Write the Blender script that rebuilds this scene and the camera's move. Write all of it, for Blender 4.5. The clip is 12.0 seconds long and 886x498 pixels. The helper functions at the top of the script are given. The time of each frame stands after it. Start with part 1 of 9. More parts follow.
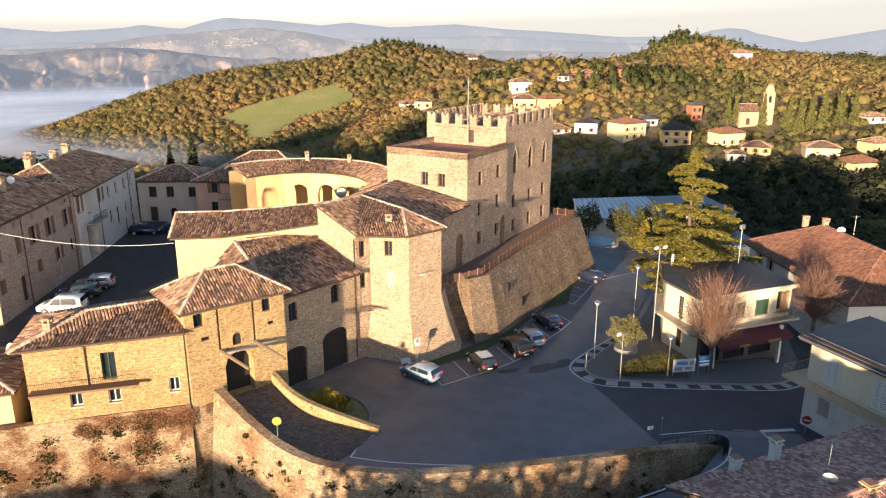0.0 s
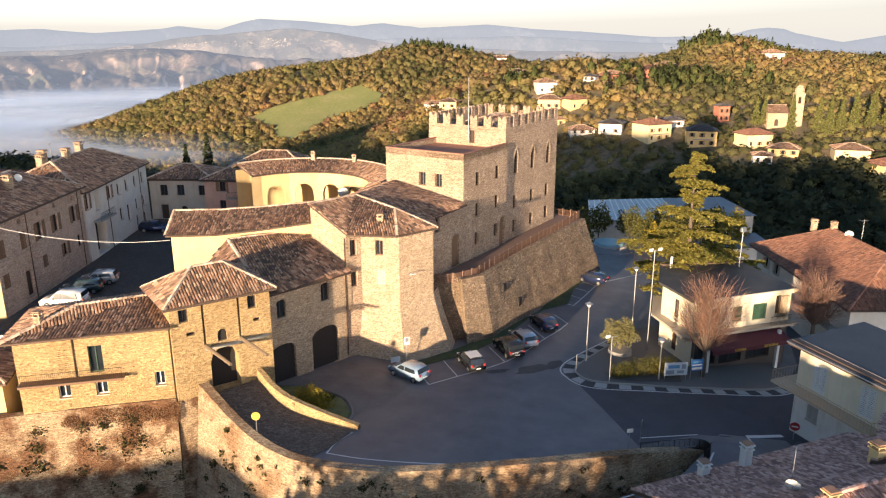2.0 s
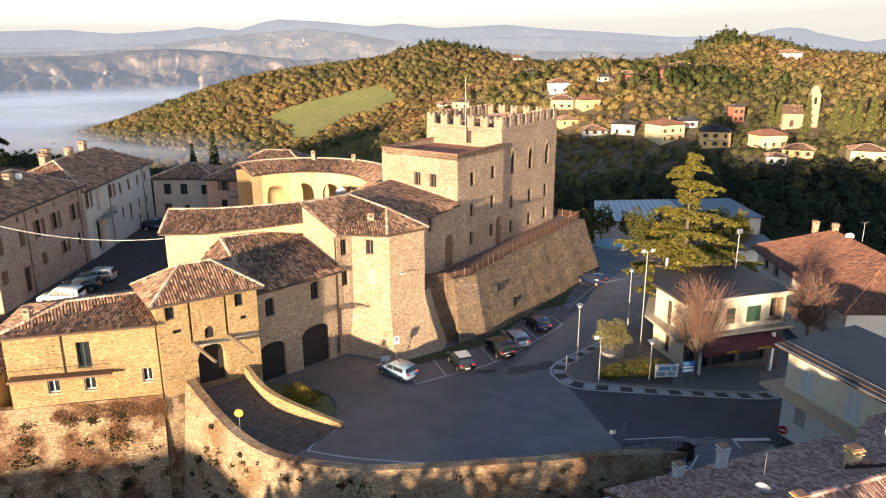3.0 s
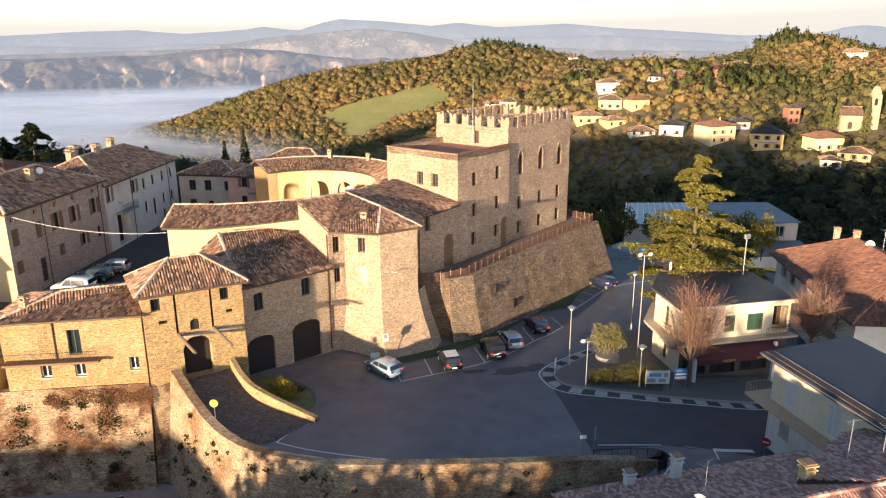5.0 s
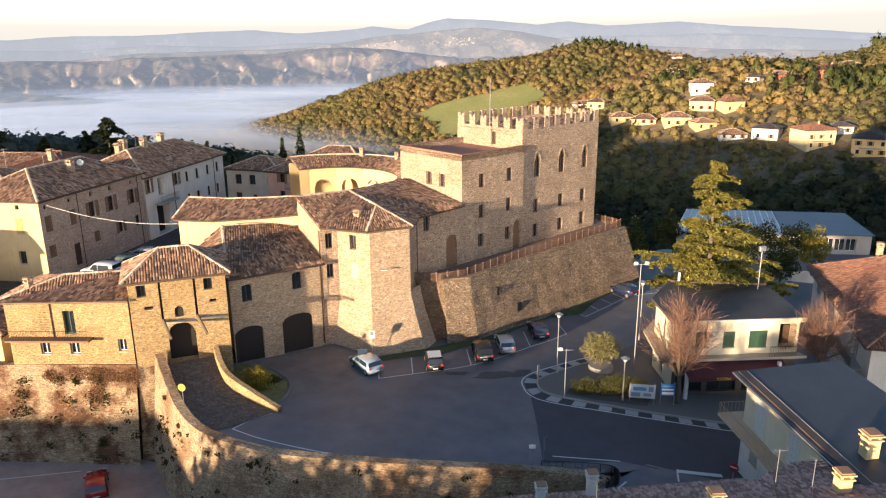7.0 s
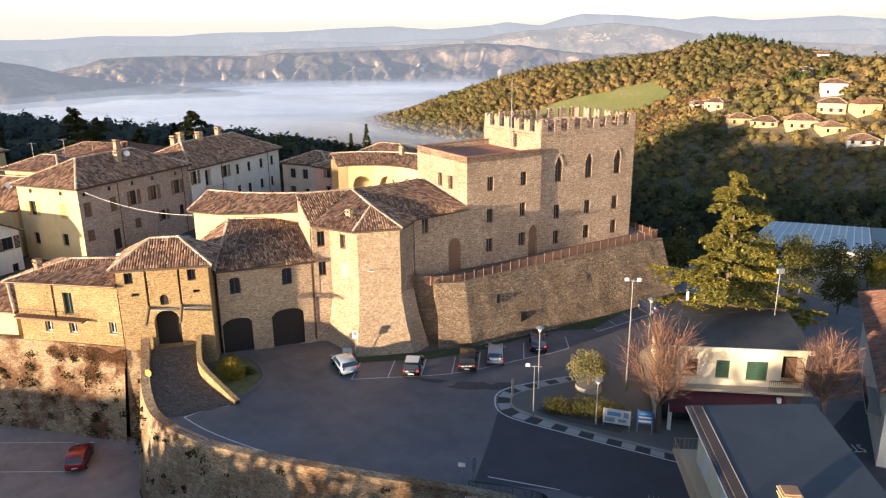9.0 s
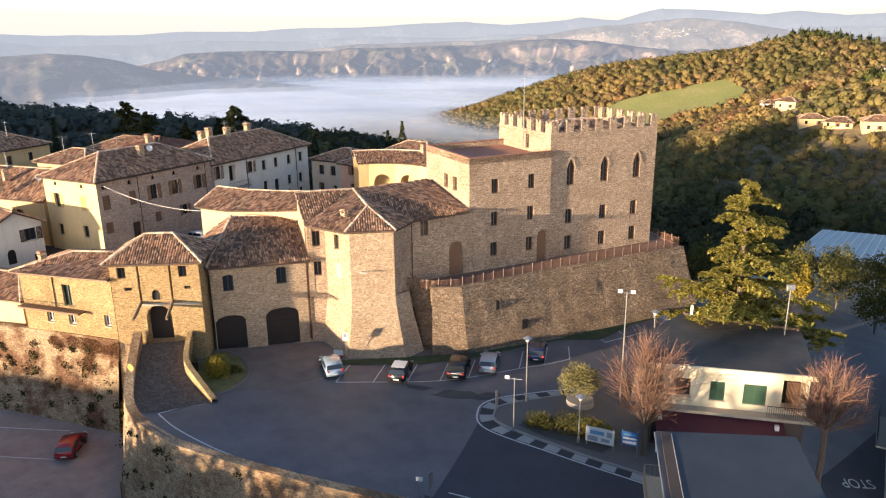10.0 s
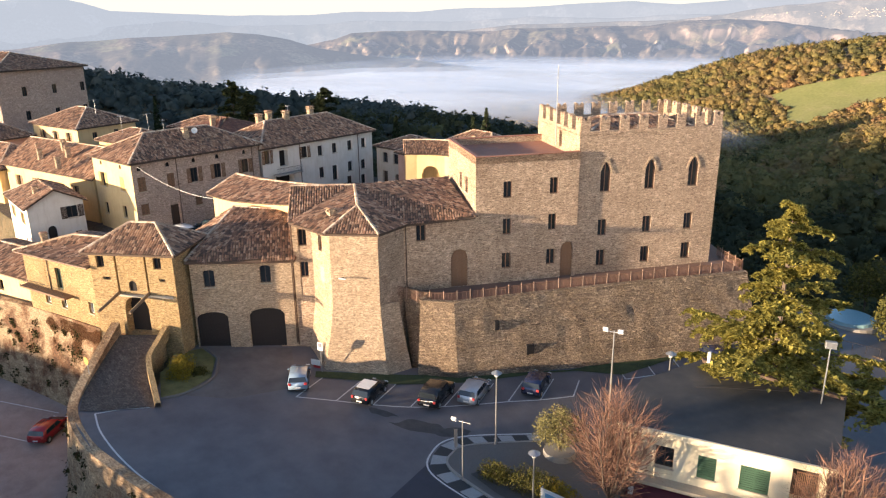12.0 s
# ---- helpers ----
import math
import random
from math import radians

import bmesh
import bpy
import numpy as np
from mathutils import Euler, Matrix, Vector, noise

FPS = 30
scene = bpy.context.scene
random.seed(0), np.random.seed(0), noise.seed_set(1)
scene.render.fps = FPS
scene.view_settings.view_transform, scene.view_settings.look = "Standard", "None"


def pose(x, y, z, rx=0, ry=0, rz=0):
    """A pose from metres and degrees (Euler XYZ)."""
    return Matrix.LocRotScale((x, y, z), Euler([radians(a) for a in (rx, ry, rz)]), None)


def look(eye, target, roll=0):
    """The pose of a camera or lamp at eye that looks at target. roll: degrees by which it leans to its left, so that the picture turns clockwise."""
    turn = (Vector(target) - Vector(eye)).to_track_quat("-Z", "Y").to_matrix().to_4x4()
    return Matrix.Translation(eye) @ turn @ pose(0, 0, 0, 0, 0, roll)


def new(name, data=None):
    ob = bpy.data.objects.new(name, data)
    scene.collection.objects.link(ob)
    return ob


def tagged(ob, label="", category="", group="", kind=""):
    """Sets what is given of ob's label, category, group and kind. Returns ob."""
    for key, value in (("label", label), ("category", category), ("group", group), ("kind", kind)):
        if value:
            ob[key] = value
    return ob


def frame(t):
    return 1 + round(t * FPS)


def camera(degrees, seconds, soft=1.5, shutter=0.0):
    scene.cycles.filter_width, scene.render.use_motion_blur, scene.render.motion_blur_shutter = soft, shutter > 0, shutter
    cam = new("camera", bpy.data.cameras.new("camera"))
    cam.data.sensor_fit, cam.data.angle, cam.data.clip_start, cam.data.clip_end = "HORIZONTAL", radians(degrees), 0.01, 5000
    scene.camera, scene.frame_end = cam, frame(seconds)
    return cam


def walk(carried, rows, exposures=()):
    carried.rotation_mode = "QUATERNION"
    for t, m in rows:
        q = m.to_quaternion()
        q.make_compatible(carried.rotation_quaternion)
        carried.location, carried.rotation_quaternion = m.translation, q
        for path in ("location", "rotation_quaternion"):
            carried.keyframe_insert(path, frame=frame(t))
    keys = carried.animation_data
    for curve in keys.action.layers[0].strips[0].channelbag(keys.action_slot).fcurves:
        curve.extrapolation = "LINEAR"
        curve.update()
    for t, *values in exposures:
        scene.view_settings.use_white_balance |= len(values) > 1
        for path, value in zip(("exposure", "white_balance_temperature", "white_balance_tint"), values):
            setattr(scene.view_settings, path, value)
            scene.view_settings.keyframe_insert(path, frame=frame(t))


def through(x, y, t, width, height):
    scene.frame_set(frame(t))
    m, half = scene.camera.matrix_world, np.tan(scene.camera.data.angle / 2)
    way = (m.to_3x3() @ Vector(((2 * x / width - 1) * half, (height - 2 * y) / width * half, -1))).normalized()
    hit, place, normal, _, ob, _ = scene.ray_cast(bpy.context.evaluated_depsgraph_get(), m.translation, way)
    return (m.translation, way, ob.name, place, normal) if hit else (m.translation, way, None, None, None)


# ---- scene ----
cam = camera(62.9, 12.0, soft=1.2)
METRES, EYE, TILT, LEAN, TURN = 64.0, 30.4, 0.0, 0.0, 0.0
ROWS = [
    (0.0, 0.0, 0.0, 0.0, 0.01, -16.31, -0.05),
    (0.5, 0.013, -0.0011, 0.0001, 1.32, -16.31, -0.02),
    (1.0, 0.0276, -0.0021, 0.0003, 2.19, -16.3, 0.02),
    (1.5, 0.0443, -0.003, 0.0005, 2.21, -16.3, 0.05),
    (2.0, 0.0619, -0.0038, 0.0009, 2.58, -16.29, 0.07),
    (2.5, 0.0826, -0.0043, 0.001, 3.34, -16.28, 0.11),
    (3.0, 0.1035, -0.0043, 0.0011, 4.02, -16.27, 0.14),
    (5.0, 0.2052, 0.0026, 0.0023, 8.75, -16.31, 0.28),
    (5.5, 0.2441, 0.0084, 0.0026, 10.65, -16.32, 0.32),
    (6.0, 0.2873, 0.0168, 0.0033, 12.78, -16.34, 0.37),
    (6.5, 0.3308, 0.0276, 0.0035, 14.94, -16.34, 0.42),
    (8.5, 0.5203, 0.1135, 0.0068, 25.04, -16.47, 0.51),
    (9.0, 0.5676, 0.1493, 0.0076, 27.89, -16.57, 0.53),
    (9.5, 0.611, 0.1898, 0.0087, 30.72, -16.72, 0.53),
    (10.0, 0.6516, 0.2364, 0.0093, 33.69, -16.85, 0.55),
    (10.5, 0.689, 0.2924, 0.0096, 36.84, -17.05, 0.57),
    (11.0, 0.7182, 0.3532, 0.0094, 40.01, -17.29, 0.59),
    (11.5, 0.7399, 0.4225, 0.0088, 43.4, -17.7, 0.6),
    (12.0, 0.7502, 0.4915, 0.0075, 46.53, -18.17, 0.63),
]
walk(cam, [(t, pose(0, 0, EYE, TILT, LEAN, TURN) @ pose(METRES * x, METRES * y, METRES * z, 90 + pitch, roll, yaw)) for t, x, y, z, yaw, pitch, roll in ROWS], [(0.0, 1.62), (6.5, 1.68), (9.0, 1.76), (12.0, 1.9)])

import itertools
from collections import defaultdict

# ---- light ----
SUN_AZ, SUN_EL = 204.4, 5.6           # where the low morning sun stands: degrees from +y towards +x, and height
world = bpy.data.worlds.new("morning_sky")
scene.world = world
world.use_nodes = True
sky_tree = world.node_tree
sky_node = sky_tree.nodes.new("ShaderNodeTexSky")
sky_node.sky_type = "NISHITA"
sky_node.sun_disc = False
sky_node.sun_elevation = radians(SUN_EL)
sky_node.sun_rotation = radians(-SUN_AZ)
sky_node.air_density, sky_node.dust_density, sky_node.ozone_density = 1.0, 0.7, 2.5
sky_tint = sky_tree.nodes.new("ShaderNodeMix")
sky_tint.data_type, sky_tint.blend_type = "RGBA", "MULTIPLY"
sky_tint.inputs[0].default_value, sky_tint.inputs[7].default_value = 1.0, (1.04, 0.945, 0.975, 1)
sky_tree.links.new(sky_node.outputs[0], sky_tint.inputs[6])
# whitish haze all round the horizon
sky_grey = sky_tree.nodes.new("ShaderNodeRGBToBW")
sky_tree.links.new(sky_node.outputs[0], sky_grey.inputs[0])
sky_white = sky_tree.nodes.new("ShaderNodeMix")
sky_white.data_type, sky_white.blend_type = "RGBA", "MULTIPLY"
sky_white.inputs[0].default_value, sky_white.inputs[7].default_value = 1.0, (1.04, 0.99, 0.93, 1)
sky_level = sky_tree.nodes.new("ShaderNodeMath")
sky_level.operation = "MAXIMUM"
sky_level.inputs[1].default_value = 2.1
sky_tree.links.new(sky_grey.outputs[0], sky_level.inputs[0])
sky_tree.links.new(sky_level.outputs[0], sky_white.inputs[6])
sky_way = sky_tree.nodes.new("ShaderNodeTexCoord")
sky_up = sky_tree.nodes.new("ShaderNodeSeparateXYZ")
sky_tree.links.new(sky_way.outputs["Generated"], sky_up.inputs[0])
sky_haze = sky_tree.nodes.new("ShaderNodeMapRange")
sky_haze.interpolation_type = "SMOOTHSTEP"
for slot, value in (("From Min", 0.02), ("From Max", 0.22), ("To Min", 0.9), ("To Max", 0.0)):
    sky_haze.inputs[slot].default_value = value
sky_tree.links.new(sky_up.outputs[2], sky_haze.inputs[0])
sky_mix = sky_tree.nodes.new("ShaderNodeMix")
sky_mix.data_type = "RGBA"
sky_tree.links.new(sky_haze.outputs[0], sky_mix.inputs[0])
sky_tree.links.new(sky_tint.outputs[2], sky_mix.inputs[6])
sky_tree.links.new(sky_white.outputs[2], sky_mix.inputs[7])
sky_tree.links.new(sky_mix.outputs[2], sky_tree.nodes["Background"].inputs[0])
sky_tree.nodes["Background"].inputs[1].default_value = 0.138
sun = new("sun", bpy.data.lights.new("sun", "SUN"))
sun.data.energy, sun.data.angle, sun.data.color = 5.0, radians(1.0), (1.0, 0.765, 0.53)
SUN_DIR = Vector((math.sin(radians(SUN_AZ)) * math.cos(radians(SUN_EL)), math.cos(radians(SUN_AZ)) * math.cos(radians(SUN_EL)), math.sin(radians(SUN_EL))))
sun.matrix_basis = look(SUN_DIR * 50, (0, 0, 0))

# ---- materials ----
def shade(name, rough=0.85, metal=0.0):
    m = bpy.data.materials.new(name)
    m.use_nodes = True
    b = m.node_tree.nodes["Principled BSDF"]
    b.inputs["Roughness"].default_value = rough
    b.inputs["Metallic"].default_value = metal
    return m, m.node_tree, b


def node(nt, kind, **values):
    n = nt.nodes.new(kind)
    for key, value in values.items():
        if key in n.inputs:
            n.inputs[key].default_value = value
        else:
            setattr(n, key, value)
    return n


def coords(nt, which="Object"):
    return nt.nodes.new("ShaderNodeTexCoord").outputs[which]


def noise_of(nt, co, scale, detail=4.0, rough=0.6):
    n = node(nt, "ShaderNodeTexNoise", Scale=scale, Detail=detail, Roughness=rough)
    nt.links.new(co, n.inputs["Vector"])
    return n.outputs["Fac"]


def ramp(nt, fac, stops):
    r = nt.nodes.new("ShaderNodeValToRGB")
    while len(r.color_ramp.elements) < len(stops):
        r.color_ramp.elements.new(0.5)
    for e, (p, c) in zip(r.color_ramp.elements, stops):
        e.position, e.color = p, (*c, 1) if len(c) == 3 else c
    nt.links.new(fac, r.inputs[0])
    return r.outputs[0]


def mixed(nt, fac, a, b, how="MIX"):
    m = nt.nodes.new("ShaderNodeMix")
    m.data_type, m.blend_type = "RGBA", how
    for slot, value in ((0, fac), (6, a), (7, b)):
        if hasattr(value, "is_linked"):
            nt.links.new(value, m.inputs[slot])
        elif slot:
            m.inputs[slot].default_value = (*value, 1)
        else:
            m.inputs[slot].default_value = value
    return m.outputs[2]


def bump(nt, b, height, strength=0.5, distance=0.02):
    n = node(nt, "ShaderNodeBump", Strength=strength, Distance=distance)
    nt.links.new(height, n.inputs["Height"])
    nt.links.new(n.outputs[0], b.inputs["Normal"])


def masonry(name, one, two, mortar, width=0.34, row=0.12, stain=(0.55, 0.5, 0.45), wear=0.5, stains=(0.38, 0.72), uneven=0.12):
    """Rough old brick and stone laid in courses, with stains and missing pieces."""
    m, nt, b = shade(name, 0.92)
    b.inputs["Diffuse Roughness"].default_value = 0.35
    uv = coords(nt, "UV")
    ob = coords(nt)
    warp = node(nt, "ShaderNodeTexNoise", Scale=1.3, Detail=3.0)
    nt.links.new(ob, warp.inputs["Vector"])
    add = node(nt, "ShaderNodeVectorMath", operation="MULTIPLY_ADD")
    nt.links.new(warp.outputs["Color"], add.inputs[0])
    add.inputs[1].default_value = (0.12, 0.10, 0.0)
    nt.links.new(uv, add.inputs[2])
    br = node(nt, "ShaderNodeTexBrick", Scale=1.0)
    br.inputs["Color1"].default_value, br.inputs["Color2"].default_value, br.inputs["Mortar"].default_value = (*one, 1), (*two, 1), (*mortar, 1)
    br.inputs["Brick Width"].default_value, br.inputs["Row Height"].default_value = width, row
    br.inputs["Mortar Size"].default_value, br.inputs["Mortar Smooth"].default_value = row * 0.11, 0.4
    nt.links.new(add.outputs[0], br.inputs["Vector"])
    stretch = node(nt, "ShaderNodeMapping")
    stretch.inputs["Scale"].default_value = (4.5, 9.0, 1.0)
    nt.links.new(uv, stretch.inputs["Vector"])
    grain = noise_of(nt, stretch.outputs[0], 1.0, 6.0, 0.75)
    big = noise_of(nt, ob, 0.33, 5.0, 0.65)
    col = mixed(nt, ramp(nt, grain, [(0.40, (0, 0, 0)), (0.54, (1, 1, 1))]), tuple(c * 0.5 for c in two), br.outputs["Color"])
    stones = node(nt, "ShaderNodeMapping")
    stones.inputs["Scale"].default_value = (1.0 / width, 0.95 / row, 1.0)
    nt.links.new(add.outputs[0], stones.inputs["Vector"])
    cell = node(nt, "ShaderNodeTexVoronoi", Scale=1.0, Randomness=0.85)
    nt.links.new(stones.outputs[0], cell.inputs["Vector"])
    one_stone = node(nt, "ShaderNodeSeparateColor")
    nt.links.new(cell.outputs["Color"], one_stone.inputs[0])
    col = mixed(nt, 1.0, col, ramp(nt, one_stone.outputs[0], [(0.0, (0.62, 0.57, 0.54)), (0.25, (0.93, 0.90, 0.87)), (0.75, (1.07, 1.05, 1.02)), (1.0, (1.24, 1.20, 1.13))]), "MULTIPLY")
    blot = noise_of(nt, ob, 1.7, 6.0, 0.7)
    col = mixed(nt, ramp(nt, blot, [(0.40, (0.4, 0.4, 0.4)), (0.52, (0, 0, 0))]), col, two)
    col = mixed(nt, ramp(nt, blot, [(0.54, (0, 0, 0)), (0.68, (0.5, 0.5, 0.5))]), col, tuple(min(0.85, c * 1.22) for c in one))
    streaks = node(nt, "ShaderNodeMapping")
    streaks.inputs["Scale"].default_value = (1.6, 5.5, 1.0)
    nt.links.new(uv, streaks.inputs["Vector"])
    mottle = noise_of(nt, streaks.outputs[0], 1.0, 5.0, 0.8)
    col = mixed(nt, ramp(nt, mottle, [(0.38, (0.6, 0.6, 0.6)), (0.5, (0, 0, 0))]), col, tuple(c * 0.62 for c in two))
    col = mixed(nt, ramp(nt, big, [(stains[0], (0, 0, 0)), (stains[1], (wear, wear, wear))]), col, stain, "MULTIPLY")
    nt.links.new(col, b.inputs["Base Color"])
    hgt = mixed(nt, 0.6, br.outputs["Fac"], grain)
    inv = node(nt, "ShaderNodeInvert")
    nt.links.new(hgt, inv.inputs["Color"])
    bump(nt, b, inv.outputs[0], 1.0, 0.12)
    rough = node(nt, "ShaderNodeBump", Strength=0.8, Distance=uneven)
    lumps = node(nt, "ShaderNodeMapping")
    lumps.inputs["Scale"].default_value = (1.0, 2.6, 1.0)
    nt.links.new(uv, lumps.inputs["Vector"])
    nt.links.new(noise_of(nt, lumps.outputs[0], 0.9, 6.0, 0.7), rough.inputs["Height"])
    nt.links.new(rough.outputs[0], nt.nodes["Bump"].inputs["Normal"])
    return m


def plaster(name, col, dirt=(0.72, 0.66, 0.58), rough=0.9, wear=0.6):
    m, nt, b = shade(name, rough)
    ob = coords(nt)
    big = noise_of(nt, ob, 0.5, 5.0, 0.65)
    fine = noise_of(nt, ob, 9.0, 4.0)
    streak = node(nt, "ShaderNodeMapping")
    streak.inputs["Scale"].default_value = (2.0, 2.0, 0.25)
    nt.links.new(ob, streak.inputs["Vector"])
    run = noise_of(nt, streak.outputs[0], 1.2, 5.0)
    c = mixed(nt, ramp(nt, big, [(0.42, (0, 0, 0)), (0.75, (wear, wear, wear))]), col, dirt, "MULTIPLY")
    c = mixed(nt, ramp(nt, run, [(0.5, (0, 0, 0)), (0.8, (wear, wear, wear))]), c, dirt, "MULTIPLY")
    c = mixed(nt, ramp(nt, fine, [(0.3, (0.25, 0.25, 0.25)), (0.6, (0, 0, 0))]), c, tuple(v * 0.8 for v in col))
    nt.links.new(c, b.inputs["Base Color"])
    bump(nt, b, fine, 0.3, 0.01)
    return m


def speckled(name, stops, scale=3.0, fine=25.0, rough=0.9, relief=0.4, deep=0.02, metal=0.0):
    """A surface whose colour runs through stops with two sizes of noise."""
    m, nt, b = shade(name, rough, metal)
    ob = coords(nt)
    a = noise_of(nt, ob, scale, 6.0, 0.65)
    f = noise_of(nt, ob, fine, 3.0)
    c = mixed(nt, ramp(nt, f, [(0.35, (0.35, 0.35, 0.35)), (0.65, (0, 0, 0))]), ramp(nt, a, stops), tuple(v * 0.55 for v in stops[0][1]))
    nt.links.new(c, b.inputs["Base Color"])
    bump(nt, b, f, relief, deep)
    return m


def islands(name, stops, rough=0.9, relief=0.0, moss=None, through=0.0):
    """Many small joined pieces, each with a colour of its own."""
    m, nt, b = shade(name, rough)
    geo = nt.nodes.new("ShaderNodeNewGeometry")
    c = ramp(nt, geo.outputs["Random Per Island"], stops)
    ob = coords(nt)
    patch = noise_of(nt, ob, 0.6, 4.0)
    c = mixed(nt, ramp(nt, patch, [(0.45, (0, 0, 0)), (0.7, (0.5, 0.5, 0.5))]), c, moss or tuple(v * 0.8 for v in stops[0][1]))
    nt.links.new(c, b.inputs["Base Color"])
    if relief:
        bump(nt, b, noise_of(nt, ob, 18.0, 3.0), relief, 0.02)
    if through:
        tr = nt.nodes.new("ShaderNodeBsdfTranslucent")
        nt.links.new(c, tr.inputs[0])
        mx = node(nt, "ShaderNodeMixShader", Fac=through)
        nt.links.new(b.outputs[0], mx.inputs[1])
        nt.links.new(tr.outputs[0], mx.inputs[2])
        nt.links.new(mx.outputs[0], nt.nodes["Material Output"].inputs[0])
    return m


def plain(name, col, rough=0.6, metal=0.0, scale=6.0):
    return speckled(name, [(0.3, tuple(v * 0.82 for v in col)), (0.7, col)], scale, 40.0, rough, 0.15, 0.005, metal)


def clear(name, col=(0.02, 0.025, 0.03), rough=0.08):
    m, nt, b = shade(name, rough)
    b.inputs["Base Color"].default_value = (*col, 1)
    b.inputs["Specular IOR Level"].default_value = 0.6
    return m


STONE = masonry("castle_masonry", (0.69, 0.52, 0.375), (0.44, 0.31, 0.215), (0.62, 0.51, 0.385), 0.32, 0.10)
BASTION = masonry("bastion_masonry", (0.50, 0.375, 0.25), (0.235, 0.165, 0.11), (0.25, 0.19, 0.135), 0.42, 0.13, (0.5, 0.45, 0.38), 0.6, (0.42, 0.66), 0.45)
PALE = masonry("pale_brick", (0.68, 0.53, 0.37), (0.52, 0.385, 0.26), (0.62, 0.51, 0.37), 0.30, 0.09, (0.75, 0.66, 0.58))
YELLOWBRICK = masonry("golden_brick", (0.62, 0.445, 0.215), (0.47, 0.32, 0.15), (0.55, 0.43, 0.255), 0.30, 0.09, (0.7, 0.6, 0.45))
EARTHWALL = masonry("weathered_wall", (0.60, 0.46, 0.29), (0.38, 0.26, 0.15), (0.48, 0.38, 0.25), 0.36, 0.12, (0.36, 0.22, 0.15), 0.95, (0.46, 0.58))
STAINWALL = masonry("stained_retaining_wall", (0.60, 0.46, 0.29), (0.36, 0.25, 0.155), (0.48, 0.38, 0.25), 0.40, 0.13, (0.56, 0.42, 0.32), 0.85, (0.44, 0.60))
GREYBRICK = masonry("palazzo_brick", (0.68, 0.53, 0.44), (0.54, 0.41, 0.335), (0.60, 0.50, 0.41), 0.30, 0.09, (0.78, 0.72, 0.66))
CREAM = plaster("cream_plaster", (0.58, 0.435, 0.225))
IVORY = plaster("ivory_plaster", (0.72, 0.63, 0.45), (0.75, 0.68, 0.58), 0.9, 0.5)
WHITEWASH = plaster("white_plaster", (0.66, 0.61, 0.54))
PINKWASH = plaster("pink_plaster", (0.55, 0.33, 0.25))
PALECREAM = plaster("pale_cream_plaster", (0.70, 0.61, 0.44), (0.75, 0.7, 0.62), 0.9, 0.5)
OCHRE = plaster("ochre_plaster", (0.66, 0.47, 0.22))
GREYWASH = plaster("grey_plaster", (0.42, 0.38, 0.33))
LILAC = plaster("lilac_plaster", (0.50, 0.42, 0.46))
ROOFTILE = islands("old_roof_tiles", [(0.0, (0.075, 0.05, 0.038)), (0.3, (0.225, 0.122, 0.074)), (0.7, (0.39, 0.212, 0.122)), (1.0, (0.54, 0.36, 0.235))], 0.92, 0.4, (0.11, 0.082, 0.064))
REDTILE = islands("red_roof_tiles", [(0.0, (0.13, 0.06, 0.04)), (0.5, (0.23, 0.10, 0.06)), (1.0, (0.31, 0.15, 0.09))], 0.9, 0.3, (0.13, 0.075, 0.055))
RIDGE = islands("mortared_ridge_tiles", [(0.0, (0.34, 0.22, 0.145)), (0.6, (0.50, 0.37, 0.26)), (1.0, (0.60, 0.48, 0.36))], 0.92, 0.3, (0.36, 0.27, 0.19))
DECK = plain("roof_underlay", (0.10, 0.065, 0.045), 0.95)
TERRACOTTA = speckled("terracotta_paving", [(0.3, (0.30, 0.13, 0.085)), (0.7, (0.38, 0.18, 0.11))], 1.5, 20.0)
ASPHALT = speckled("old_asphalt", [(0.3, (0.108, 0.101, 0.105)), (0.5, (0.142, 0.133, 0.137)), (0.7, (0.185, 0.172, 0.172))], 0.35, 30.0, 0.62, 0.3, 0.01)
NEWASPHALT = speckled("new_asphalt", [(0.3, (0.050, 0.048, 0.056)), (0.7, (0.070, 0.067, 0.078))], 0.5, 40.0, 0.8, 0.3, 0.01)
RAMPSTONE = masonry("ramp_cobbles", (0.23, 0.195, 0.165), (0.12, 0.10, 0.085), (0.09, 0.08, 0.07), 0.24, 0.18, (0.6, 0.56, 0.52))
COBBLE = masonry("cobbles", (0.12, 0.105, 0.095), (0.075, 0.065, 0.06), (0.06, 0.055, 0.05), 0.22, 0.16, (0.6, 0.58, 0.55))
PAINT = plain("white_road_paint", (0.70, 0.69, 0.66), 0.7)
KERBSTONE = plain("kerb_stone", (0.36, 0.33, 0.29), 0.85)
WOOD = plain("dark_wood", (0.06, 0.036, 0.024), 0.7)
BEAMWOOD = plain("weathered_beam", (0.20, 0.14, 0.085), 0.85)
GARAGE = plain("blackened_garage_boards", (0.026, 0.018, 0.014), 0.8)
BROWNWOOD = plain("brown_shutter_wood", (0.20, 0.11, 0.06), 0.7)
GREENWOOD = plain("green_shutter_paint", (0.035, 0.085, 0.05), 0.6)
YELLOWWOOD = plain("ochre_shutter_paint", (0.50, 0.33, 0.10), 0.6)
IRON = plain("dark_iron", (0.045, 0.04, 0.038), 0.55, 0.6)
RUST = plain("rusty_rail", (0.19, 0.10, 0.065), 0.8, 0.1)
POSTRUST = plain("worn_fence_post", (0.33, 0.22, 0.16), 0.8)
STEEL = plain("galvanised_steel", (0.50, 0.50, 0.49), 0.4, 0.8)
GUTTER = plain("copper_brown_gutter", (0.13, 0.08, 0.055), 0.5, 0.5)
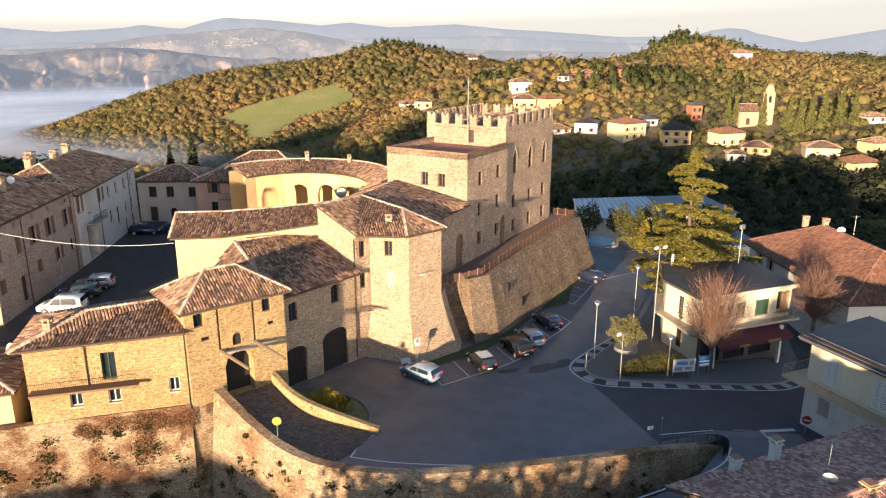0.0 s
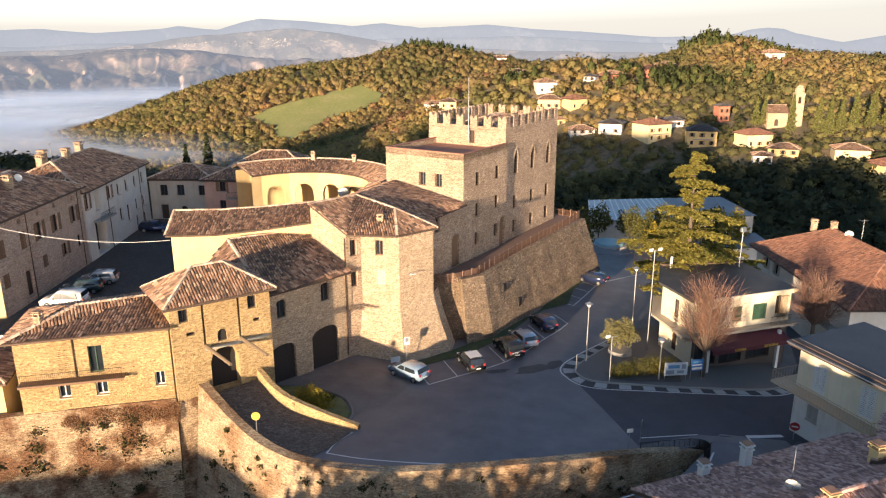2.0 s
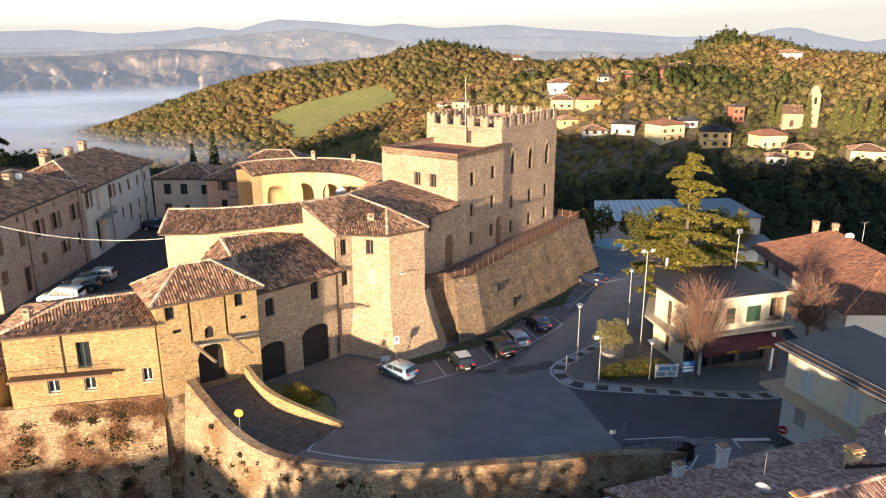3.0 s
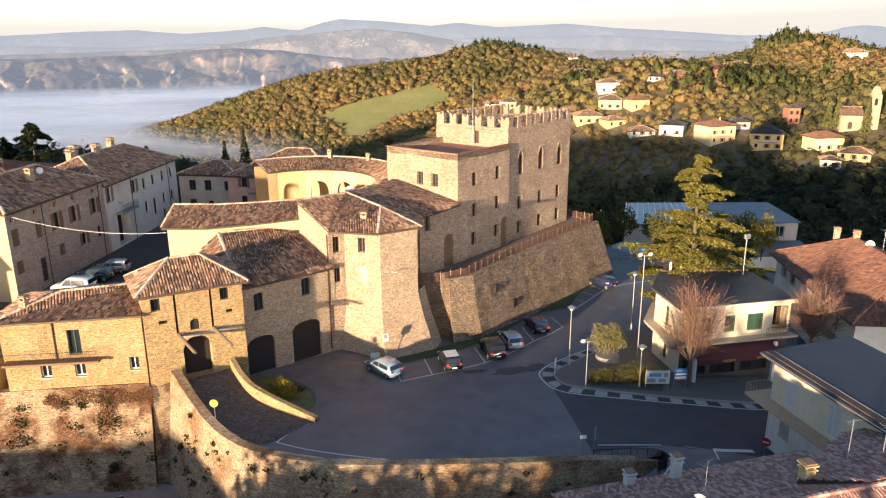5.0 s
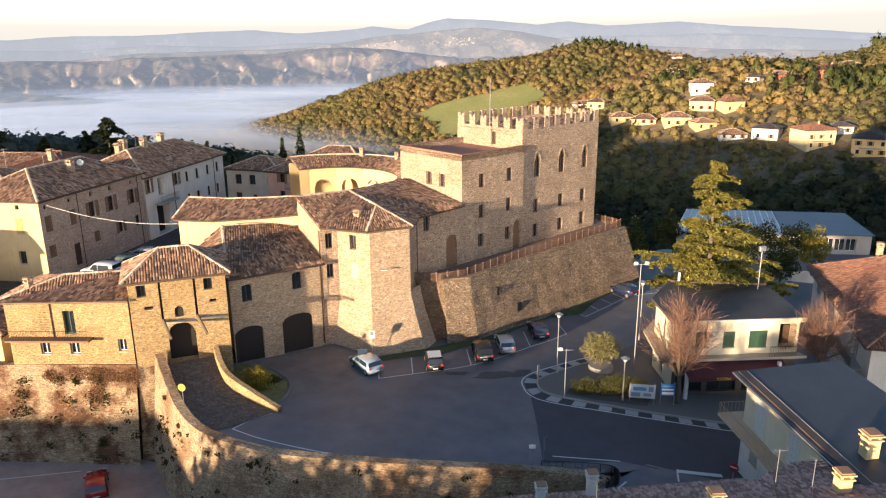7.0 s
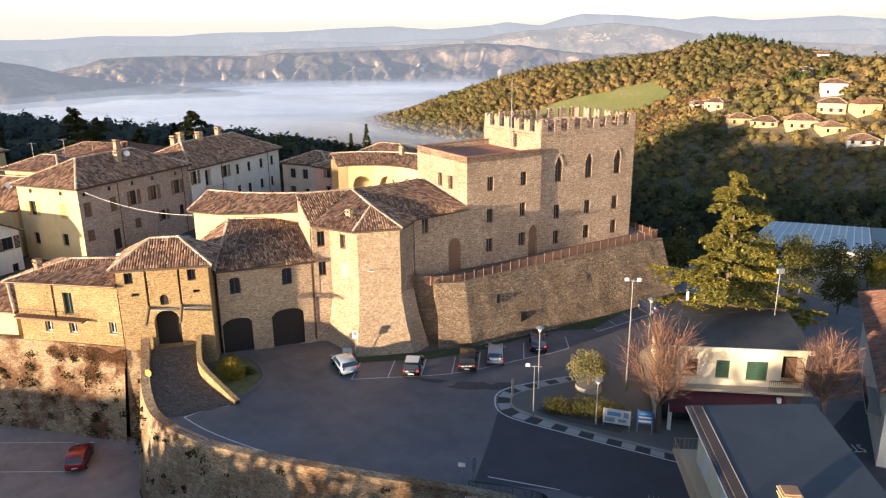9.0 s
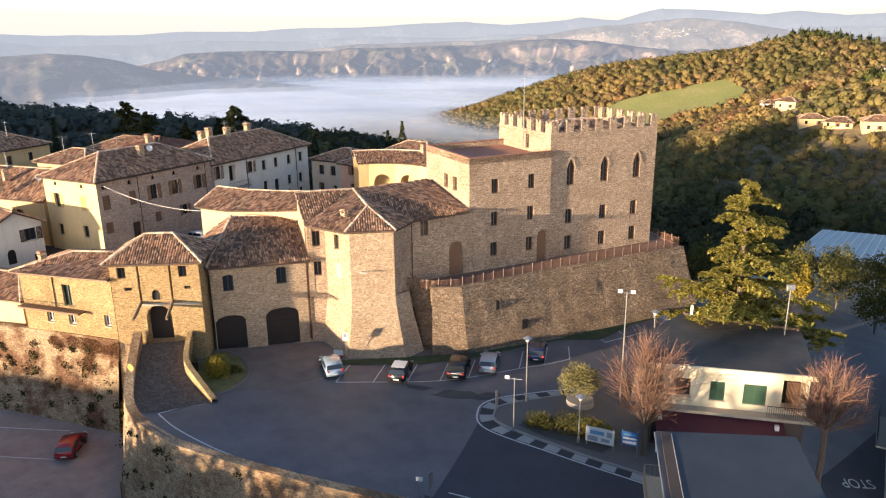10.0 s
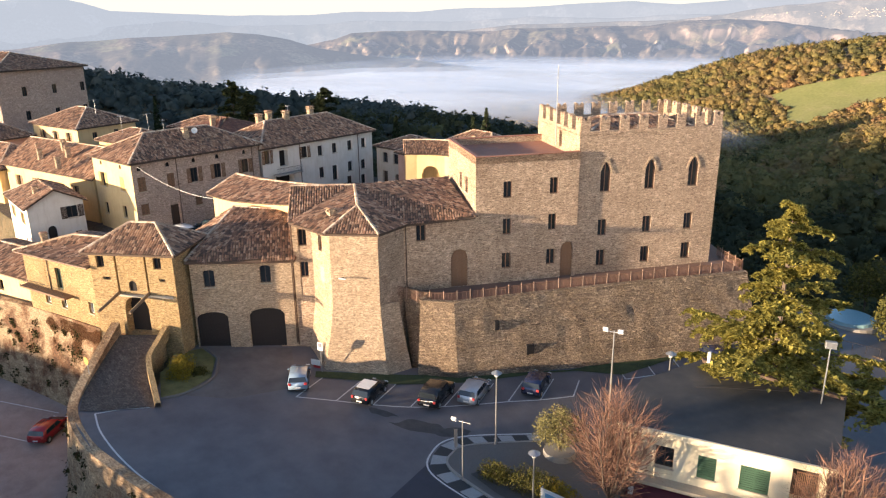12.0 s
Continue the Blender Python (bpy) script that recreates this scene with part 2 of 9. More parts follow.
WHITEPAINT = plain("white_paint", (0.78, 0.76, 0.71), 0.5)
GLASS = clear("window_glass")
# near-black colour that stands in for the shade inside openings
SHADEFILL = plain("painted_shade_black", (0.022, 0.018, 0.016), 0.95)
STONETRIM = plain("pale_stone_trim", (0.52, 0.44, 0.33), 0.85)
GRASS = speckled("dark_grass", [(0.3, (0.035, 0.048, 0.016)), (0.7, (0.075, 0.095, 0.03))], 1.2, 15.0, 0.95, 0.8, 0.05)

# ---- building blocks ----
def world_of(ob):
    m = ob.matrix_basis.copy()
    while ob.parent:
        ob = ob.parent
        m = ob.matrix_basis @ m
    return m


def thing(name, at, label, category, group="", kind=""):
    """An Empty at the base of a thing, to which its parts are added."""
    ob = new(name)
    ob.matrix_basis = at if isinstance(at, Matrix) else Matrix.Translation(at)
    return tagged(ob, label, category, group, kind)


def lay_uv(me):
    """Texture coordinates in metres: along and up on walls, x and y on flat faces."""
    uv = me.uv_layers.new(name="metres")
    n = len(me.polygons)
    nor = np.empty(n * 3, dtype=np.float32)
    me.polygons.foreach_get("normal", nor)
    tot = np.empty(n, dtype=np.int32)
    me.polygons.foreach_get("loop_total", tot)
    nor = np.repeat(nor.reshape(-1, 3), tot, axis=0)
    vi = np.empty(len(me.loops), dtype=np.int32)
    me.loops.foreach_get("vertex_index", vi)
    co = np.empty(len(me.vertices) * 3, dtype=np.float32)
    me.vertices.foreach_get("co", co)
    p = co.reshape(-1, 3)[vi]
    flat = np.abs(nor[:, 2]) > 0.8
    length = np.maximum(np.hypot(nor[:, 0], nor[:, 1]), 1e-6)
    along = (-nor[:, 1] * p[:, 0] + nor[:, 0] * p[:, 1]) / length
    out = np.stack([np.where(flat, p[:, 0], along), np.where(flat, p[:, 1], p[:, 2])], axis=1).astype(np.float32)
    uv.data.foreach_set("uv", out.ravel())


def finish(name, me, material, parent=None, label="", kind=""):
    """Links a mesh given in world metres as one object, under parent where there is one."""
    if parent:
        me.transform(world_of(parent).inverted())
    lay_uv(me)
    me.materials.append(material)
    ob = new(name, me)
    ob.parent = parent
    return tagged(ob, label, kind=kind)


def part(name, bm, material, parent, label="", kind=""):
    bmesh.ops.recalc_face_normals(bm, faces=bm.faces)
    me = bpy.data.meshes.new(name)
    bm.to_mesh(me)
    bm.free()
    return finish(name, me, material, parent, label, kind)


def raw(name, verts, faces, material, parent=None, label="", kind="", smooth=False):
    me = bpy.data.meshes.new(name)
    me.from_pydata(verts if isinstance(verts, list) else verts.tolist(), [], faces if isinstance(faces, list) else faces.tolist())
    if smooth:
        me.polygons.foreach_set("use_smooth", [True] * len(me.polygons))
    return finish(name, me, material, parent, label, kind)


def box_into(bm, m, sx, sy, sz, bevel=0.0):
    """A box of that size whose base is centred on the pose m."""
    made = bmesh.ops.create_cube(bm, size=1.0, matrix=m @ Matrix.Translation((0, 0, sz / 2)) @ Matrix.Diagonal((sx, sy, sz, 1)))
    if bevel:
        edges = {e for v in made["verts"] for e in v.link_edges}
        bmesh.ops.bevel(bm, geom=list(edges), offset=bevel, segments=1, affect="EDGES")


def rod_into(bm, a, b, r0, r1=None, sides=8):
    """A tapered rod from a to b."""
    a, b = Vector(a), Vector(b)
    d = b - a
    m = Matrix.Translation((a + b) / 2) @ d.to_track_quat("Z", "Y").to_matrix().to_4x4()
    bmesh.ops.create_cone(bm, cap_ends=True, segments=sides, radius1=r0, radius2=r0 if r1 is None else r1, depth=d.length, matrix=m)


def box(name, m, sx, sy, sz, material, parent, label="", bevel=0.0):
    bm = bmesh.new()
    box_into(bm, m, sx, sy, sz, bevel)
    return part(name, bm, material, parent, label)


def rod(name, a, b, r0, material, parent, r1=None, sides=8, label=""):
    bm = bmesh.new()
    rod_into(bm, a, b, r0, r1, sides)
    return part(name, bm, material, parent, label)


def prism_into(bm, poly, z0, z1):
    """An upright prism over a plan polygon; z1 may be a list, a height a corner."""
    tops = z1 if isinstance(z1, (list, tuple)) else [z1] * len(poly)
    lows = z0 if isinstance(z0, (list, tuple)) else [z0] * len(poly)
    low = [bm.verts.new((x, y, z)) for (x, y), z in zip(poly, lows)]
    top = [bm.verts.new((x, y, z)) for (x, y), z in zip(poly, tops)]
    bm.faces.new(low[::-1])
    bm.faces.new(top)
    for i in range(len(poly)):
        j = (i + 1) % len(poly)
        bm.faces.new((low[i], low[j], top[j], top[i]))


def prism(name, poly, z0, z1, material, parent, label=""):
    bm = bmesh.new()
    prism_into(bm, poly, z0, z1)
    return part(name, bm, material, parent, label)


def inside(px, py, poly):
    hit = np.zeros(len(px), dtype=bool)
    for (x0, y0), (x1, y1) in zip(poly, poly[1:] + poly[:1]):
        cross = (y0 > py) != (y1 > py)
        with np.errstate(divide="ignore", invalid="ignore"):
            hit ^= cross & (px < (x1 - x0) * (py - y0) / (y1 - y0) + x0)
    return hit


ARC = [(math.cos(a), math.sin(a)) for a in np.linspace(0, math.pi, 4)]
tile_rng = np.random.default_rng(5)


def tiles_on(poly, pitch=0.24, course=0.42, lift=0.03):
    """Half-round tiles in courses on a sloping plane; returns verts and quads."""
    pts = np.array(poly, dtype=float)
    nrm = np.zeros(3)
    for i in range(len(pts)):
        nrm += np.cross(pts[i], pts[(i + 1) % len(pts)])
    nrm /= np.linalg.norm(nrm)
    if nrm[2] < 0:
        nrm = -nrm
    down = np.array([nrm[0] * nrm[2], nrm[1] * nrm[2], -(nrm[0] ** 2 + nrm[1] ** 2)])
    down /= np.linalg.norm(down)
    side = np.cross(down, nrm)
    o = pts.mean(axis=0)
    flat = [((p - o) @ side, (p - o) @ down) for p in pts]
    xs, ys = [f[0] for f in flat], [f[1] for f in flat]
    gx, gy = np.meshgrid(np.arange(min(xs) + pitch / 2, max(xs), pitch), np.arange(max(ys) - course / 2, min(ys), -course))
    gx, gy = gx.ravel(), gy.ravel()
    keep = inside(gx, gy, flat)
    gx, gy = gx[keep], gy[keep]
    n = len(gx)
    if not n:
        return np.zeros((0, 3)), np.zeros((0, 4), dtype=int)
    gx = gx + tile_rng.normal(0, 0.012, n)
    gy = gy + tile_rng.normal(0, 0.02, n)
    turn = tile_rng.normal(0, 0.035, n)
    high = tile_rng.normal(0.0, 0.010, n)
    verts = np.empty((n, 8, 3))
    for k, (sy, rad, up) in enumerate(((0.56, 0.46, lift + 0.045), (-0.56, 0.38, lift + 0.005))):
        for i, (c, s) in enumerate(ARC):
            lx = gx + c * rad * pitch - turn * sy * course
            ly = gy + sy * course
            lz = s * rad * pitch * 0.95 + up + high
            verts[:, k * 4 + i] = o + lx[:, None] * side + ly[:, None] * down + lz[:, None] * nrm
    quad = np.array([[i, i + 1, 5 + i, 4 + i] for i in range(3)])
    faces = (quad[None] + (np.arange(n) * 8)[:, None, None]).reshape(-1, 4)
    return verts.reshape(-1, 3), faces


def ridge_tiles(a, b, size=0.17, step=0.38):
    """A row of larger half-round tiles along a ridge or a hip."""
    a, b = np.array(a, float), np.array(b, float)
    d = b - a
    n = max(2, int(np.linalg.norm(d) / step))
    d /= np.linalg.norm(d)
    side = np.cross(d, (0, 0, 1))
    side /= np.linalg.norm(side)
    up = np.cross(side, d)
    verts, faces = [], []
    for i in range(n):
        p0, p1 = a + (b - a) * (i / n), a + (b - a) * ((i + 1.12) / n)
        base = len(verts)
        for p, r, h in ((p0, size * 0.9, 0.02), (p1, size * 1.08, 0.05)):
            for c, s in ARC:
                verts.append(p + side * c * r + up * (s * r * 0.9 + h))
        faces += [[base + k, base + k + 1, base + 5 + k, base + 4 + k] for k in range(3)]
    return np.array(verts), np.array(faces)


def roof(parent, polys, ridges=(), material=None, thick=0.16, pitch=0.24, course=0.42, name="roof"):
    """A roof of sloping planes: a deck with thickness, the tiles on it, and ridge tiles."""
    flat = []
    for poly in polys:
        if len(poly) == 4:
            n1 = (Vector(poly[1]) - Vector(poly[0])).cross(Vector(poly[2]) - Vector(poly[0])).normalized()
            if abs(n1.dot(Vector(poly[3]) - Vector(poly[0]))) > 0.05:
                flat += [[poly[0], poly[1], poly[2]], [poly[0], poly[2], poly[3]]]
                continue
        flat.append(poly)
    polys = flat
    deck = None
    for poly in polys:
        bm = bmesh.new()
        top = [bm.verts.new(p) for p in poly]
        low = [bm.verts.new((p[0], p[1], p[2] - thick)) for p in poly]
        bm.faces.new(top)
        bm.faces.new(low[::-1])
        for i in range(len(poly)):
            j = (i + 1) % len(poly)
            bm.faces.new((low[i], low[j], top[j], top[i]))
        slope = part("roof_slope" if deck else name, bm, DECK, parent, "" if deck else "roof deck under clay tiles")
        deck = deck or slope
    vs, fs, k = [], [], 0
    for v, f in [tiles_on(p, pitch, course) for p in polys]:
        vs.append(v)
        fs.append(f + k)
        k += len(v)
    for a, b in ridges:
        v, f = ridge_tiles(a, b)
        raw("ridge", v, f, RIDGE if material is None else material, deck, "pale mortared ridge tiles", "stuff")
    raw("roof_tiles", np.concatenate(vs), np.concatenate(fs), material or ROOFTILE, deck, "weathered half-round clay roof tiles", "stuff")
    return deck


def hip_planes(foot, z, rise, over=0.45, inset=None, ends=(True, True)):
    """Roof planes over a four-cornered plan; ridge along the sides 0-1 and 2-3. ends: hipped or gabled."""
    c = np.array(foot, float)
    mid = c.mean(axis=0)
    u = (c[1] - c[0]) / np.linalg.norm(c[1] - c[0])
    v = (c[3] - c[0]) / np.linalg.norm(c[3] - c[0])
    c = np.array([c[0] - (u + v) * over, c[1] + (u - v) * over, c[2] + (u + v) * over, c[3] - (u - v) * over])
    a, b = (c[0] + c[3]) / 2, (c[1] + c[2]) / 2
    half = np.linalg.norm(c[3] - c[0]) / 2
    inset = half if inset is None else inset
    axis = (b - a) / np.linalg.norm(b - a)
    ra = a + axis * inset if ends[0] else a
    rb = b - axis * inset if ends[1] else b
    zl = z - over * rise / half
    q = [(*p, zl) for p in c]
    ra, rb = (*ra, z + rise), (*rb, z + rise)
    planes = [[q[0], q[1], rb, ra], [q[2], q[3], ra, rb]]
    ridges = [(ra, rb)]
    if ends[0]:
        planes.append([q[3], q[0], ra])
        ridges += [(q[0], ra), (q[3], ra)]
    if ends[1]:
        planes.append([q[1], q[2], rb])
        ridges += [(q[1], rb), (q[2], rb)]
    return planes, ridges


def arch_points(u0, u1, zs, rise, n=10, pointed=False):
    """Points of an arch from the left spring to the right one."""
    out = []
    for i in range(n + 1):
        t = i / n
        if pointed:
            h = 1 - abs(2 * t - 1) ** 1.7
        else:
            h = math.sqrt(max(0.0, 1 - (2 * t - 1) ** 2))
        out.append((u0 + (u1 - u0) * t, zs + rise * h))
    return out


def wall(parent, a, b, z0, z1, holes, material, name="wall", reveal=0.32, gable=None, label=""):
    """A wall from a to b (outside to the right of the way) with real openings. holes: dicts with u, w, z, h and style; arch is the rise of an arched top."""
    a, b = Vector(a), Vector(b)
    length = (b - a).length
    d = (b - a) / length
    n = Vector((d.y, -d.x))
    P = lambda u, z, depth=0.0: (a.x + d.x * u - n.x * depth, a.y + d.y * u - n.y * depth, z)
    us = sorted({0.0, length, *[max(0, h["u"] - h["w"] / 2) for h in holes], *[min(length, h["u"] + h["w"] / 2) for h in holes]})
    zs = sorted({z0, z1, *[h["z"] for h in holes], *[h["z"] + h["h"] for h in holes]})
    bm = bmesh.new()
    grid = {}

    def V(u, z):
        key = (round(u, 4), round(z, 4))
        if key not in grid:
            grid[key] = bm.verts.new(P(u, z))
        return grid[key]

    for u0, u1 in zip(us, us[1:]):
        for w0, w1 in zip(zs, zs[1:]):
            mu, mz = (u0 + u1) / 2, (w0 + w1) / 2
            if u1 - u0 < 1e-4 or w1 - w0 < 1e-4 or any(abs(mu - h["u"]) < h["w"] / 2 and h["z"] < mz < h["z"] + h["h"] for h in holes):
                continue
            bm.faces.new((V(u0, w0), V(u1, w0), V(u1, w1), V(u0, w1)))
    for h in holes:
        u0, u1, w0, w1 = h["u"] - h["w"] / 2, h["u"] + h["w"] / 2, h["z"], h["z"] + h["h"]
        rise = h.get("arch", 0.0)
        curve = arch_points(u0, u1, w1 - rise, rise, 10, h.get("pointed", False)) if rise else [(u0, w1), (u1, w1)]
        depth = h.get("deep", reveal)
        if rise:
            for (p0, q0), (p1, q1) in zip(curve, curve[1:]):
                bm.faces.new([bm.verts.new(P(*p)) for p in ((p0, q0), (p1, q1), (p1, w1 + 0.0001), (p0, w1 + 0.0001))])
        edge = [(u0, w0), *curve, (u1, w0)]
        for p, q in zip(edge, edge[1:] + edge[:1]):
            if p != q:
                bm.faces.new([bm.verts.new(P(*c)) for c in (p, q)] + [bm.verts.new(P(*c, depth)) for c in (q, p)])
    if gable:
        bm.faces.new([bm.verts.new(P(0, z1)), bm.verts.new(P(length, z1)), bm.verts.new(P(gable[0], gable[1]))])
    me = bpy.data.meshes.new(name)
    bmesh.ops.remove_doubles(bm, verts=bm.verts, dist=0.0005)
    bm.to_mesh(me)
    bm.free()
    ob = finish(name, me, material, parent, label)
    for h in holes:
        fill_opening(parent, P, d, n, h, reveal)
    return ob


def quad_into(bm, P, u0, u1, w0, w1, depth, thick=0.05):
    """A flat board set depth behind the wall's face."""
    c = [P(u0, w0, depth), P(u1, w0, depth), P(u1, w1, depth), P(u0, w1, depth)]
    e = [P(u0, w0, depth + thick), P(u1, w0, depth + thick), P(u1, w1, depth + thick), P(u0, w1, depth + thick)]
    v, w = [bm.verts.new(p) for p in c], [bm.verts.new(p) for p in e]
    bm.faces.new(v)
    bm.faces.new(w[::-1])
    for i in range(4):
        j = (i + 1) % 4
        bm.faces.new((w[i], w[j], v[j], v[i]))


def fill_opening(parent, P, d, n, h, reveal):
    """What stands in an opening: window, shutters, door, a near-black board in place of unlit depth, or nothing."""
    style = h.get("style", "window")
    u0, u1, w0, w1 = h["u"] - h["w"] / 2, h["u"] + h["w"] / 2, h["z"], h["z"] + h["h"]
    deep = h.get("deep", reveal)
    if style == "open":
        return
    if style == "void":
        # a near-black board closes the hole, its colour standing for shade
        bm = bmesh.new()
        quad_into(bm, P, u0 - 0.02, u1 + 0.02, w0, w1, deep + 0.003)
        part("black_backing", bm, SHADEFILL, parent)
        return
    if style in ("door", "gate", "rusty"):
        boards = max(3, int((u1 - u0) / 0.28))
        wood = {"door": WOOD, "gate": h.get("mat", WOOD), "rusty": BROWNWOOD}[style]
        bm = bmesh.new()
        quad_into(bm, P, u0, u1, w0, w1, deep - 0.02, 0.03)
        leaf = part("door", bm, wood, parent, "dark boarded wooden door")
        for i in range(boards):
            p, q = u0 + (u1 - u0) * i / boards, u0 + (u1 - u0) * (i + 1) / boards
            bm = bmesh.new()
            quad_into(bm, P, p + 0.008, q - 0.008, w0, w1, deep - 0.06 + 0.012 * (i % 2), 0.035)
            part("board", bm, wood, leaf)
        for w in (w0 + 0.18 * (w1 - w0), w0 + 0.62 * (w1 - w0)):
            bm = bmesh.new()
            quad_into(bm, P, u0 + 0.04, u1 - 0.04, w, w + 0.14, deep - 0.095, 0.03)
            part("ledge", bm, wood, leaf)
        return
    frame_mat = h.get("frame", WOOD)
    bm = bmesh.new()
    t = 0.07
    for p, q, r, s in ((u0, u0 + t, w0, w1), (u1 - t, u1, w0, w1), (u0 + t, u1 - t, w0, w0 + t), (u0 + t, u1 - t, w1 - t, w1), ((u0 + u1) / 2 - t / 2, (u0 + u1) / 2 + t / 2, w0 + t, w1 - t)):
        quad_into(bm, P, p, q, r, s, deep - 0.10, 0.06)
    win = part("window", bm, frame_mat, parent, "small-paned window set deep in the wall")
    bm = bmesh.new()
    quad_into(bm, P, u0, u1, w0, w1, deep - 0.03, 0.02)
    part("pane", bm, h.get("pane", GLASS), win)
    if h.get("sill", True):
        bm = bmesh.new()
        quad_into(bm, P, u0 - 0.08, u1 + 0.08, w0 - 0.09, w0 - 0.005, -0.07, 0.10)
        part("window_sill", bm, STONETRIM, win)
    sh = h.get("shutters")
    if sh:
        closed = h.get("closed", False)
        half = (u1 - u0) / 2
        for side in (0, 1):
            bm = bmesh.new()
            if closed:
                p = u0 + side * half
            else:
                p = u0 - half - 0.02 if side == 0 else u1 + 0.02
            off = -0.012 if closed else -0.05
            q = p + half
            for x0, x1, y0, y1 in ((p, p + 0.06, w0, w1), (q - 0.06, q, w0, w1), (p + 0.06, q - 0.06, w0, w0 + 0.08), (p + 0.06, q - 0.06, w1 - 0.08, w1)):
                quad_into(bm, P, x0, x1, y0, y1, off, 0.045)
            panel = part("shutter", bm, sh, win)
            k = max(4, int((w1 - w0) / 0.16))
            bm = bmesh.new()
            for i in range(k):
                y0 = w0 + 0.08 + (w1 - w0 - 0.16) * i / k
                quad_into(bm, P, p + 0.06, q - 0.06, y0, y0 + (w1 - w0 - 0.16) / k * 0.8, off + 0.012, 0.02)
            part("louvre", bm, sh, panel, kind="stuff")


def W(u, z, w=0.95, h=1.6, **k):
    return dict(u=u, z=z, w=w, h=h, **k)


def downpipe(parent, p, z0, z1, n=(0, 0)):
    rod("downpipe", (p[0] + n[0] * 0.08, p[1] + n[1] * 0.08, z0), (p[0] + n[0] * 0.08, p[1] + n[1] * 0.08, z1), 0.055, GUTTER, parent)


def gutter(parent, a, b, material=None):
    """A half-round gutter along an eave."""
    rod("gutter", a, b, 0.075, material or GUTTER, parent)


def chimney(parent, at, w=0.55, h=1.2, material=None, turn=0.0, name="chimney"):
    """A chimney stack with a tiled cap on little piers."""
    m = pose(*at, 0, 0, turn)
    stack = box(name, m, w, w, h, material or PALE, parent, "plastered chimney stack", 0.02)
    coat = material or PALE
    box("chimney_collar", m @ pose(0, 0, h), w * 1.25, w * 1.25, 0.08, coat, stack, bevel=0.012)
    for sx, sy in itertools.product((-1, 1), (-1, 1)):
        box("cap_pier", m @ pose(sx * w * 0.38, sy * w * 0.38, h + 0.08), 0.11, 0.11, 0.20, coat, stack)
    for k in range(2):
        box("chimney_cap", m @ pose(0, 0, h + 0.28 + 0.11 * k), w * (1.3 - 0.25 * k), w * (1.3 - 0.25 * k), 0.07, ROOFTILE if k else coat, stack, bevel=0.012)
    box("cap_joint", m @ pose(0, 0, h + 0.34), w * 0.8, w * 0.8, 0.06, coat, stack)
    return stack


def dish(parent, at, az, r=0.4):
    """A satellite dish on a bracket."""
    m = pose(*at, 70, 0, az)
    bm = bmesh.new()
    rings = []
    for k in range(4):
        rr = r * k / 3
        rings.append([bm.verts.new(m @ Vector((rr * math.cos(a), rr * math.sin(a), 0.35 * rr * rr / r))) for a in np.linspace(0, 2 * math.pi, 13)[:-1]])
    for i in range(3):
        for j in range(12):
            q = [rings[i][j], rings[i][(j + 1) % 12], rings[i + 1][(j + 1) % 12], rings[i + 1][j]]
            bm.faces.new(q)
    bmesh.ops.remove_doubles(bm, verts=bm.verts, dist=0.001)
    d = part("satellite_dish", bm, WHITEPAINT, parent, "white satellite dish")
    bm = bmesh.new()
    rod_into(bm, m @ Vector((0, 0, 0)), m @ Vector((0, 0, r)), 0.012)
    rod_into(bm, at, (at[0], at[1], at[2] - r * 1.3), 0.025)
    part("bracket", bm, STEEL, d)
    return d


def antenna(parent, at, h=2.4, az=0.0, bars=5):
    """A television aerial: mast, boom and cross bars."""
    mast = rod("aerial_mast", at, (at[0], at[1], at[2] + h), 0.025, STEEL, parent, 0.02, 6)
    d = Vector((math.cos(az), math.sin(az), 0))
    s = Vector((-d.y, d.x, 0))
    bm = bmesh.new()
    top = Vector((at[0], at[1], at[2] + h * 0.95))
    rod_into(bm, top - d * 0.5, top + d * 0.6, 0.014, sides=5)
    for k in range(bars):
        c = top + d * (-0.45 + k * 0.24)
        rod_into(bm, c - s * (0.42 - 0.05 * k), c + s * (0.42 - 0.05 * k), 0.010, sides=5)
    part("aerial_bars", bm, STEEL, mast)
    return mast


def house(name, foot, z0, z1, material, label, holes=None, rise=1.6, over=0.45, inset=None, ends=(True, True), tiles=None, category="house", group="", roofed=True, sides=None):
    """A house over a four-cornered plan, counter-clockwise: a wall a side, hipped or gabled tiled roof, gutters."""
    base = Vector((sum(p[0] for p in foot) / 4, sum(p[1] for p in foot) / 4, z0))
    h = thing(name, base, label, category, group)
    holes = holes or {}
    planes, ridges = hip_planes(foot, z1, rise, over, inset, ends)
    for i in range(4):
        a, b = foot[i], foot[(i + 1) % 4]
        g = None
        if (i == 3 and not ends[0]) or (i == 1 and not ends[1]):
            g = (math.dist(a, b) / 2, z1 + rise)
        wall(h, a, b, z0, z1, holes.get(i, []), (sides or {}).get(i, material), gable=g)
    if roofed:
        roof(h, planes, ridges, tiles)
        for i in range(2):
            e = planes[i]
            gutter(h, (e[0][0], e[0][1], e[0][2] - 0.1), (e[1][0], e[1][1], e[1][2] - 0.1))
    return h

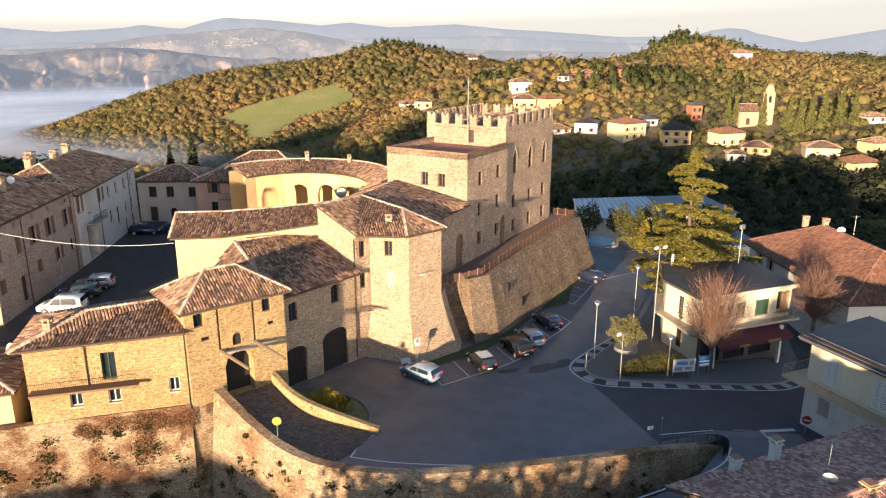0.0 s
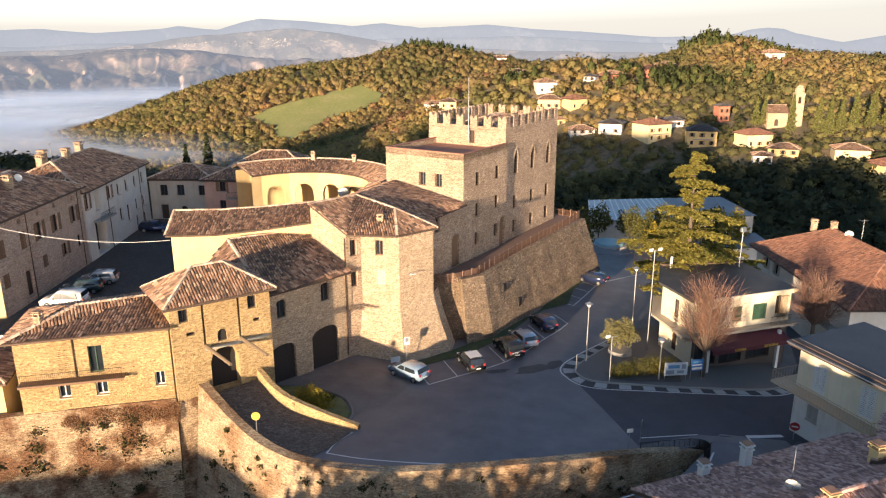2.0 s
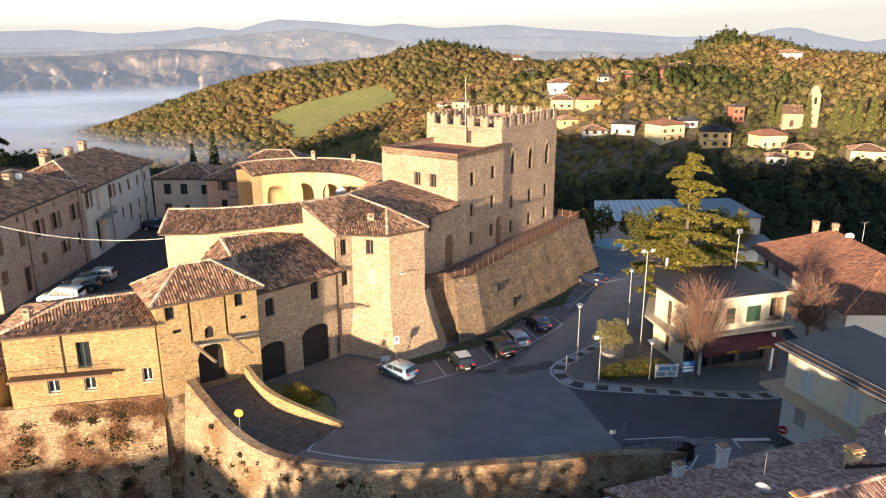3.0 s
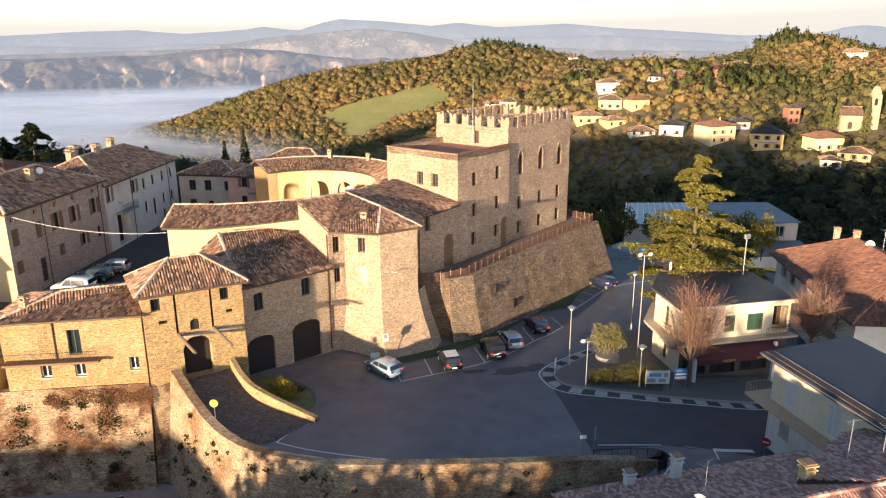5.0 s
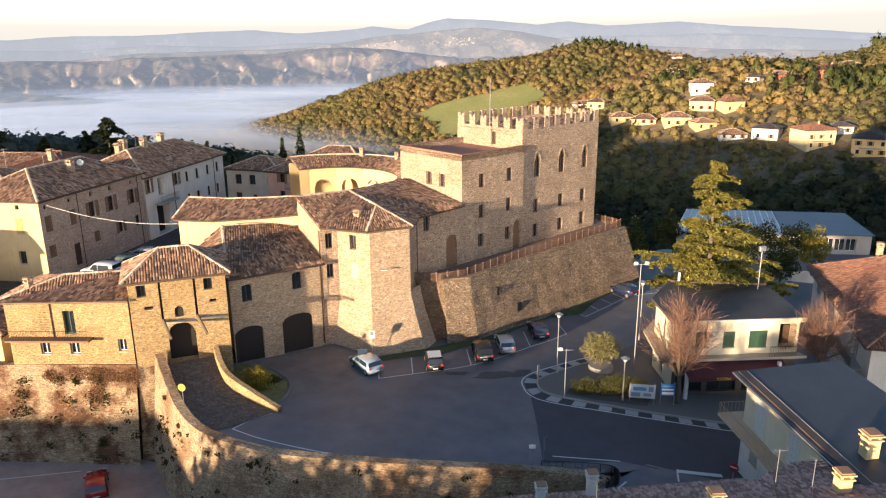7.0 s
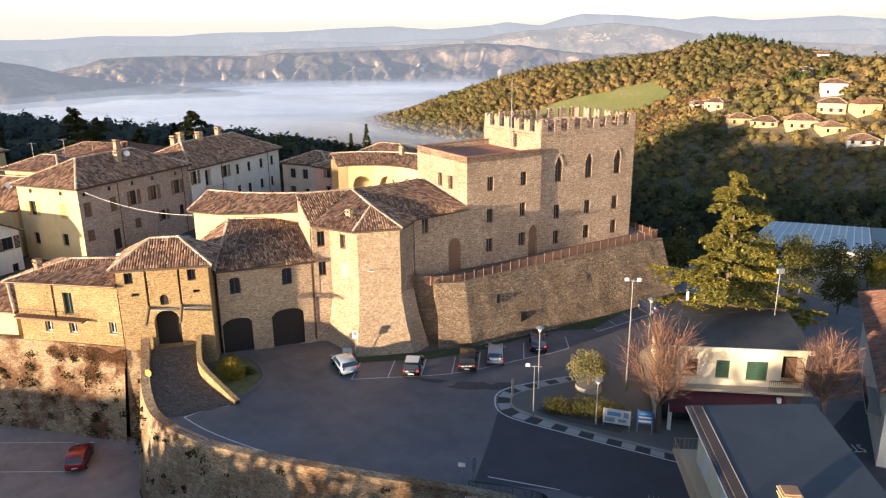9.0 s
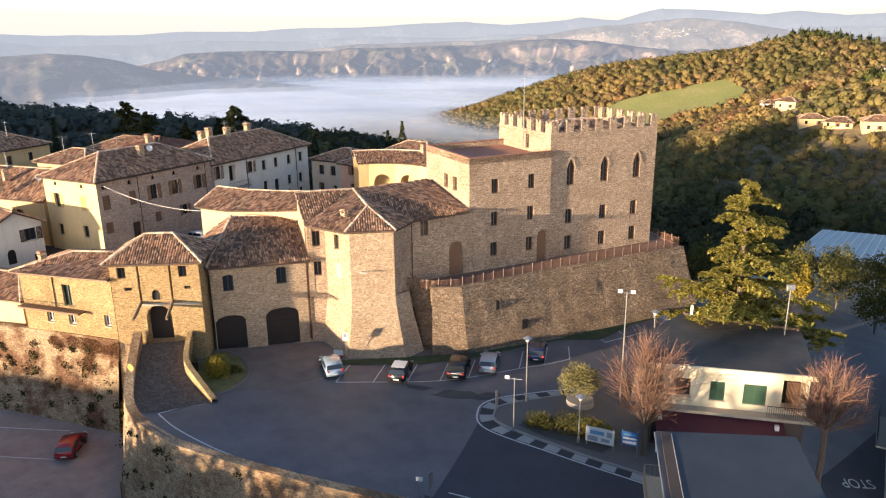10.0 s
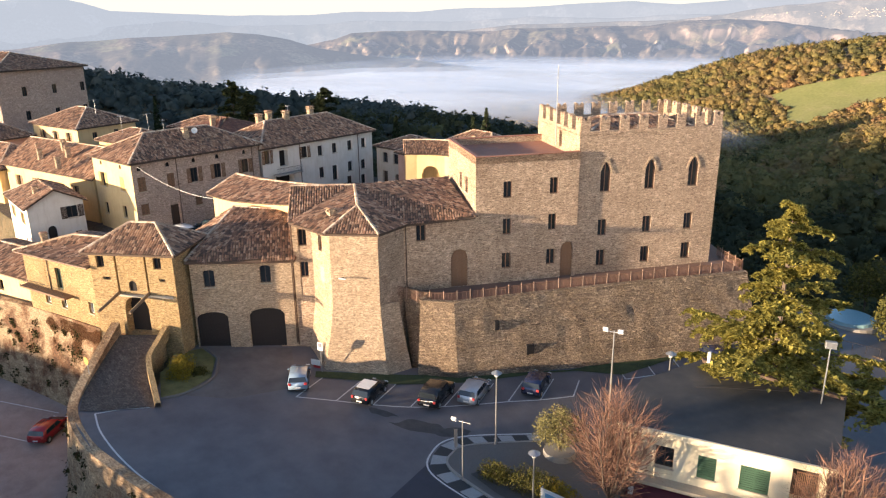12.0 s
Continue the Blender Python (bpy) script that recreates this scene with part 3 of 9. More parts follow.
# ---- ground ----
HILLS = [(-40, 75, 70, 14.7), (60, 80, 60, 17.3), (0, 200, 80, -2.8), (60, 330, 80, 6.2), (148.5, 432.4, 94.3, 30.3), (311.6, 409.3, 140.9, 60.3), (13.1, 381.5, 65.7, 40.7), (-88.9, 602.1, 97.3, 15.8), (21.8, 674.2, 121.1, 59.4), (-234.1, 595.9, 76.8, 26.2), (0, -60, 90, 37.1), (150, 220, 100, 28.9), (-60, 250, 80, 12.9), (110, -20, 120, 18.5), (-165.3, 651.5, 74.2, 18.0), (-55.2, 684.3, 38.5, 13.7), (143.5, 432.9, 31.2, 7.6), (144.9, 440.6, 17.6, 7.2), (-255, 26.7, 98.8, 67.3), (-182.6, 130.6, 81.9, 26.7), (-151.5, 225.4, 59.3, 24.9)]
EDGE = [(-17.9, 51.3, 3.9), (-14.6, 48.3, 2.7), (-11.6, 45.9, 2.0), (-8.2, 44.1, 1.75), (-3.6, 43.4, 1.6), (0.7, 43.7, 1.5), (8.8, 45.2, 1.4), (16.7, 48.3, 0.45), (22.8, 51.5, -1.1)]


def smooth(x, a, b):
    t = np.clip((x - a) / (b - a), 0, 1)
    return t * t * (3 - 2 * t)


def ground_z(x, y):
    """Height of the paved square and the street: it falls from the retaining wall towards the street."""
    x, y = np.clip(x, -16, 42), np.clip(y, 42, 96)
    return 9.06 - 0.0574 * x - 0.2366 * y - 0.00098 * x * x + 0.000326 * x * y + 0.001445 * y * y


def far_z(x, y):
    z = np.full(np.shape(x), -60.0)
    for a, b, s, h in HILLS:
        z = z + h * np.exp(-((x - a) ** 2 + (y - b) ** 2) / (2 * s * s))
    return z


def edge_y(x):
    return np.interp(x, [p[0] for p in EDGE], [p[1] for p in EDGE])


def land_z(x, y):
    """Height of the one sheet of ground."""
    x, y = np.asarray(x, float), np.asarray(y, float)
    near = ground_z(x, y) - 0.5
    east = smooth(x, 44, 75)
    near = near * (1 - east) + (far_z(x, y)) * east
    town = 4.1
    near = np.where((x < -13) & (y > 53) & (-0.806 * (x + 14) + 0.592 * (y - 57.6) > 1.5), town, near)
    front = np.where(x < -13, 52.5, edge_y(x) + 2.0)
    lower = -6.3 - 0.02 * (x + 20)
    near = np.where((y < front) & (x < 28.0), lower, near)
    near = np.where((y < 40) & (x >= 24.5), lower * 0.5 - 1, near)
    d = np.maximum(np.maximum(-105 - x, x - 70), np.maximum(36 - y, y - 103))
    w = smooth(d, 0, 45)
    return near * (1 - w) + far_z(x, y) * w


def axis(lo, hi, fine_lo, fine_hi, step, grow=1.07):
    out = list(np.arange(fine_lo, fine_hi + step / 2, step))
    for sign, end in ((1, hi), (-1, lo)):
        s, p, more = step, out[-1] if sign > 0 else out[0], []
        while (p < end) if sign > 0 else (p > end):
            s *= grow
            p += sign * s
            more.append(p)
        out = out + more if sign > 0 else more[::-1] + out
    return np.array(out)


xs, ys = axis(-4000, 4000, -130, 90, 2.0), axis(-4000, 4000, 20, 140, 2.0)
gx, gy = np.meshgrid(xs, ys)
gz = land_z(gx, gy)
rough_land = np.vectorize(lambda a, b: noise.noise((a * 0.02, b * 0.02, 0.3)))(gx, gy)
far_off = np.maximum(np.maximum(-120 - gx, gx - 80), np.maximum(30 - gy, gy - 130))
gz = gz + rough_land * 2.5 * smooth(far_off, 0, 120)
dist = np.hypot(gx, gy)
gz = gz - 25 * smooth(dist, 950, 1500)
idx = np.arange(gx.size).reshape(gx.shape)
quads = np.stack([idx[:-1, :-1], idx[:-1, 1:], idx[1:, 1:], idx[1:, :-1]], axis=-1).reshape(-1, 4)


def land_material():
    m, nt, b = shade("hill_ground", 0.95)
    ob = coords(nt)
    patch = noise_of(nt, ob, 0.02, 6.0, 0.6)
    fine = noise_of(nt, ob, 0.4, 6.0, 0.7)
    c = ramp(nt, patch, [(0.3, (0.095, 0.078, 0.040)), (0.5, (0.165, 0.120, 0.062)), (0.7, (0.23, 0.155, 0.088))])
    c = mixed(nt, ramp(nt, fine, [(0.4, (0.6, 0.6, 0.6)), (0.6, (0, 0, 0))]), c, (0.045, 0.045, 0.02))
    nt.links.new(c, b.inputs["Base Color"])
    bump(nt, b, fine, 0.8, 0.6)
    return m


LAND = land_material()
ground = raw("ground", np.stack([gx.ravel(), gy.ravel(), gz.ravel()], axis=1), quads, LAND, None, "wooded hill ground falling to the valley", "structure", True)
tagged(ground, category="ground")


def drape(name, poly, lift, material, parent=None, label="", step=2.0, kind="", height=ground_z):
    """A surface over a plan polygon that follows the slope of the ground."""
    bm = bmesh.new()
    bm.faces.new([bm.verts.new((x, y, 0)) for x, y in poly])
    for i, k in ((0, (1, 0, 0)), (1, (0, 1, 0))):
        lo, hi = min(p[i] for p in poly), max(p[i] for p in poly)
        for c in np.arange(math.ceil(lo / step) * step, hi, step):
            at = [0.0, 0.0, 0.0]
            at[i] = float(c)
            bmesh.ops.bisect_plane(bm, geom=bm.verts[:] + bm.edges[:] + bm.faces[:], plane_co=at, plane_no=k)
    for v in bm.verts:
        v.co.z = float(height(v.co.x, v.co.y)) + lift
    for f in bm.faces:
        if f.normal.z < 0:
            f.normal_flip()
    me = bpy.data.meshes.new(name)
    bm.to_mesh(me)
    bm.free()
    return finish(name, me, material, parent, label, kind)


def spline(pts, n=8):
    """Catmull-Rom points through pts."""
    p = [np.array(q, float) for q in pts]
    p = [2 * p[0] - p[1], *p, 2 * p[-1] - p[-2]]
    out = []
    for a, b, c, d in zip(p, p[1:], p[2:], p[3:]):
        for k in range(n):
            t = k / n
            out.append(0.5 * (2 * b + (c - a) * t + (2 * a - 5 * b + 4 * c - d) * t * t + (3 * b - a - 3 * c + d) * t ** 3))
    return np.array(out + [p[-2]])


edge_line = spline(EDGE, 8)
square_plan = [(x, y + 0.35) for x, y, _ in edge_line[16:]] + [(24.6, 53.6), (28.5, 52.0), (29.0, 36.0), (80.0, 36.0), (80.0, 108.0), (21.5, 112.0), (19.0, 98.0), (9.5, 80.0), (1.0, 69.5), (-8.0, 67.5), (-17.5, 59.0), (-14.5, 55.5), (-6.6, 50.0), (-9.0, 47.0)]
tagged(drape("square", square_plan, 0.0, ASPHALT, None, "worn grey asphalt of the sloping town square", 2.0, "structure"), category="road")
tagged(drape("road", [(13.6, 62.6), (15.2, 57.0), (16.9, 50.4), (22.6, 53.4), (28.6, 53.6), (30, 38), (44, 38), (46, 62), (60, 72), (60, 90), (42, 84), (38.5, 72), (34.5, 66.0), (27, 63.6), (20.5, 61.6), (16.0, 61.4)], 0.006, NEWASPHALT, None, "newly laid dark asphalt street", 2.0, "structure"), category="road")

def lower_z(x, y):
    return land_z(x, y)


tagged(drape("car_park", [(-60, 20), (22, 20), (22, 48), (16, 46.4), (9, 43.5), (0, 41.5), (-8, 42.2), (-12, 44.5), (-16, 50), (-60, 50)], 0.05, speckled("dusty_car_park_asphalt", [(0.3, (0.25, 0.19, 0.165)), (0.5, (0.34, 0.26, 0.225)), (0.7, (0.42, 0.33, 0.28))], 0.4, 14.0, 0.9), None, "dusty lower car park under the town wall", 2.0, "structure", lower_z), category="road")
tagged(drape("town_square", [(-90, 54), (-21, 54.5), (-17, 58), (-15, 66), (-10, 70), (-6, 80), (-14, 108), (-70, 112), (-90, 100)], 0.15, COBBLE, None, "dark cobbled square inside the old town", 3.0, "structure", lower_z), category="road")

# retaining wall of the square: battered masonry with a broad coping
def strip_wall(name, line, base_z, batter, material, label, rows=6, thick=0.7, outward=1):
    """A battered wall along a line of top points; outside lies to the right of the way when outward is 1."""
    p = np.array(line)
    t = np.gradient(p[:, :2], axis=0)
    t /= np.linalg.norm(t, axis=1)[:, None]
    nrm = np.stack([t[:, 1], -t[:, 0]], axis=1) * outward
    verts, faces = [], []
    n = len(p)
    for i in range(n):
        x, y, z = p[i]
        b = base_z(x, y) if callable(base_z) else base_z
        verts.append((x - nrm[i, 0] * thick, y - nrm[i, 1] * thick, z - 1.2))
        verts.append((x - nrm[i, 0] * thick, y - nrm[i, 1] * thick, z))
        for k in range(rows + 1):
            f = k / rows
            off = batter * f + 0.05 * noise.noise((x * 0.8, y * 0.8, f * 6)) * (0 < k)
            verts.append((x + nrm[i, 0] * off, y + nrm[i, 1] * off, z + (b - z) * f))
    m = rows + 3
    for i in range(n - 1):
        for k in range(m - 1):
            q = [i * m + k, (i + 1) * m + k, (i + 1) * m + k + 1, i * m + k + 1]
            faces.append(q if outward < 0 else q[::-1])
    ob = raw(name, verts, faces, material, None, label, "structure")
    return tagged(ob, category="wall")


strip_wall("retaining_wall", edge_line, lambda x, y: -7.0, 1.3, STAINWALL, "tall curved retaining wall of weathered brick and stone", 8, 0.75)

# ---- the castle ----
KEEP = Vector((2.65, 78.4))
KU, KV = Vector((0.504, 0.864)), Vector((-0.864, 0.504))


def K(u, v):
    p = KEEP + KU * u + KV * v
    return (p.x, p.y)


def swallowtail(name, m, w, h, d, material, parent):
    """A merlon with a forked top."""
    bm = bmesh.new()
    prof = [(-w / 2, 0), (w / 2, 0), (w / 2, h * 0.92), (w * 0.40, h), (w * 0.20, h * 0.90), (0, h * 0.66), (-w * 0.20, h * 0.90), (-w * 0.40, h), (-w / 2, h * 0.92)]
    f = [bm.verts.new(m @ Vector((x, -d / 2, z))) for x, z in prof]
    g = [bm.verts.new(m @ Vector((x, d / 2, z))) for x, z in prof]
    bm.faces.new(f)
    bm.faces.new(g[::-1])
    for i in range(len(prof)):
        j = (i + 1) % len(prof)
        bm.faces.new((f[i], g[i], g[j], f[j]))
    return part(name, bm, material, parent)


def build_keep():
    keep = thing("castle_keep", (*K(12, 5), 5.5), "tall brick castle keep with swallowtail battlements and pointed windows", "castle")
    win = dict(style="window", frame=BROWNWOOD, sill=False)
    low = [W(3.1, 14.2, 0.85, 1.6, **win), W(7.7, 14.3, 0.85, 1.6, **win), W(3.1, 10.6, 0.85, 1.6, **win), W(7.65, 10.7, 0.85, 1.65, **win), W(3.05, 7.2, 0.9, 1.6, **win), W(7.6, 7.2, 0.9, 1.6, **win), W(9.25, 5.7, 1.3, 3.7, style="rusty", arch=0.7)]
    wall(keep, K(0, 0), K(10.2, 0), 4.0, 18.15, low, STONE)
    high = [W(u, z, 0.95, 1.7, **win) for u in (2.8, 7.6, 12.15) for z in (6.45, 9.6)]
    high += [W(u, 14.05, 1.05, 2.95, arch=0.95, pointed=True, **win) for u in (2.85, 7.55, 12.25)]
    wall(keep, K(10.2, 0.28), K(25.2, 0.28), 4.0, 19.7, high, STONE)
    wall(keep, K(25.2, 0.28), K(25.2, 11.4), 2.0, 19.7, [], STONE)
    wall(keep, K(25.2, 11.4), K(10.2, 11.4), 2.0, 19.7, [], STONE)
    wall(keep, K(10.2, 11.4), K(10.2, 0.28), 12.0, 19.7, [W(6.4, 17.85, 0.75, 1.6, style="door")], STONE)
    wall(keep, K(10.2, 10.6), K(0, 10.6), 2.0, 18.15, [], STONE)
    wall(keep, K(0, 10.6), K(0, 0), 2.0, 18.15, [W(5.1, 14.2, 0.95, 1.55, frame=BROWNWOOD), W(7.3, 14.2, 0.95, 1.55, frame=BROWNWOOD)], STONE)
    # brick hoods over the three pointed windows
    for u in (13.05, 17.75, 22.45):
        bm = bmesh.new()
        out = arch_points(u - 0.85, u + 0.85, 15.9, 1.45, 12, True)
        inn = arch_points(u - 0.62, u + 0.62, 15.9, 1.15, 12, True)
        for (a, b), (c, d) in zip(zip(out, inn), zip(out[1:], inn[1:])):
            for k in range(1):
                v = [(*K(p[0], 0.28), p[1]) for p in (a, c, d, b)]
                o = [(x + 0.06 * 0.864, y - 0.06 * 0.504, z) for x, y, z in v]
                A, B = [bm.verts.new(p) for p in o], [bm.verts.new(p) for p in v]
                bm.faces.new(A)
                for i in range(4):
                    bm.faces.new((B[i], B[(i + 1) % 4], A[(i + 1) % 4], A[i]))
        part("window_hood", bm, PALE, keep, "moulded brick hood over pointed window")
    # flat roof of the lower block, with a low parapet
    bm = bmesh.new()
    prism_into(bm, [K(0.35, 0.35), K(10.15, 0.35), K(10.15, 10.3), K(0.35, 10.3)], 17.2, 17.55)
    part("roof_terrace", bm, TERRACOTTA, keep, "flat roof terrace paved in terracotta")
    for a, b, c, d in ((0, 0, 10.2, 0.35), (0, 0.35, 0.35, 10.6), (0.35, 10.25, 10.2, 10.6)):
        prism("parapet", [K(a, b), K(c, b), K(c, d), K(a, d)], 17.5, 18.17, STONE, keep)
        prism("coping", [K(a - 0.06, b - 0.06), K(c, b - 0.06), K(c, d + 0.03), K(a - 0.06, d + 0.03)], 18.17, 18.26, TERRACOTTA, keep)
    # battlements: string course, wall walk, merlons
    for side, (p, q, r, s) in enumerate(((10.2, 0.28, 25.2, 0.73), (10.2, 10.95, 25.2, 11.4), (10.2, 0.73, 10.65, 10.95), (24.75, 0.73, 25.2, 10.95))):
        prism("battlement_wall", [K(p, q), K(r, q), K(r, s), K(p, s)], 19.6, 20.0, STONE, keep)
    for v in (0.5, 11.17):
        for i in range(8):
            at = K(10.75 + i * 1.985, v)
            swallowtail("merlon", pose(at[0], at[1], 20.0, 0, 0, math.degrees(math.atan2(KU.y, KU.x))), 0.95, 1.35, 0.42, STONE, keep)
    for u in (10.43, 24.97):
        for i in range(6):
            at = K(u, 0.9 + i * 1.96)
            swallowtail("merlon", pose(at[0], at[1], 20.0, 0, 0, math.degrees(math.atan2(KV.y, KV.x))), 1.0, 1.35, 0.42, STONE, keep)
    planes, ridges = hip_planes([K(11.0, 1.1), K(24.6, 1.1), K(24.6, 10.6), K(11.0, 10.6)], 19.3, 1.3, 0.2, None, (True, True))
    roof(keep, planes, ridges)
    mast = Vector((3.05, 89.5, 0))
    rod("mast", (mast.x, mast.y, 18.0), (mast.x, mast.y, 25.8), 0.06, STEEL, keep, 0.03)
    return keep


build_keep()

# corner tower with a splayed foot
T0, T1, T2, T3, T4 = (-8.3, 65.3), (-7.0, 66.5), (-3.25, 65.9), (-0.15, 68.9), (-0.83, 72.45)


def build_tower():
    tower = thing("corner_tower", (-4.0, 69.0, 0.0), "many-sided brick corner tower with splayed foot and tiled roof", "tower")
    win = dict(frame=BROWNWOOD, sill=False)
    ln = lambda a, b: math.dist(a, b)
    wall(tower, T0, T1, -1.0, 12.5, [W(ln(T0, T1) * 0.5, 10.3, 0.8, 1.6, **win), W(ln(T0, T1) * 0.5, 7.2, 0.8, 1.5, **win)], STONE)
    wall(tower, T1, T2, 5.6, 12.5, [W(ln(T1, T2) * 0.48, 10.3, 0.75, 1.5, **win), W(ln(T1, T2) * 0.52, 7.4, 0.75, 1.4, style="window", shutters=STONETRIM, closed=True, sill=False)], PALE)
    wall(tower, T2, T3, 5.6, 12.5, [], PALE)
    wall(tower, T3, T4, -1.0, 12.5, [], STONE)
    # splayed foot
    top = [T1, T2, T3, (0.2, 70.8)]
    low = [(-7.9, 65.9), (-2.55, 63.95), (1.95, 67.9), (2.2, 70.6)]
    bm = bmesh.new()
    rows = 7
    ring = []
    for k in range(rows + 1):
        f = k / rows
        f2 = f ** 1.25
        ring.append([bm.verts.new((a[0] + (b[0] - a[0]) * f2, a[1] + (b[1] - a[1]) * f2, 5.6 - f * 6.6)) for a, b in zip(top, low)])
    for r0, r1 in zip(ring, ring[1:]):
        for i in range(3):
            bm.faces.new((r0[i], r1[i], r1[i + 1], r0[i + 1]))
    me = bpy.data.meshes.new("splayed_foot")
    bm.to_mesh(me)
    bm.free()
    finish("splayed_foot", me, PALE, tower, "battered masonry foot of the tower")
    # roof: hips rise from the corners to a short ridge that runs back to the wing
    ap, back = (-4.0, 69.75, 14.1), (-8.35, 72.7, 14.8)
    e = lambda p, dx, dy: (p[0] + dx, p[1] + dy, 12.45)
    E0, E1, E2, E3 = (-8.0, 64.8, 12.7), e(T2, -0.1, -0.5), e(T3, 0.5, -0.2), e(T4, 0.5, 0.0)
    left_top, keep_foot, keep_high = (-12.2, 67.85, 14.9), (3.1, 77.9, 12.75), (-5.6, 82.6, 14.4)
    planes = [[left_top, E0, back], [E0, ap, back], [E0, E1, ap], [E1, E2, ap], [E2, E3, ap], [E3, back, ap], [E3, keep_foot, back], [keep_foot, keep_high, back], [left_top, back, (-13.5, 77.0, 12.6)], [back, keep_high, (-13.5, 77.0, 12.6)]]
    roof(tower, planes, [(E1, ap), (E2, ap), (ap, back), (left_top, back)])
    raw("gable_wall", [(-12.1, 68.0, 5.0), (-8.2, 65.2, 5.0), (-8.2, 65.2, 12.6), (-12.1, 68.0, 14.75), (-11.8, 68.4, 5.0), (-7.9, 65.6, 5.0), (-7.9, 65.6, 12.6), (-11.8, 68.4, 14.75)], [(0, 1, 2, 3), (5, 4, 7, 6), (3, 2, 6, 7), (1, 5, 6, 2), (4, 0, 3, 7)], PALE, tower)
    chimney(tower, (-5.2, 67.6, 13.0), 0.6, 0.7)
    downpipe(tower, (-8.35, 65.15), 0.3, 12.3)
    lamp = rod("wall_lamp_arm", (-2.4, 66.7, 8.35), (-2.1, 66.2, 8.5), 0.04, IRON, tower, sides=6, label="short iron arm of a wall lamp")
    box("wall_lamp_head", pose(-1.95, 66.15, 8.42, 0, 8, 44), 0.62, 0.2, 0.12, WHITEPAINT, lamp, "pale flat lamp head", 0.02)
    return tower


build_tower()


def build_wing():
    wing = thing("castle_wing", (*K(-3.5, 4), 5.0), "stone castle wing with an arched door, below the keep", "castle wing")
    win = dict(frame=BROWNWOOD, sill=False)
    wall(wing, T4, K(0, 0), 3.0, 12.7, [W(1.65, 10.6, 0.9, 1.6, **win), W(5.3, 5.75, 1.65, 3.8, style="gate", arch=0.85, mat=BROWNWOOD)], STONE)
    downpipe(wing, K(-6.7, 0), 6.0, 12.6, (0.864, -0.504))
    gutter(wing, (*K(-6.7, -0.35), 12.62), (*K(0.1, -0.35), 12.75))
    return wing


build_wing()

# bastion: battered wall with a terrace behind it
B_TOP = [(-0.9, 72.2, 6.2), (2.35, 72.9, 6.2), (2.7, 71.25, 6.15), (5.0, 73.2, 6.05), (9.9, 82.8, 5.95), (14.4, 90.9, 5.9), (19.5, 99.9, 5.8)]
B_LOW = [(1.2, 71.4), (3.0, 71.8), (3.45, 70.05), (6.25, 72.5), (11.6, 81.5), (16.6, 89.9), (22.2, 98.9)]


def straight(pts, n=8):
    """Points along the straight pieces of a line, its corners kept sharp."""
    p = [np.array(q, float) for q in pts]
    return np.array([a + (b - a) * k / n for a, b in zip(p, p[1:]) for k in range(n)] + [p[-1]])


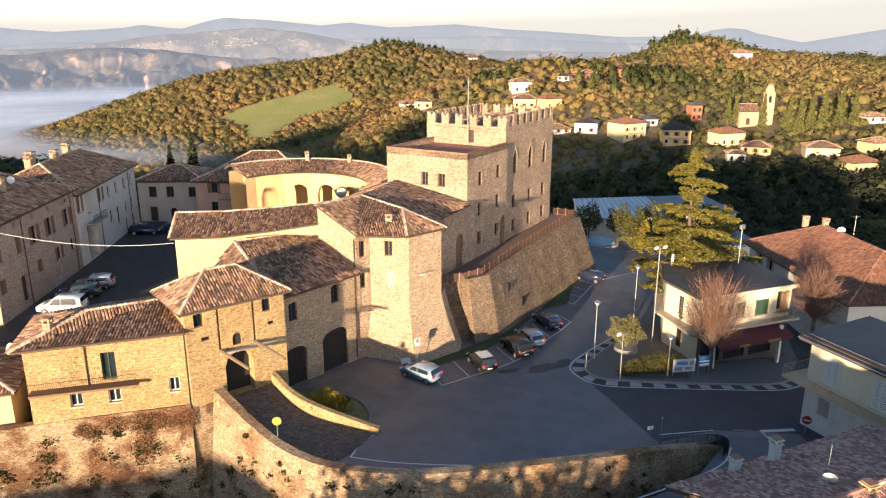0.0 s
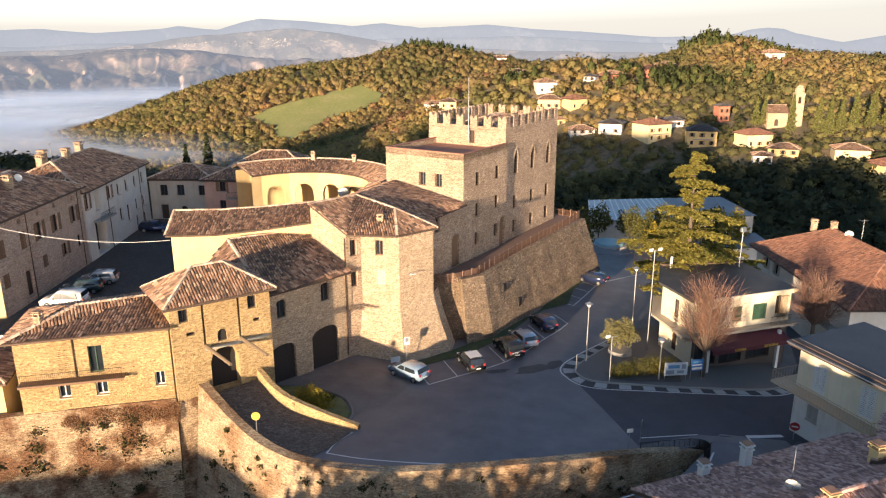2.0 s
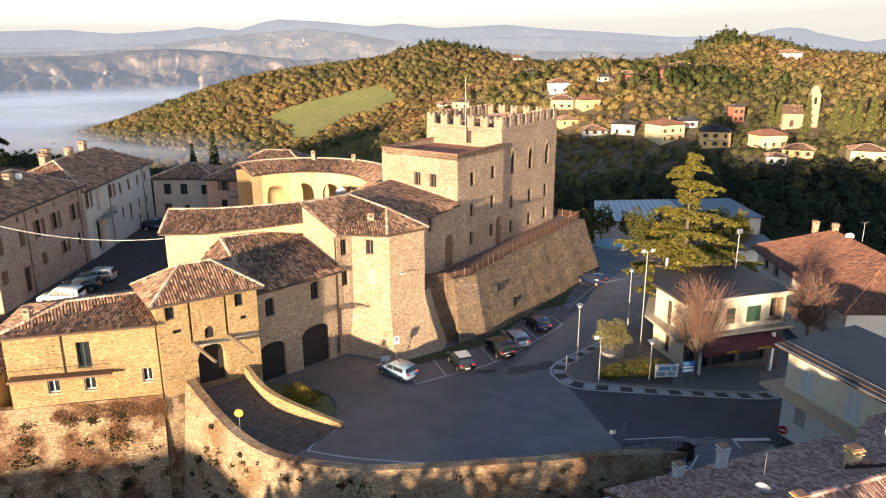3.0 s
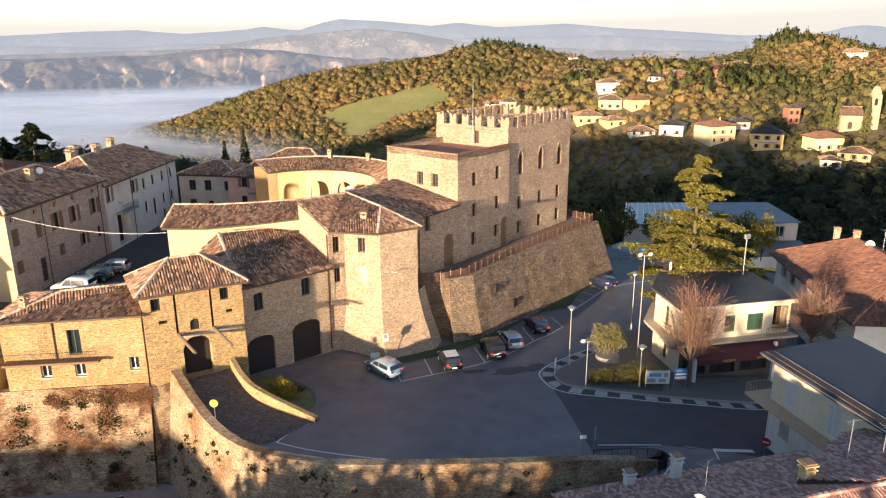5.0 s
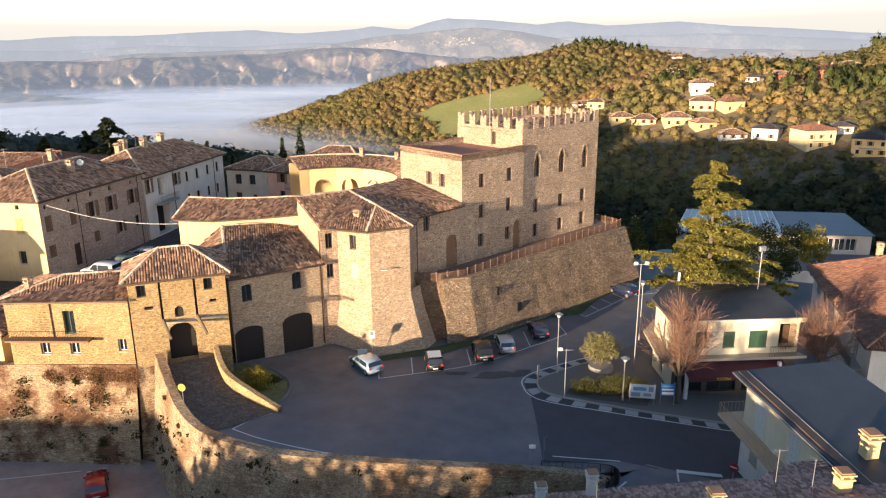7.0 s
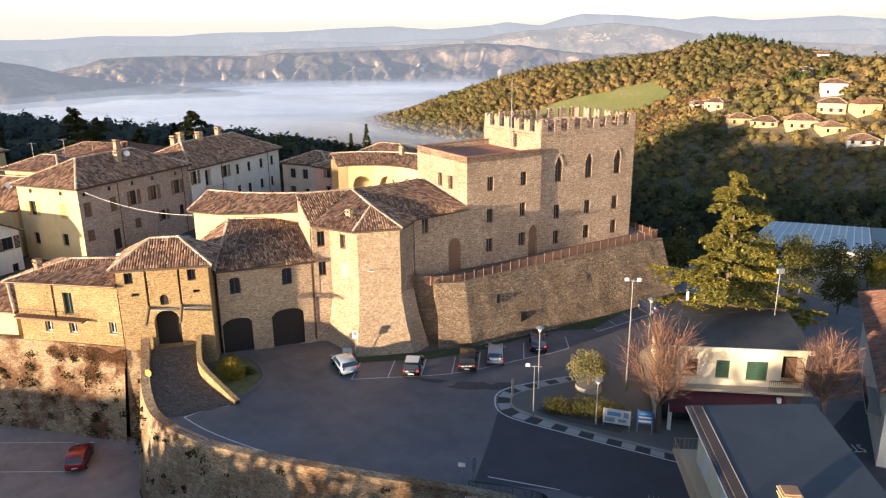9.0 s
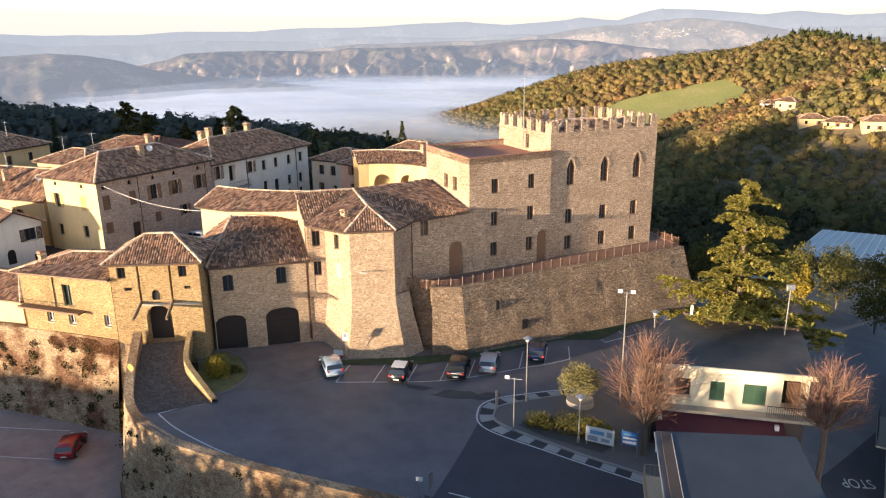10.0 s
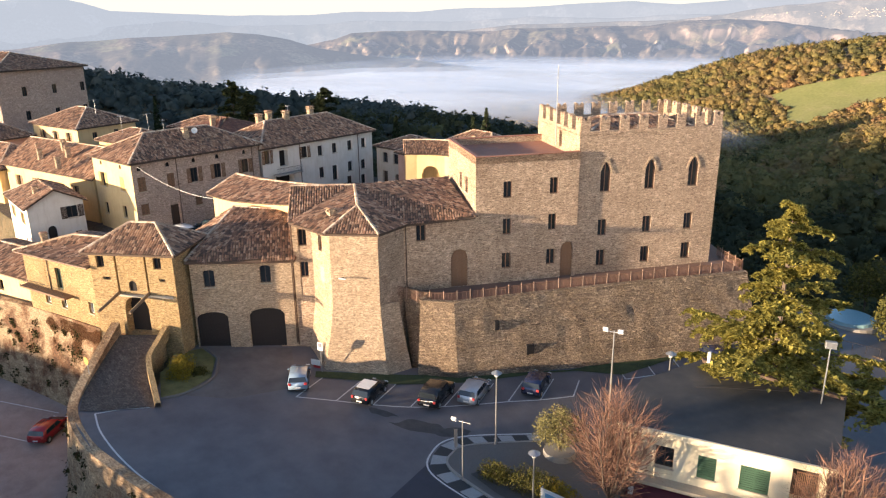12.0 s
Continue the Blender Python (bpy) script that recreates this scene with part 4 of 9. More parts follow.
def build_bastion():
    bm = bmesh.new()
    rows, cols = 14, 12
    top = straight(B_TOP, cols)
    low = straight([(x, y, float(ground_z(x, y)) - 0.8) for x, y in B_LOW], cols)
    grid = []
    for k in range(rows + 1):
        f = k / rows
        line = []
        for a, b in zip(top, low):
            p = a + (b - a) * f
            w = 0.07 * noise.noise((p[0] * 0.6, p[1] * 0.6, p[2] * 0.6)) + 0.05 * noise.noise((p[0] * 1.7, p[1] * 1.7, p[2] * 2.0))
            p = p + np.array([0, 0, 0.10 * noise.noise((p[0] * 0.9, p[1] * 0.9, 3.0)) if k == 0 else 0])
            line.append(bm.verts.new((p[0] + 0.86 * w, p[1] - 0.5 * w, p[2])))
        grid.append(line)
    for r0, r1 in zip(grid, grid[1:]):
        for i in range(len(r0) - 1):
            bm.faces.new((r0[i], r1[i], r1[i + 1], r0[i + 1]))
    # far end
    end = [bm.verts.new((12.0 + 1.5 * k / rows, 106.5 + 2.5 * k / rows, 5.8 - 8 * k / rows)) for k in range(rows + 1)]
    for k in range(rows):
        bm.faces.new((grid[k][-1], grid[k + 1][-1], end[k + 1], end[k]))
    me = bpy.data.meshes.new("bastion")
    bm.to_mesh(me)
    bm.free()
    ob = finish("bastion", me, BASTION, None, "sloping bastion wall of old brick and stone", "structure")
    tagged(ob, category="wall")
    plan = [(x, y) for x, y, _ in top] + [(12.0, 106.5), (9.0, 106.0), (2.6, 78.3), (-0.8, 72.4)]
    ter = drape("terrace", plan, 0.0, plain("terrace_earth", (0.22, 0.125, 0.085), 0.95), None, "earthen terrace along the foot of the keep", 2.0, "structure", lambda x, y: 5.8)
    tagged(ter, category="terrace")
    # low coping
    inner = top.copy()
    inner[:, 0] -= 0.45
    inner[:, 1] += 0.26
    bm = bmesh.new()
    a = [bm.verts.new((x, y, z + 0.12)) for x, y, z in top]
    b = [bm.verts.new((x, y, z + 0.12)) for x, y, z in inner]
    c = [bm.verts.new((x, y, z - 0.35)) for x, y, z in inner]
    d = [bm.verts.new((x, y, z - 0.05)) for x, y, z in top]
    for i in range(len(a) - 1):
        bm.faces.new((a[i], a[i + 1], b[i + 1], b[i]))
        bm.faces.new((b[i], b[i + 1], c[i + 1], c[i]))
        bm.faces.new((d[i], d[i + 1], a[i + 1], a[i]))
    part("coping", bm, BASTION, ob)
    # near-black boxes painted as the shaded slit and narrow sally door in the sloping face
    way = (Vector(B_TOP[4][:2]) - Vector(B_TOP[3][:2])).normalized()
    turn = math.degrees(math.atan2(way.y, way.x))
    for name, s, z, wide, high in (("slit", 3.9, 3.2, 0.4, 0.9), ("sally_door", 7.0, -1.0, 0.75, 2.6)):
        f = (6.0 - z - high / 2) / 7.4
        foot = Vector(B_TOP[3][:2]) + way * s + Vector((1.22, -0.68)) * f
        box(name, pose(foot.x, foot.y, z, 0, 0, turn), wide, 0.5, high, SHADEFILL, ob, "near-black box in place of a shaded narrow opening", 0.02)
    # rusty picket fence on the coping
    fence = thing("terrace_fence", (3.0, 71.3, 6.1), "rusty iron picket fence along the terrace edge", "fence")
    line = straight([(x - 0.75, y + 0.45, z) for x, y, z in [(-0.3, 70.9, 6.2)] + B_TOP[2:]] + [(14.6, 103.0, 5.8)], 10)
    seg = np.cumsum(np.r_[0, np.linalg.norm(np.diff(line[:, :2], axis=0), axis=1)])
    at = lambda s: np.array([np.interp(s, seg, line[:, k]) for k in range(3)])
    posts = np.arange(0.3, seg[-1], 1.25)
    for s in posts:
        p = at(s)
        rod("post", (p[0], p[1], 5.75), (p[0], p[1], 6.95), 0.04, POSTRUST, fence, 0.035, 6, "paler fence post")
    bm = bmesh.new()
    for s in np.arange(0.3, seg[-1], 0.13):
        p = at(s)
        rod_into(bm, (p[0], p[1], 5.82), (p[0], p[1], 6.78), 0.022, 0.022, 4)
    part("picket", bm, RUST, fence, kind="stuff")
    for z in (5.95, 6.7):
        bm = bmesh.new()
        for s0, s1 in zip(posts, posts[1:]):
            p, q = at(s0), at(s1)
            rod_into(bm, (p[0], p[1], z), (q[0], q[1], z), 0.02, 0.02, 5)
        part("rail", bm, RUST, fence)


build_bastion()

# gate tower
GF0, GF1 = Vector((-19.45, 50.75)), Vector((-13.05, 55.75))
GD = (GF1 - GF0).normalized()
GN = Vector((GD.y, -GD.x))
GB0, GB1 = GF0 - GN * 5.6, GF1 - GN * 5.6
GM1 = GF1 - GN * 3.3


def build_gate():
    gate = thing("gate_tower", (-18.5, 54.0, 2.0), "golden brick gate tower with drawbridge slots and hipped tile roof", "gate tower")
    L = (GF1 - GF0).length
    small = dict(frame=WOOD, sill=False)
    # gate arch and slots end in near-black boards, painted for inner darkness
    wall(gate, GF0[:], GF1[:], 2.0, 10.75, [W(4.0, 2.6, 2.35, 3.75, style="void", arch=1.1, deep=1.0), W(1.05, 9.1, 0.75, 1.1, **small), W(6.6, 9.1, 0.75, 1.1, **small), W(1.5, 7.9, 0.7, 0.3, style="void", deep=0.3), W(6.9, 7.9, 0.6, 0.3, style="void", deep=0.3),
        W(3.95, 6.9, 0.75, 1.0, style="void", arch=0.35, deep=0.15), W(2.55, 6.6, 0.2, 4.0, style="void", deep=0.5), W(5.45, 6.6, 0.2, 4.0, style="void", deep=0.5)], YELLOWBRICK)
    wall(gate, GF1[:], GM1[:], -2.0, 10.75, [], YELLOWBRICK)
    wall(gate, GM1[:], GB0[:], 2.0, 10.75, [], YELLOWBRICK)
    wall(gate, GB0[:], GF0[:], 0.0, 10.75, [W(1.8, 8.6, 0.7, 1.1, **small)], YELLOWBRICK)
    # footing of the front wall beside the ramp
    wall(gate, (GF0 + GD * 5.2)[:], GF1[:], -2.0, 2.0, [], YELLOWBRICK)
    planes, ridges = hip_planes([GF0[:], GF1[:], GB1[:], GB0[:]], 10.85, 1.75, 0.5)
    roof(gate, planes, ridges)
    # drawbridge beams that lean out from the slots, and their stone band
    for u in (2.55, 5.45):
        foot = GF0 + GD * u
        tip = foot + Vector((0.715, -0.70)) * 4.2
        rod("drawbridge_beam", (foot.x, foot.y, 6.75), (tip.x, tip.y, 6.6), 0.16, BEAMWOOD, gate, 0.13, 6, "weathered timber drawbridge beam")
    bm = bmesh.new()
    for u0, u1 in ((2.5, 7.8),):
        a, b = GF0 + GD * u0, GF0 + GD * u1
        c, d = a + GN * 0.12, b + GN * 0.12
        prism_into(bm, [a[:], c[:], d[:], b[:]], 6.35, 6.6)
    part("string_course", bm, STONETRIM, gate)
    # foundations below the gate
    low = GF0 + GN * 1.0 - GD * 0.8
    bm = bmesh.new()
    tops = [GB0 - GD * 0.0, GF0, GF0 + GD * 2.6, GF0 + GD * 2.6 - GN * 4]
    lows = [GB0 - GD * 0.8, GF0 + GN * 0.7 - GD * 0.6, GF0 + GD * 2.6 + GN * 0.7, GF0 + GD * 2.6 - GN * 4]
    a = [bm.verts.new((p.x, p.y, 2.6)) for p in tops]
    b = [bm.verts.new((p.x, p.y, -7.0)) for p in lows]
    for i in range(4):
        bm.faces.new((b[i], b[(i + 1) % 4], a[(i + 1) % 4], a[i]))
    part("foundation", bm, EARTHWALL, gate, "weathered masonry footing under the gate")
    return gate


build_gate()

# ramp up to the gate with its parapet
RAMP = [(-17.2, 51.6), (-14.3, 48.9), (-11.2, 46.4), (-7.6, 44.8), (-6.6, 46.3), (-5.2, 49.6), (-10.6, 51.6), (-14.4, 54.6)]


def ramp_z(x, y):
    base = ground_z(x, y)
    f = smooth(-(x * 0.78 - y * 0.62), 36.0, 46.5)
    return base * (1 - f) + 2.75 * f


tagged(drape("ramp", RAMP, 0.05, RAMPSTONE, None, "cobbled ramp that climbs to the castle gate", 0.8, "structure", ramp_z), category="ramp")
inner_line = spline([(-14.2, 54.6, 3.7), (-12.6, 52.9, 3.1), (-10.7, 51.4, 2.75), (-7.6, 50.4, 2.0), (-4.95, 49.6, 1.45)], 5)
strip_wall("ramp_parapet", inner_line, lambda x, y: -1.0, 0.0, YELLOWBRICK, "low brick parapet along the gate ramp", 3, 0.45)


def build_middle():
    mid = thing("gatehouse_range", (-12.0, 62.0, 0.3), "brick range with two wide garage arches beside the gate", "building")
    a, b = (-14.0, 57.6), (-8.3, 65.35)
    win = dict(frame=WOOD, sill=True)
    wall(mid, a, b, -1.0, 9.15, [W(1.55, 0.1, 2.9, 4.0, style="gate", arch=0.6, mat=GARAGE), W(6.62, 0.1, 3.3, 4.1, style="gate", arch=0.65, mat=GARAGE), W(1.65, 6.6, 1.0, 1.7, arch=0.15, **win), W(6.8, 6.75, 1.0, 1.75, arch=0.15, **win)], PALE)
    ridge_l, ridge_r = (-19.6, 65.5, 11.9), (-11.5, 70.5, 11.9)
    e0, e1 = (-13.75, 57.1, 9.35), (-7.75, 64.95, 9.05)
    roof(mid, [[e0, e1, ridge_r, ridge_l], [e0, ridge_l, (-21.5, 61.5, 9.5)]], [(ridge_l, ridge_r), (e0, ridge_l)])
    wall(mid, (-20.0, 62.0), a, 2.0, 9.0, [], YELLOWBRICK)
    gutter(mid, (e0[0], e0[1] - 0.05, 9.22), (e1[0], e1[1] - 0.05, 8.92))
    downpipe(mid, (-8.35, 65.0), 0.5, 9.0)
    return mid


build_middle()


def build_curved_range():
    cr = thing("curved_range", (-20.0, 69.0, 5.0), "cream rendered range with a curved tiled roof", "building")
    front = [(-25.4, 66.1), (-21.0, 66.6), (-17.0, 67.6), (-11.9, 68.7)]
    zt = [12.35, 12.4, 12.7, 13.0]
    for (a, za), (b, zb) in zip(zip(front, zt), zip(front[1:], zt[1:])):
        wall(cr, a, b, 3.0, max(za, zb) - 0.1, [], CREAM)
    wall(cr, (-26.2, 70.5), front[0], 3.0, 12.4, [W(2.2, 8.8, 0.8, 1.4)], CREAM)
    ridge = [(-26.3, 69.6, 13.7), (-21.8, 70.0, 13.7), (-17.6, 70.7, 13.9), (-11.9, 71.6, 14.3)]
    eave = [(-25.7, 65.5, 12.2), (-21.0, 66.0, 12.25), (-16.6, 66.9, 12.6), (-11.6, 68.1, 13.1)]
    back = [(-26.9, 73.6, 12.4), (-22.6, 74.0, 12.4), (-19.0, 75.0, 12.5), (-14.4, 76.2, 12.8)]
    planes = []
    for i in range(3):
        planes += [[eave[i], eave[i + 1], ridge[i + 1], ridge[i]], [back[i + 1], back[i], ridge[i], ridge[i + 1]]]
    roof(cr, planes, [(ridge[i], ridge[i + 1]) for i in range(3)] + [(eave[0], ridge[0])])
    return cr


build_curved_range()


def build_left_house():
    lb = thing("gate_house", (-25.0, 51.5, 2.5), "golden brick house with a long balcony on the town wall", "house")
    a, b = (-30.3, 47.85), (-19.7, 50.85)
    d = Vector((b[0] - a[0], b[1] - a[1])).normalized()
    white = dict(frame=WHITEPAINT, sill=True)
    wall(lb, a, b, 2.0, 9.05, [W(5.6, 5.75, 1.0, 2.2, frame=GREENWOOD, sill=False), W(3.1, 3.85, 0.85, 1.3, **white), W(5.75, 3.85, 0.85, 1.3, **white), W(10.05, 4.15, 0.75, 1.15, **white), W(3.3, 6.0, 0.9, 1.9, style="window", shutters=YELLOWBRICK, closed=True, sill=False)], YELLOWBRICK)
    n = Vector((d.y, -d.x))
    bk = [Vector(b) - n * 7.0, Vector(a) - n * 7.0]
    wall(lb, bk[1][:], a, 2.0, 9.0, [], YELLOWBRICK)
    E = [(-30.8, 47.2, 8.85), (-19.3, 50.4, 9.1), (-21.8, 55.3, 10.1), (-27.3, 52.0, 10.2)]
    B = [(-23.5, 59.5, 8.9), (-32.8, 54.6, 8.8)]
    roof(lb, [[E[0], E[1], E[2], E[3]], [E[2], B[0], B[1], E[3]], [B[1], E[0], E[3]]], [(E[3], E[2]), (E[0], E[3])])
    # balcony slab, railing
    p, q = Vector(a) + d * 0.2, Vector(a) + d * 7.6
    prism("balcony_slab", [p[:], (p + n * 1.0)[:], (q + n * 1.0)[:], q[:]], 5.35, 5.52, BROWNWOOD, lb)
    bm = bmesh.new()
    for s in np.arange(0, 7.41, 0.14):
        r = p + d * s + n * 0.95
        rod_into(bm, (r.x, r.y, 5.5), (r.x, r.y, 6.4), 0.012, sides=4)
    for z in (5.6, 6.4):
        r, s = p + n * 0.95, q + n * 0.95
        rod_into(bm, (r.x, r.y, z), (s.x, s.y, z), 0.02, sides=5)
    part("balcony_railing", bm, IRON, lb, "thin iron balcony railing")
    gutter(lb, (E[0][0], E[0][1], 8.75), (E[1][0], E[1][1], 9.0))
    r = Vector(a) + d * 4.1
    downpipe(lb, r[:], 5.5, 8.9, n)
    chimney(lb, (-29.2, 49.8, 9.0), 0.55, 1.1)
    return lb


build_left_house()
strip_wall("town_wall", spline([(-60, 40.0, 2.6), (-45, 43.6, 2.6), (-38, 45.3, 2.6), (-30.4, 47.7, 2.8), (-25, 49.2, 2.9), (-19.6, 50.7, 2.9)], 6), -6.6, 1.6, EARTHWALL, "crumbling high town wall with bushes growing from it", 10, 0.7)

# ---- the old town behind the gate ----
def town_houses():
    base = 3.9
    brown = dict(shutters=BROWNWOOD)
    pal = house("palazzo", [(-41.4, 63.5), (-42.5, 81.5), (-53.0, 80.9), (-51.0, 62.25)], base, 13.9, GREYBRICK, "long pinkish brick palazzo with a cream plastered end and brown shutters",
        {0: [W(1.1, 10.0, 1.0, 1.8, closed=True, **brown), W(4.9, 9.9, 0.95, 1.8, closed=True, **brown), W(8.2, 10.0, 1.05, 1.9, **brown), W(11.6, 10.0, 1.05, 1.9, **brown), W(15.8, 10.0, 1.05, 1.9, **brown),
             W(1.1, 7.0, 1.0, 1.4, closed=True, **brown), W(5.0, 4.9, 1.2, 2.7, style="door"), W(8.4, 6.9, 0.9, 1.3, closed=True, **brown), W(12.9, 6.9, 0.9, 1.4, **brown), W(16.3, 6.9, 0.9, 1.4),
             *[W(u, 12.55, 0.6, 0.6, arch=0.25, style="void", deep=0.3) for u in (1.0, 4.7, 8.3, 11.7, 15.8)]],
         3: [W(2.2, 9.9, 1.0, 1.8, shutters=YELLOWWOOD), W(7.0, 9.9, 1.0, 1.8, closed=True, shutters=YELLOWWOOD), W(2.0, 6.2, 0.9, 1.5), W(6.7, 6.4, 0.9, 1.5), W(2.2, 12.7, 0.5, 0.5, style="void", deep=0.25), W(7.0, 12.7, 0.5, 0.5, style="void", deep=0.25)]}, 2.4, 0.5, 5.2, sides={3: CREAM})
    for u in (5.8, 16.9):
        p = Vector((-41.4, 63.5)).lerp(Vector((-42.5, 81.5)), u / 18.0)
        downpipe(pal, p[:], 4.3, 13.8, (1, 0.06))
    chimney(pal, (-45.0, 72.5, 15.2), 0.7, 1.1)
    dish(pal, (-44.6, 73.6, 16.2), 60)
    w = dict(frame=WOOD)
    wh = house("white_building", [(-42.5, 82.0), (-44.4, 103.0), (-55.5, 102.2), (-53.5, 81.6)], base, 13.1, WHITEWASH, "off-white plastered building with rows of brown windows",
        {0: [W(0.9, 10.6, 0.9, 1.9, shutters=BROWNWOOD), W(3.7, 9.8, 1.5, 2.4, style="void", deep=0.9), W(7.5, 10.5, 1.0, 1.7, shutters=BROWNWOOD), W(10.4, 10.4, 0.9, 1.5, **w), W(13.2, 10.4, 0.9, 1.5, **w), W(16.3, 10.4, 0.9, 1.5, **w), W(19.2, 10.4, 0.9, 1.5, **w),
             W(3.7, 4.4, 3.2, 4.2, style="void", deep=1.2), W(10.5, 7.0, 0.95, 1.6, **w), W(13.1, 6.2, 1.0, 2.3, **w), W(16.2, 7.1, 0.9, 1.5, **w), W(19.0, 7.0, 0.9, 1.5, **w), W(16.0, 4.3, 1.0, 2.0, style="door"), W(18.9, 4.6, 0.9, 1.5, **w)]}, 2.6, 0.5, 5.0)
    for u in (6.6, 18.0):
        p = Vector((-42.5, 82.0)).lerp(Vector((-44.4, 103.0)), u / 21.1)
        downpipe(wh, p[:], 4.3, 13.0, (1, 0.09))
    prism("balcony_slab", [(-42.55, 83.6), (-41.6, 83.7), (-41.9, 88.2), (-42.95, 88.2)], 8.75, 8.95, KERBSTONE, wh)
    bm = bmesh.new()
    for s in np.linspace(0, 1, 26):
        rod_into(bm, (-41.65 - 0.3 * s, 83.8 + 4.3 * s, 8.95), (-41.65 - 0.3 * s, 83.8 + 4.3 * s, 9.85), 0.013, sides=4)
    rod_into(bm, (-41.65, 83.8, 9.85), (-41.95, 88.1, 9.85), 0.02, sides=5)
    part("balcony_railing", bm, IRON, wh, "thin iron balcony railing")
    for at in ((-49.5, 86.0, 15.0), (-50.5, 88.2, 15.2), (-48.5, 90.0, 15.2), (-49.5, 95.0, 15.3)):
        chimney(wh, at, 0.8, 1.3)
    house("low_range", [(-44.6, 104.0), (-35.2, 104.4), (-35.4, 112.0), (-44.8, 112.0)], base, 10.4, GREYWASH, "low grey range closing the far side of the square",
        {0: [W(2.1, 7.8, 1.1, 1.6), W(4.6, 7.8, 1.1, 1.6), W(2.0, 4.2, 1.1, 2.2, style="door"), W(4.9, 4.2, 1.0, 2.0, arch=0.4, style="void", deep=0.4), W(7.8, 7.8, 1.0, 1.5)]}, 1.5)
    pink = house("pink_house", [(-34.9, 100.45), (-27.2, 99.65), (-26.8, 107.0), (-34.5, 108.0)], base, 11.1, PINKWASH, "pink plastered house with a small balcony",
        {0: [W(2.7, 9.3, 0.9, 1.5, shutters=BROWNWOOD), W(5.6, 8.55, 1.0, 2.3, frame=WOOD, sill=False), W(2.6, 6.4, 0.95, 1.6), W(5.6, 4.3, 1.1, 2.8, style="door")]}, 1.5)
    prism("balcony_slab", [(-31.3, 100.05), (-31.4, 99.2), (-27.6, 98.85), (-27.5, 99.7)], 8.35, 8.5, KERBSTONE, pink)
    bm = bmesh.new()
    for s in np.linspace(0, 1, 24):
        rod_into(bm, (-31.35 + 3.7 * s, 99.25 - 0.35 * s, 8.5), (-31.35 + 3.7 * s, 99.25 - 0.35 * s, 9.4), 0.013, sides=4)
    rod_into(bm, (-31.35, 99.25, 9.4), (-27.65, 98.9, 9.4), 0.02, sides=5)
    part("balcony_railing", bm, IRON, pink)
    house("back_house", [(-33.0, 107.5), (-22.0, 107.0), (-21.5, 114.0), (-32.5, 114.5)], base, 11.8, PINKWASH, "tiled house behind the pink house", {}, 1.8)
    # houses down the slope to the west
    wht = house("gabled_white_house", [(-57.5, 53.2), (-47.0, 52.7), (-47.0, 59.1), (-57.5, 59.6)], -3.0, 9.2, WHITEWASH, "white plastered house with gable and dark shutters",
        {0: [W(2.5, 6.6, 0.9, 1.4, shutters=YELLOWWOOD), W(7.5, 6.6, 0.9, 1.4, shutters=YELLOWWOOD), W(7.5, 3.4, 0.9, 1.4)], 1: [W(5.0, 7.0, 1.3, 1.5, shutters=WOOD), W(5.4, 4.0, 0.8, 1.2), W(2.4, 4.6, 1.0, 1.8, style="void", arch=0.5, deep=0.12)]}, 1.7, 0.4, None, (True, False))
    chimney(wht, (-49.5, 54.6, 9.7), 0.6, 1.0)
    row = house("tiled_row_house", [(-73.0, 57.0), (-52.0, 62.3), (-54.2, 71.0), (-75.0, 66.0)], 0.0, 10.6, OCHRE, "row house with a long old tiled roof",
        {0: [W(u, 7.4, 0.9, 1.5, shutters=BROWNWOOD) for u in (3, 7.5, 12, 17)]}, 2.9, 0.5, None, (False, False))
    for at in ((-60.0, 62.0, 12.2), (-63.5, 62.6, 12.6), (-66.0, 60.0, 11.4), (-58.0, 60.0, 11.3)):
        chimney(row, at, 0.6, 1.2)
    att = house("ochre_attic_house", [(-59.5, 66.2), (-50.6, 67.8), (-52.0, 74.5), (-61.0, 72.8)], 2.0, 14.4, OCHRE, "ochre house with yellow shutters under a tiled roof",
        {0: [W(2.3, 12.3, 0.9, 1.5, closed=True, shutters=YELLOWWOOD), W(4.5, 12.3, 0.9, 1.5, closed=True, shutters=YELLOWWOOD), W(6.7, 12.3, 0.9, 1.5, closed=True, shutters=YELLOWWOOD)]}, 1.3)
    antenna(att, (-56.4, 68.5, 15.0), 2.6, 0.6)
    antenna(att, (-53.4, 71.0, 15.0), 3.0, 1.6)
    antenna(row, (-64.5, 64.5, 12.8), 2.6, 1.1)
    antenna(row, (-69.0, 63.0, 12.4), 2.2, 0.2)
    antenna(pal, (-47.0, 70.5, 15.6), 2.2, 0.8)
    antenna(wh, (-52.0, 92.5, 14.6), 2.6, 1.9)
    chimney(row, (-70.5, 61.0, 11.6), 0.5, 1.0)
    dish(row, (-55.5, 64.0, 12.8), 60, 0.45)
    big = house("tall_tiled_house", [(-93.0, 66.5), (-79.5, 69.5), (-82.0, 80.0), (-95.0, 77.0)], 0.0, 13.4, CREAM, "tall cream house with a hipped roof of old tiles",
        {0: [W(u, z, 0.9, 1.5, shutters=BROWNWOOD) for u in (3, 7, 11) for z in (7.5, 10.9)], 1: [W(u, 10.9, 0.9, 1.4) for u in (3, 7)]}, 2.4)
    antenna(big, (-83.0, 74.0, 14.6), 2.8, 0.3)
    house("lilac_house", [(-77.0, 84.0), (-62.0, 87.0), (-63.5, 95.0), (-78.5, 92.0)], 0.0, 12.4, LILAC, "lilac plastered house among the roofs", {0: [W(u, 9.6, 0.9, 1.4) for u in (3, 7, 11)]}, 1.6)
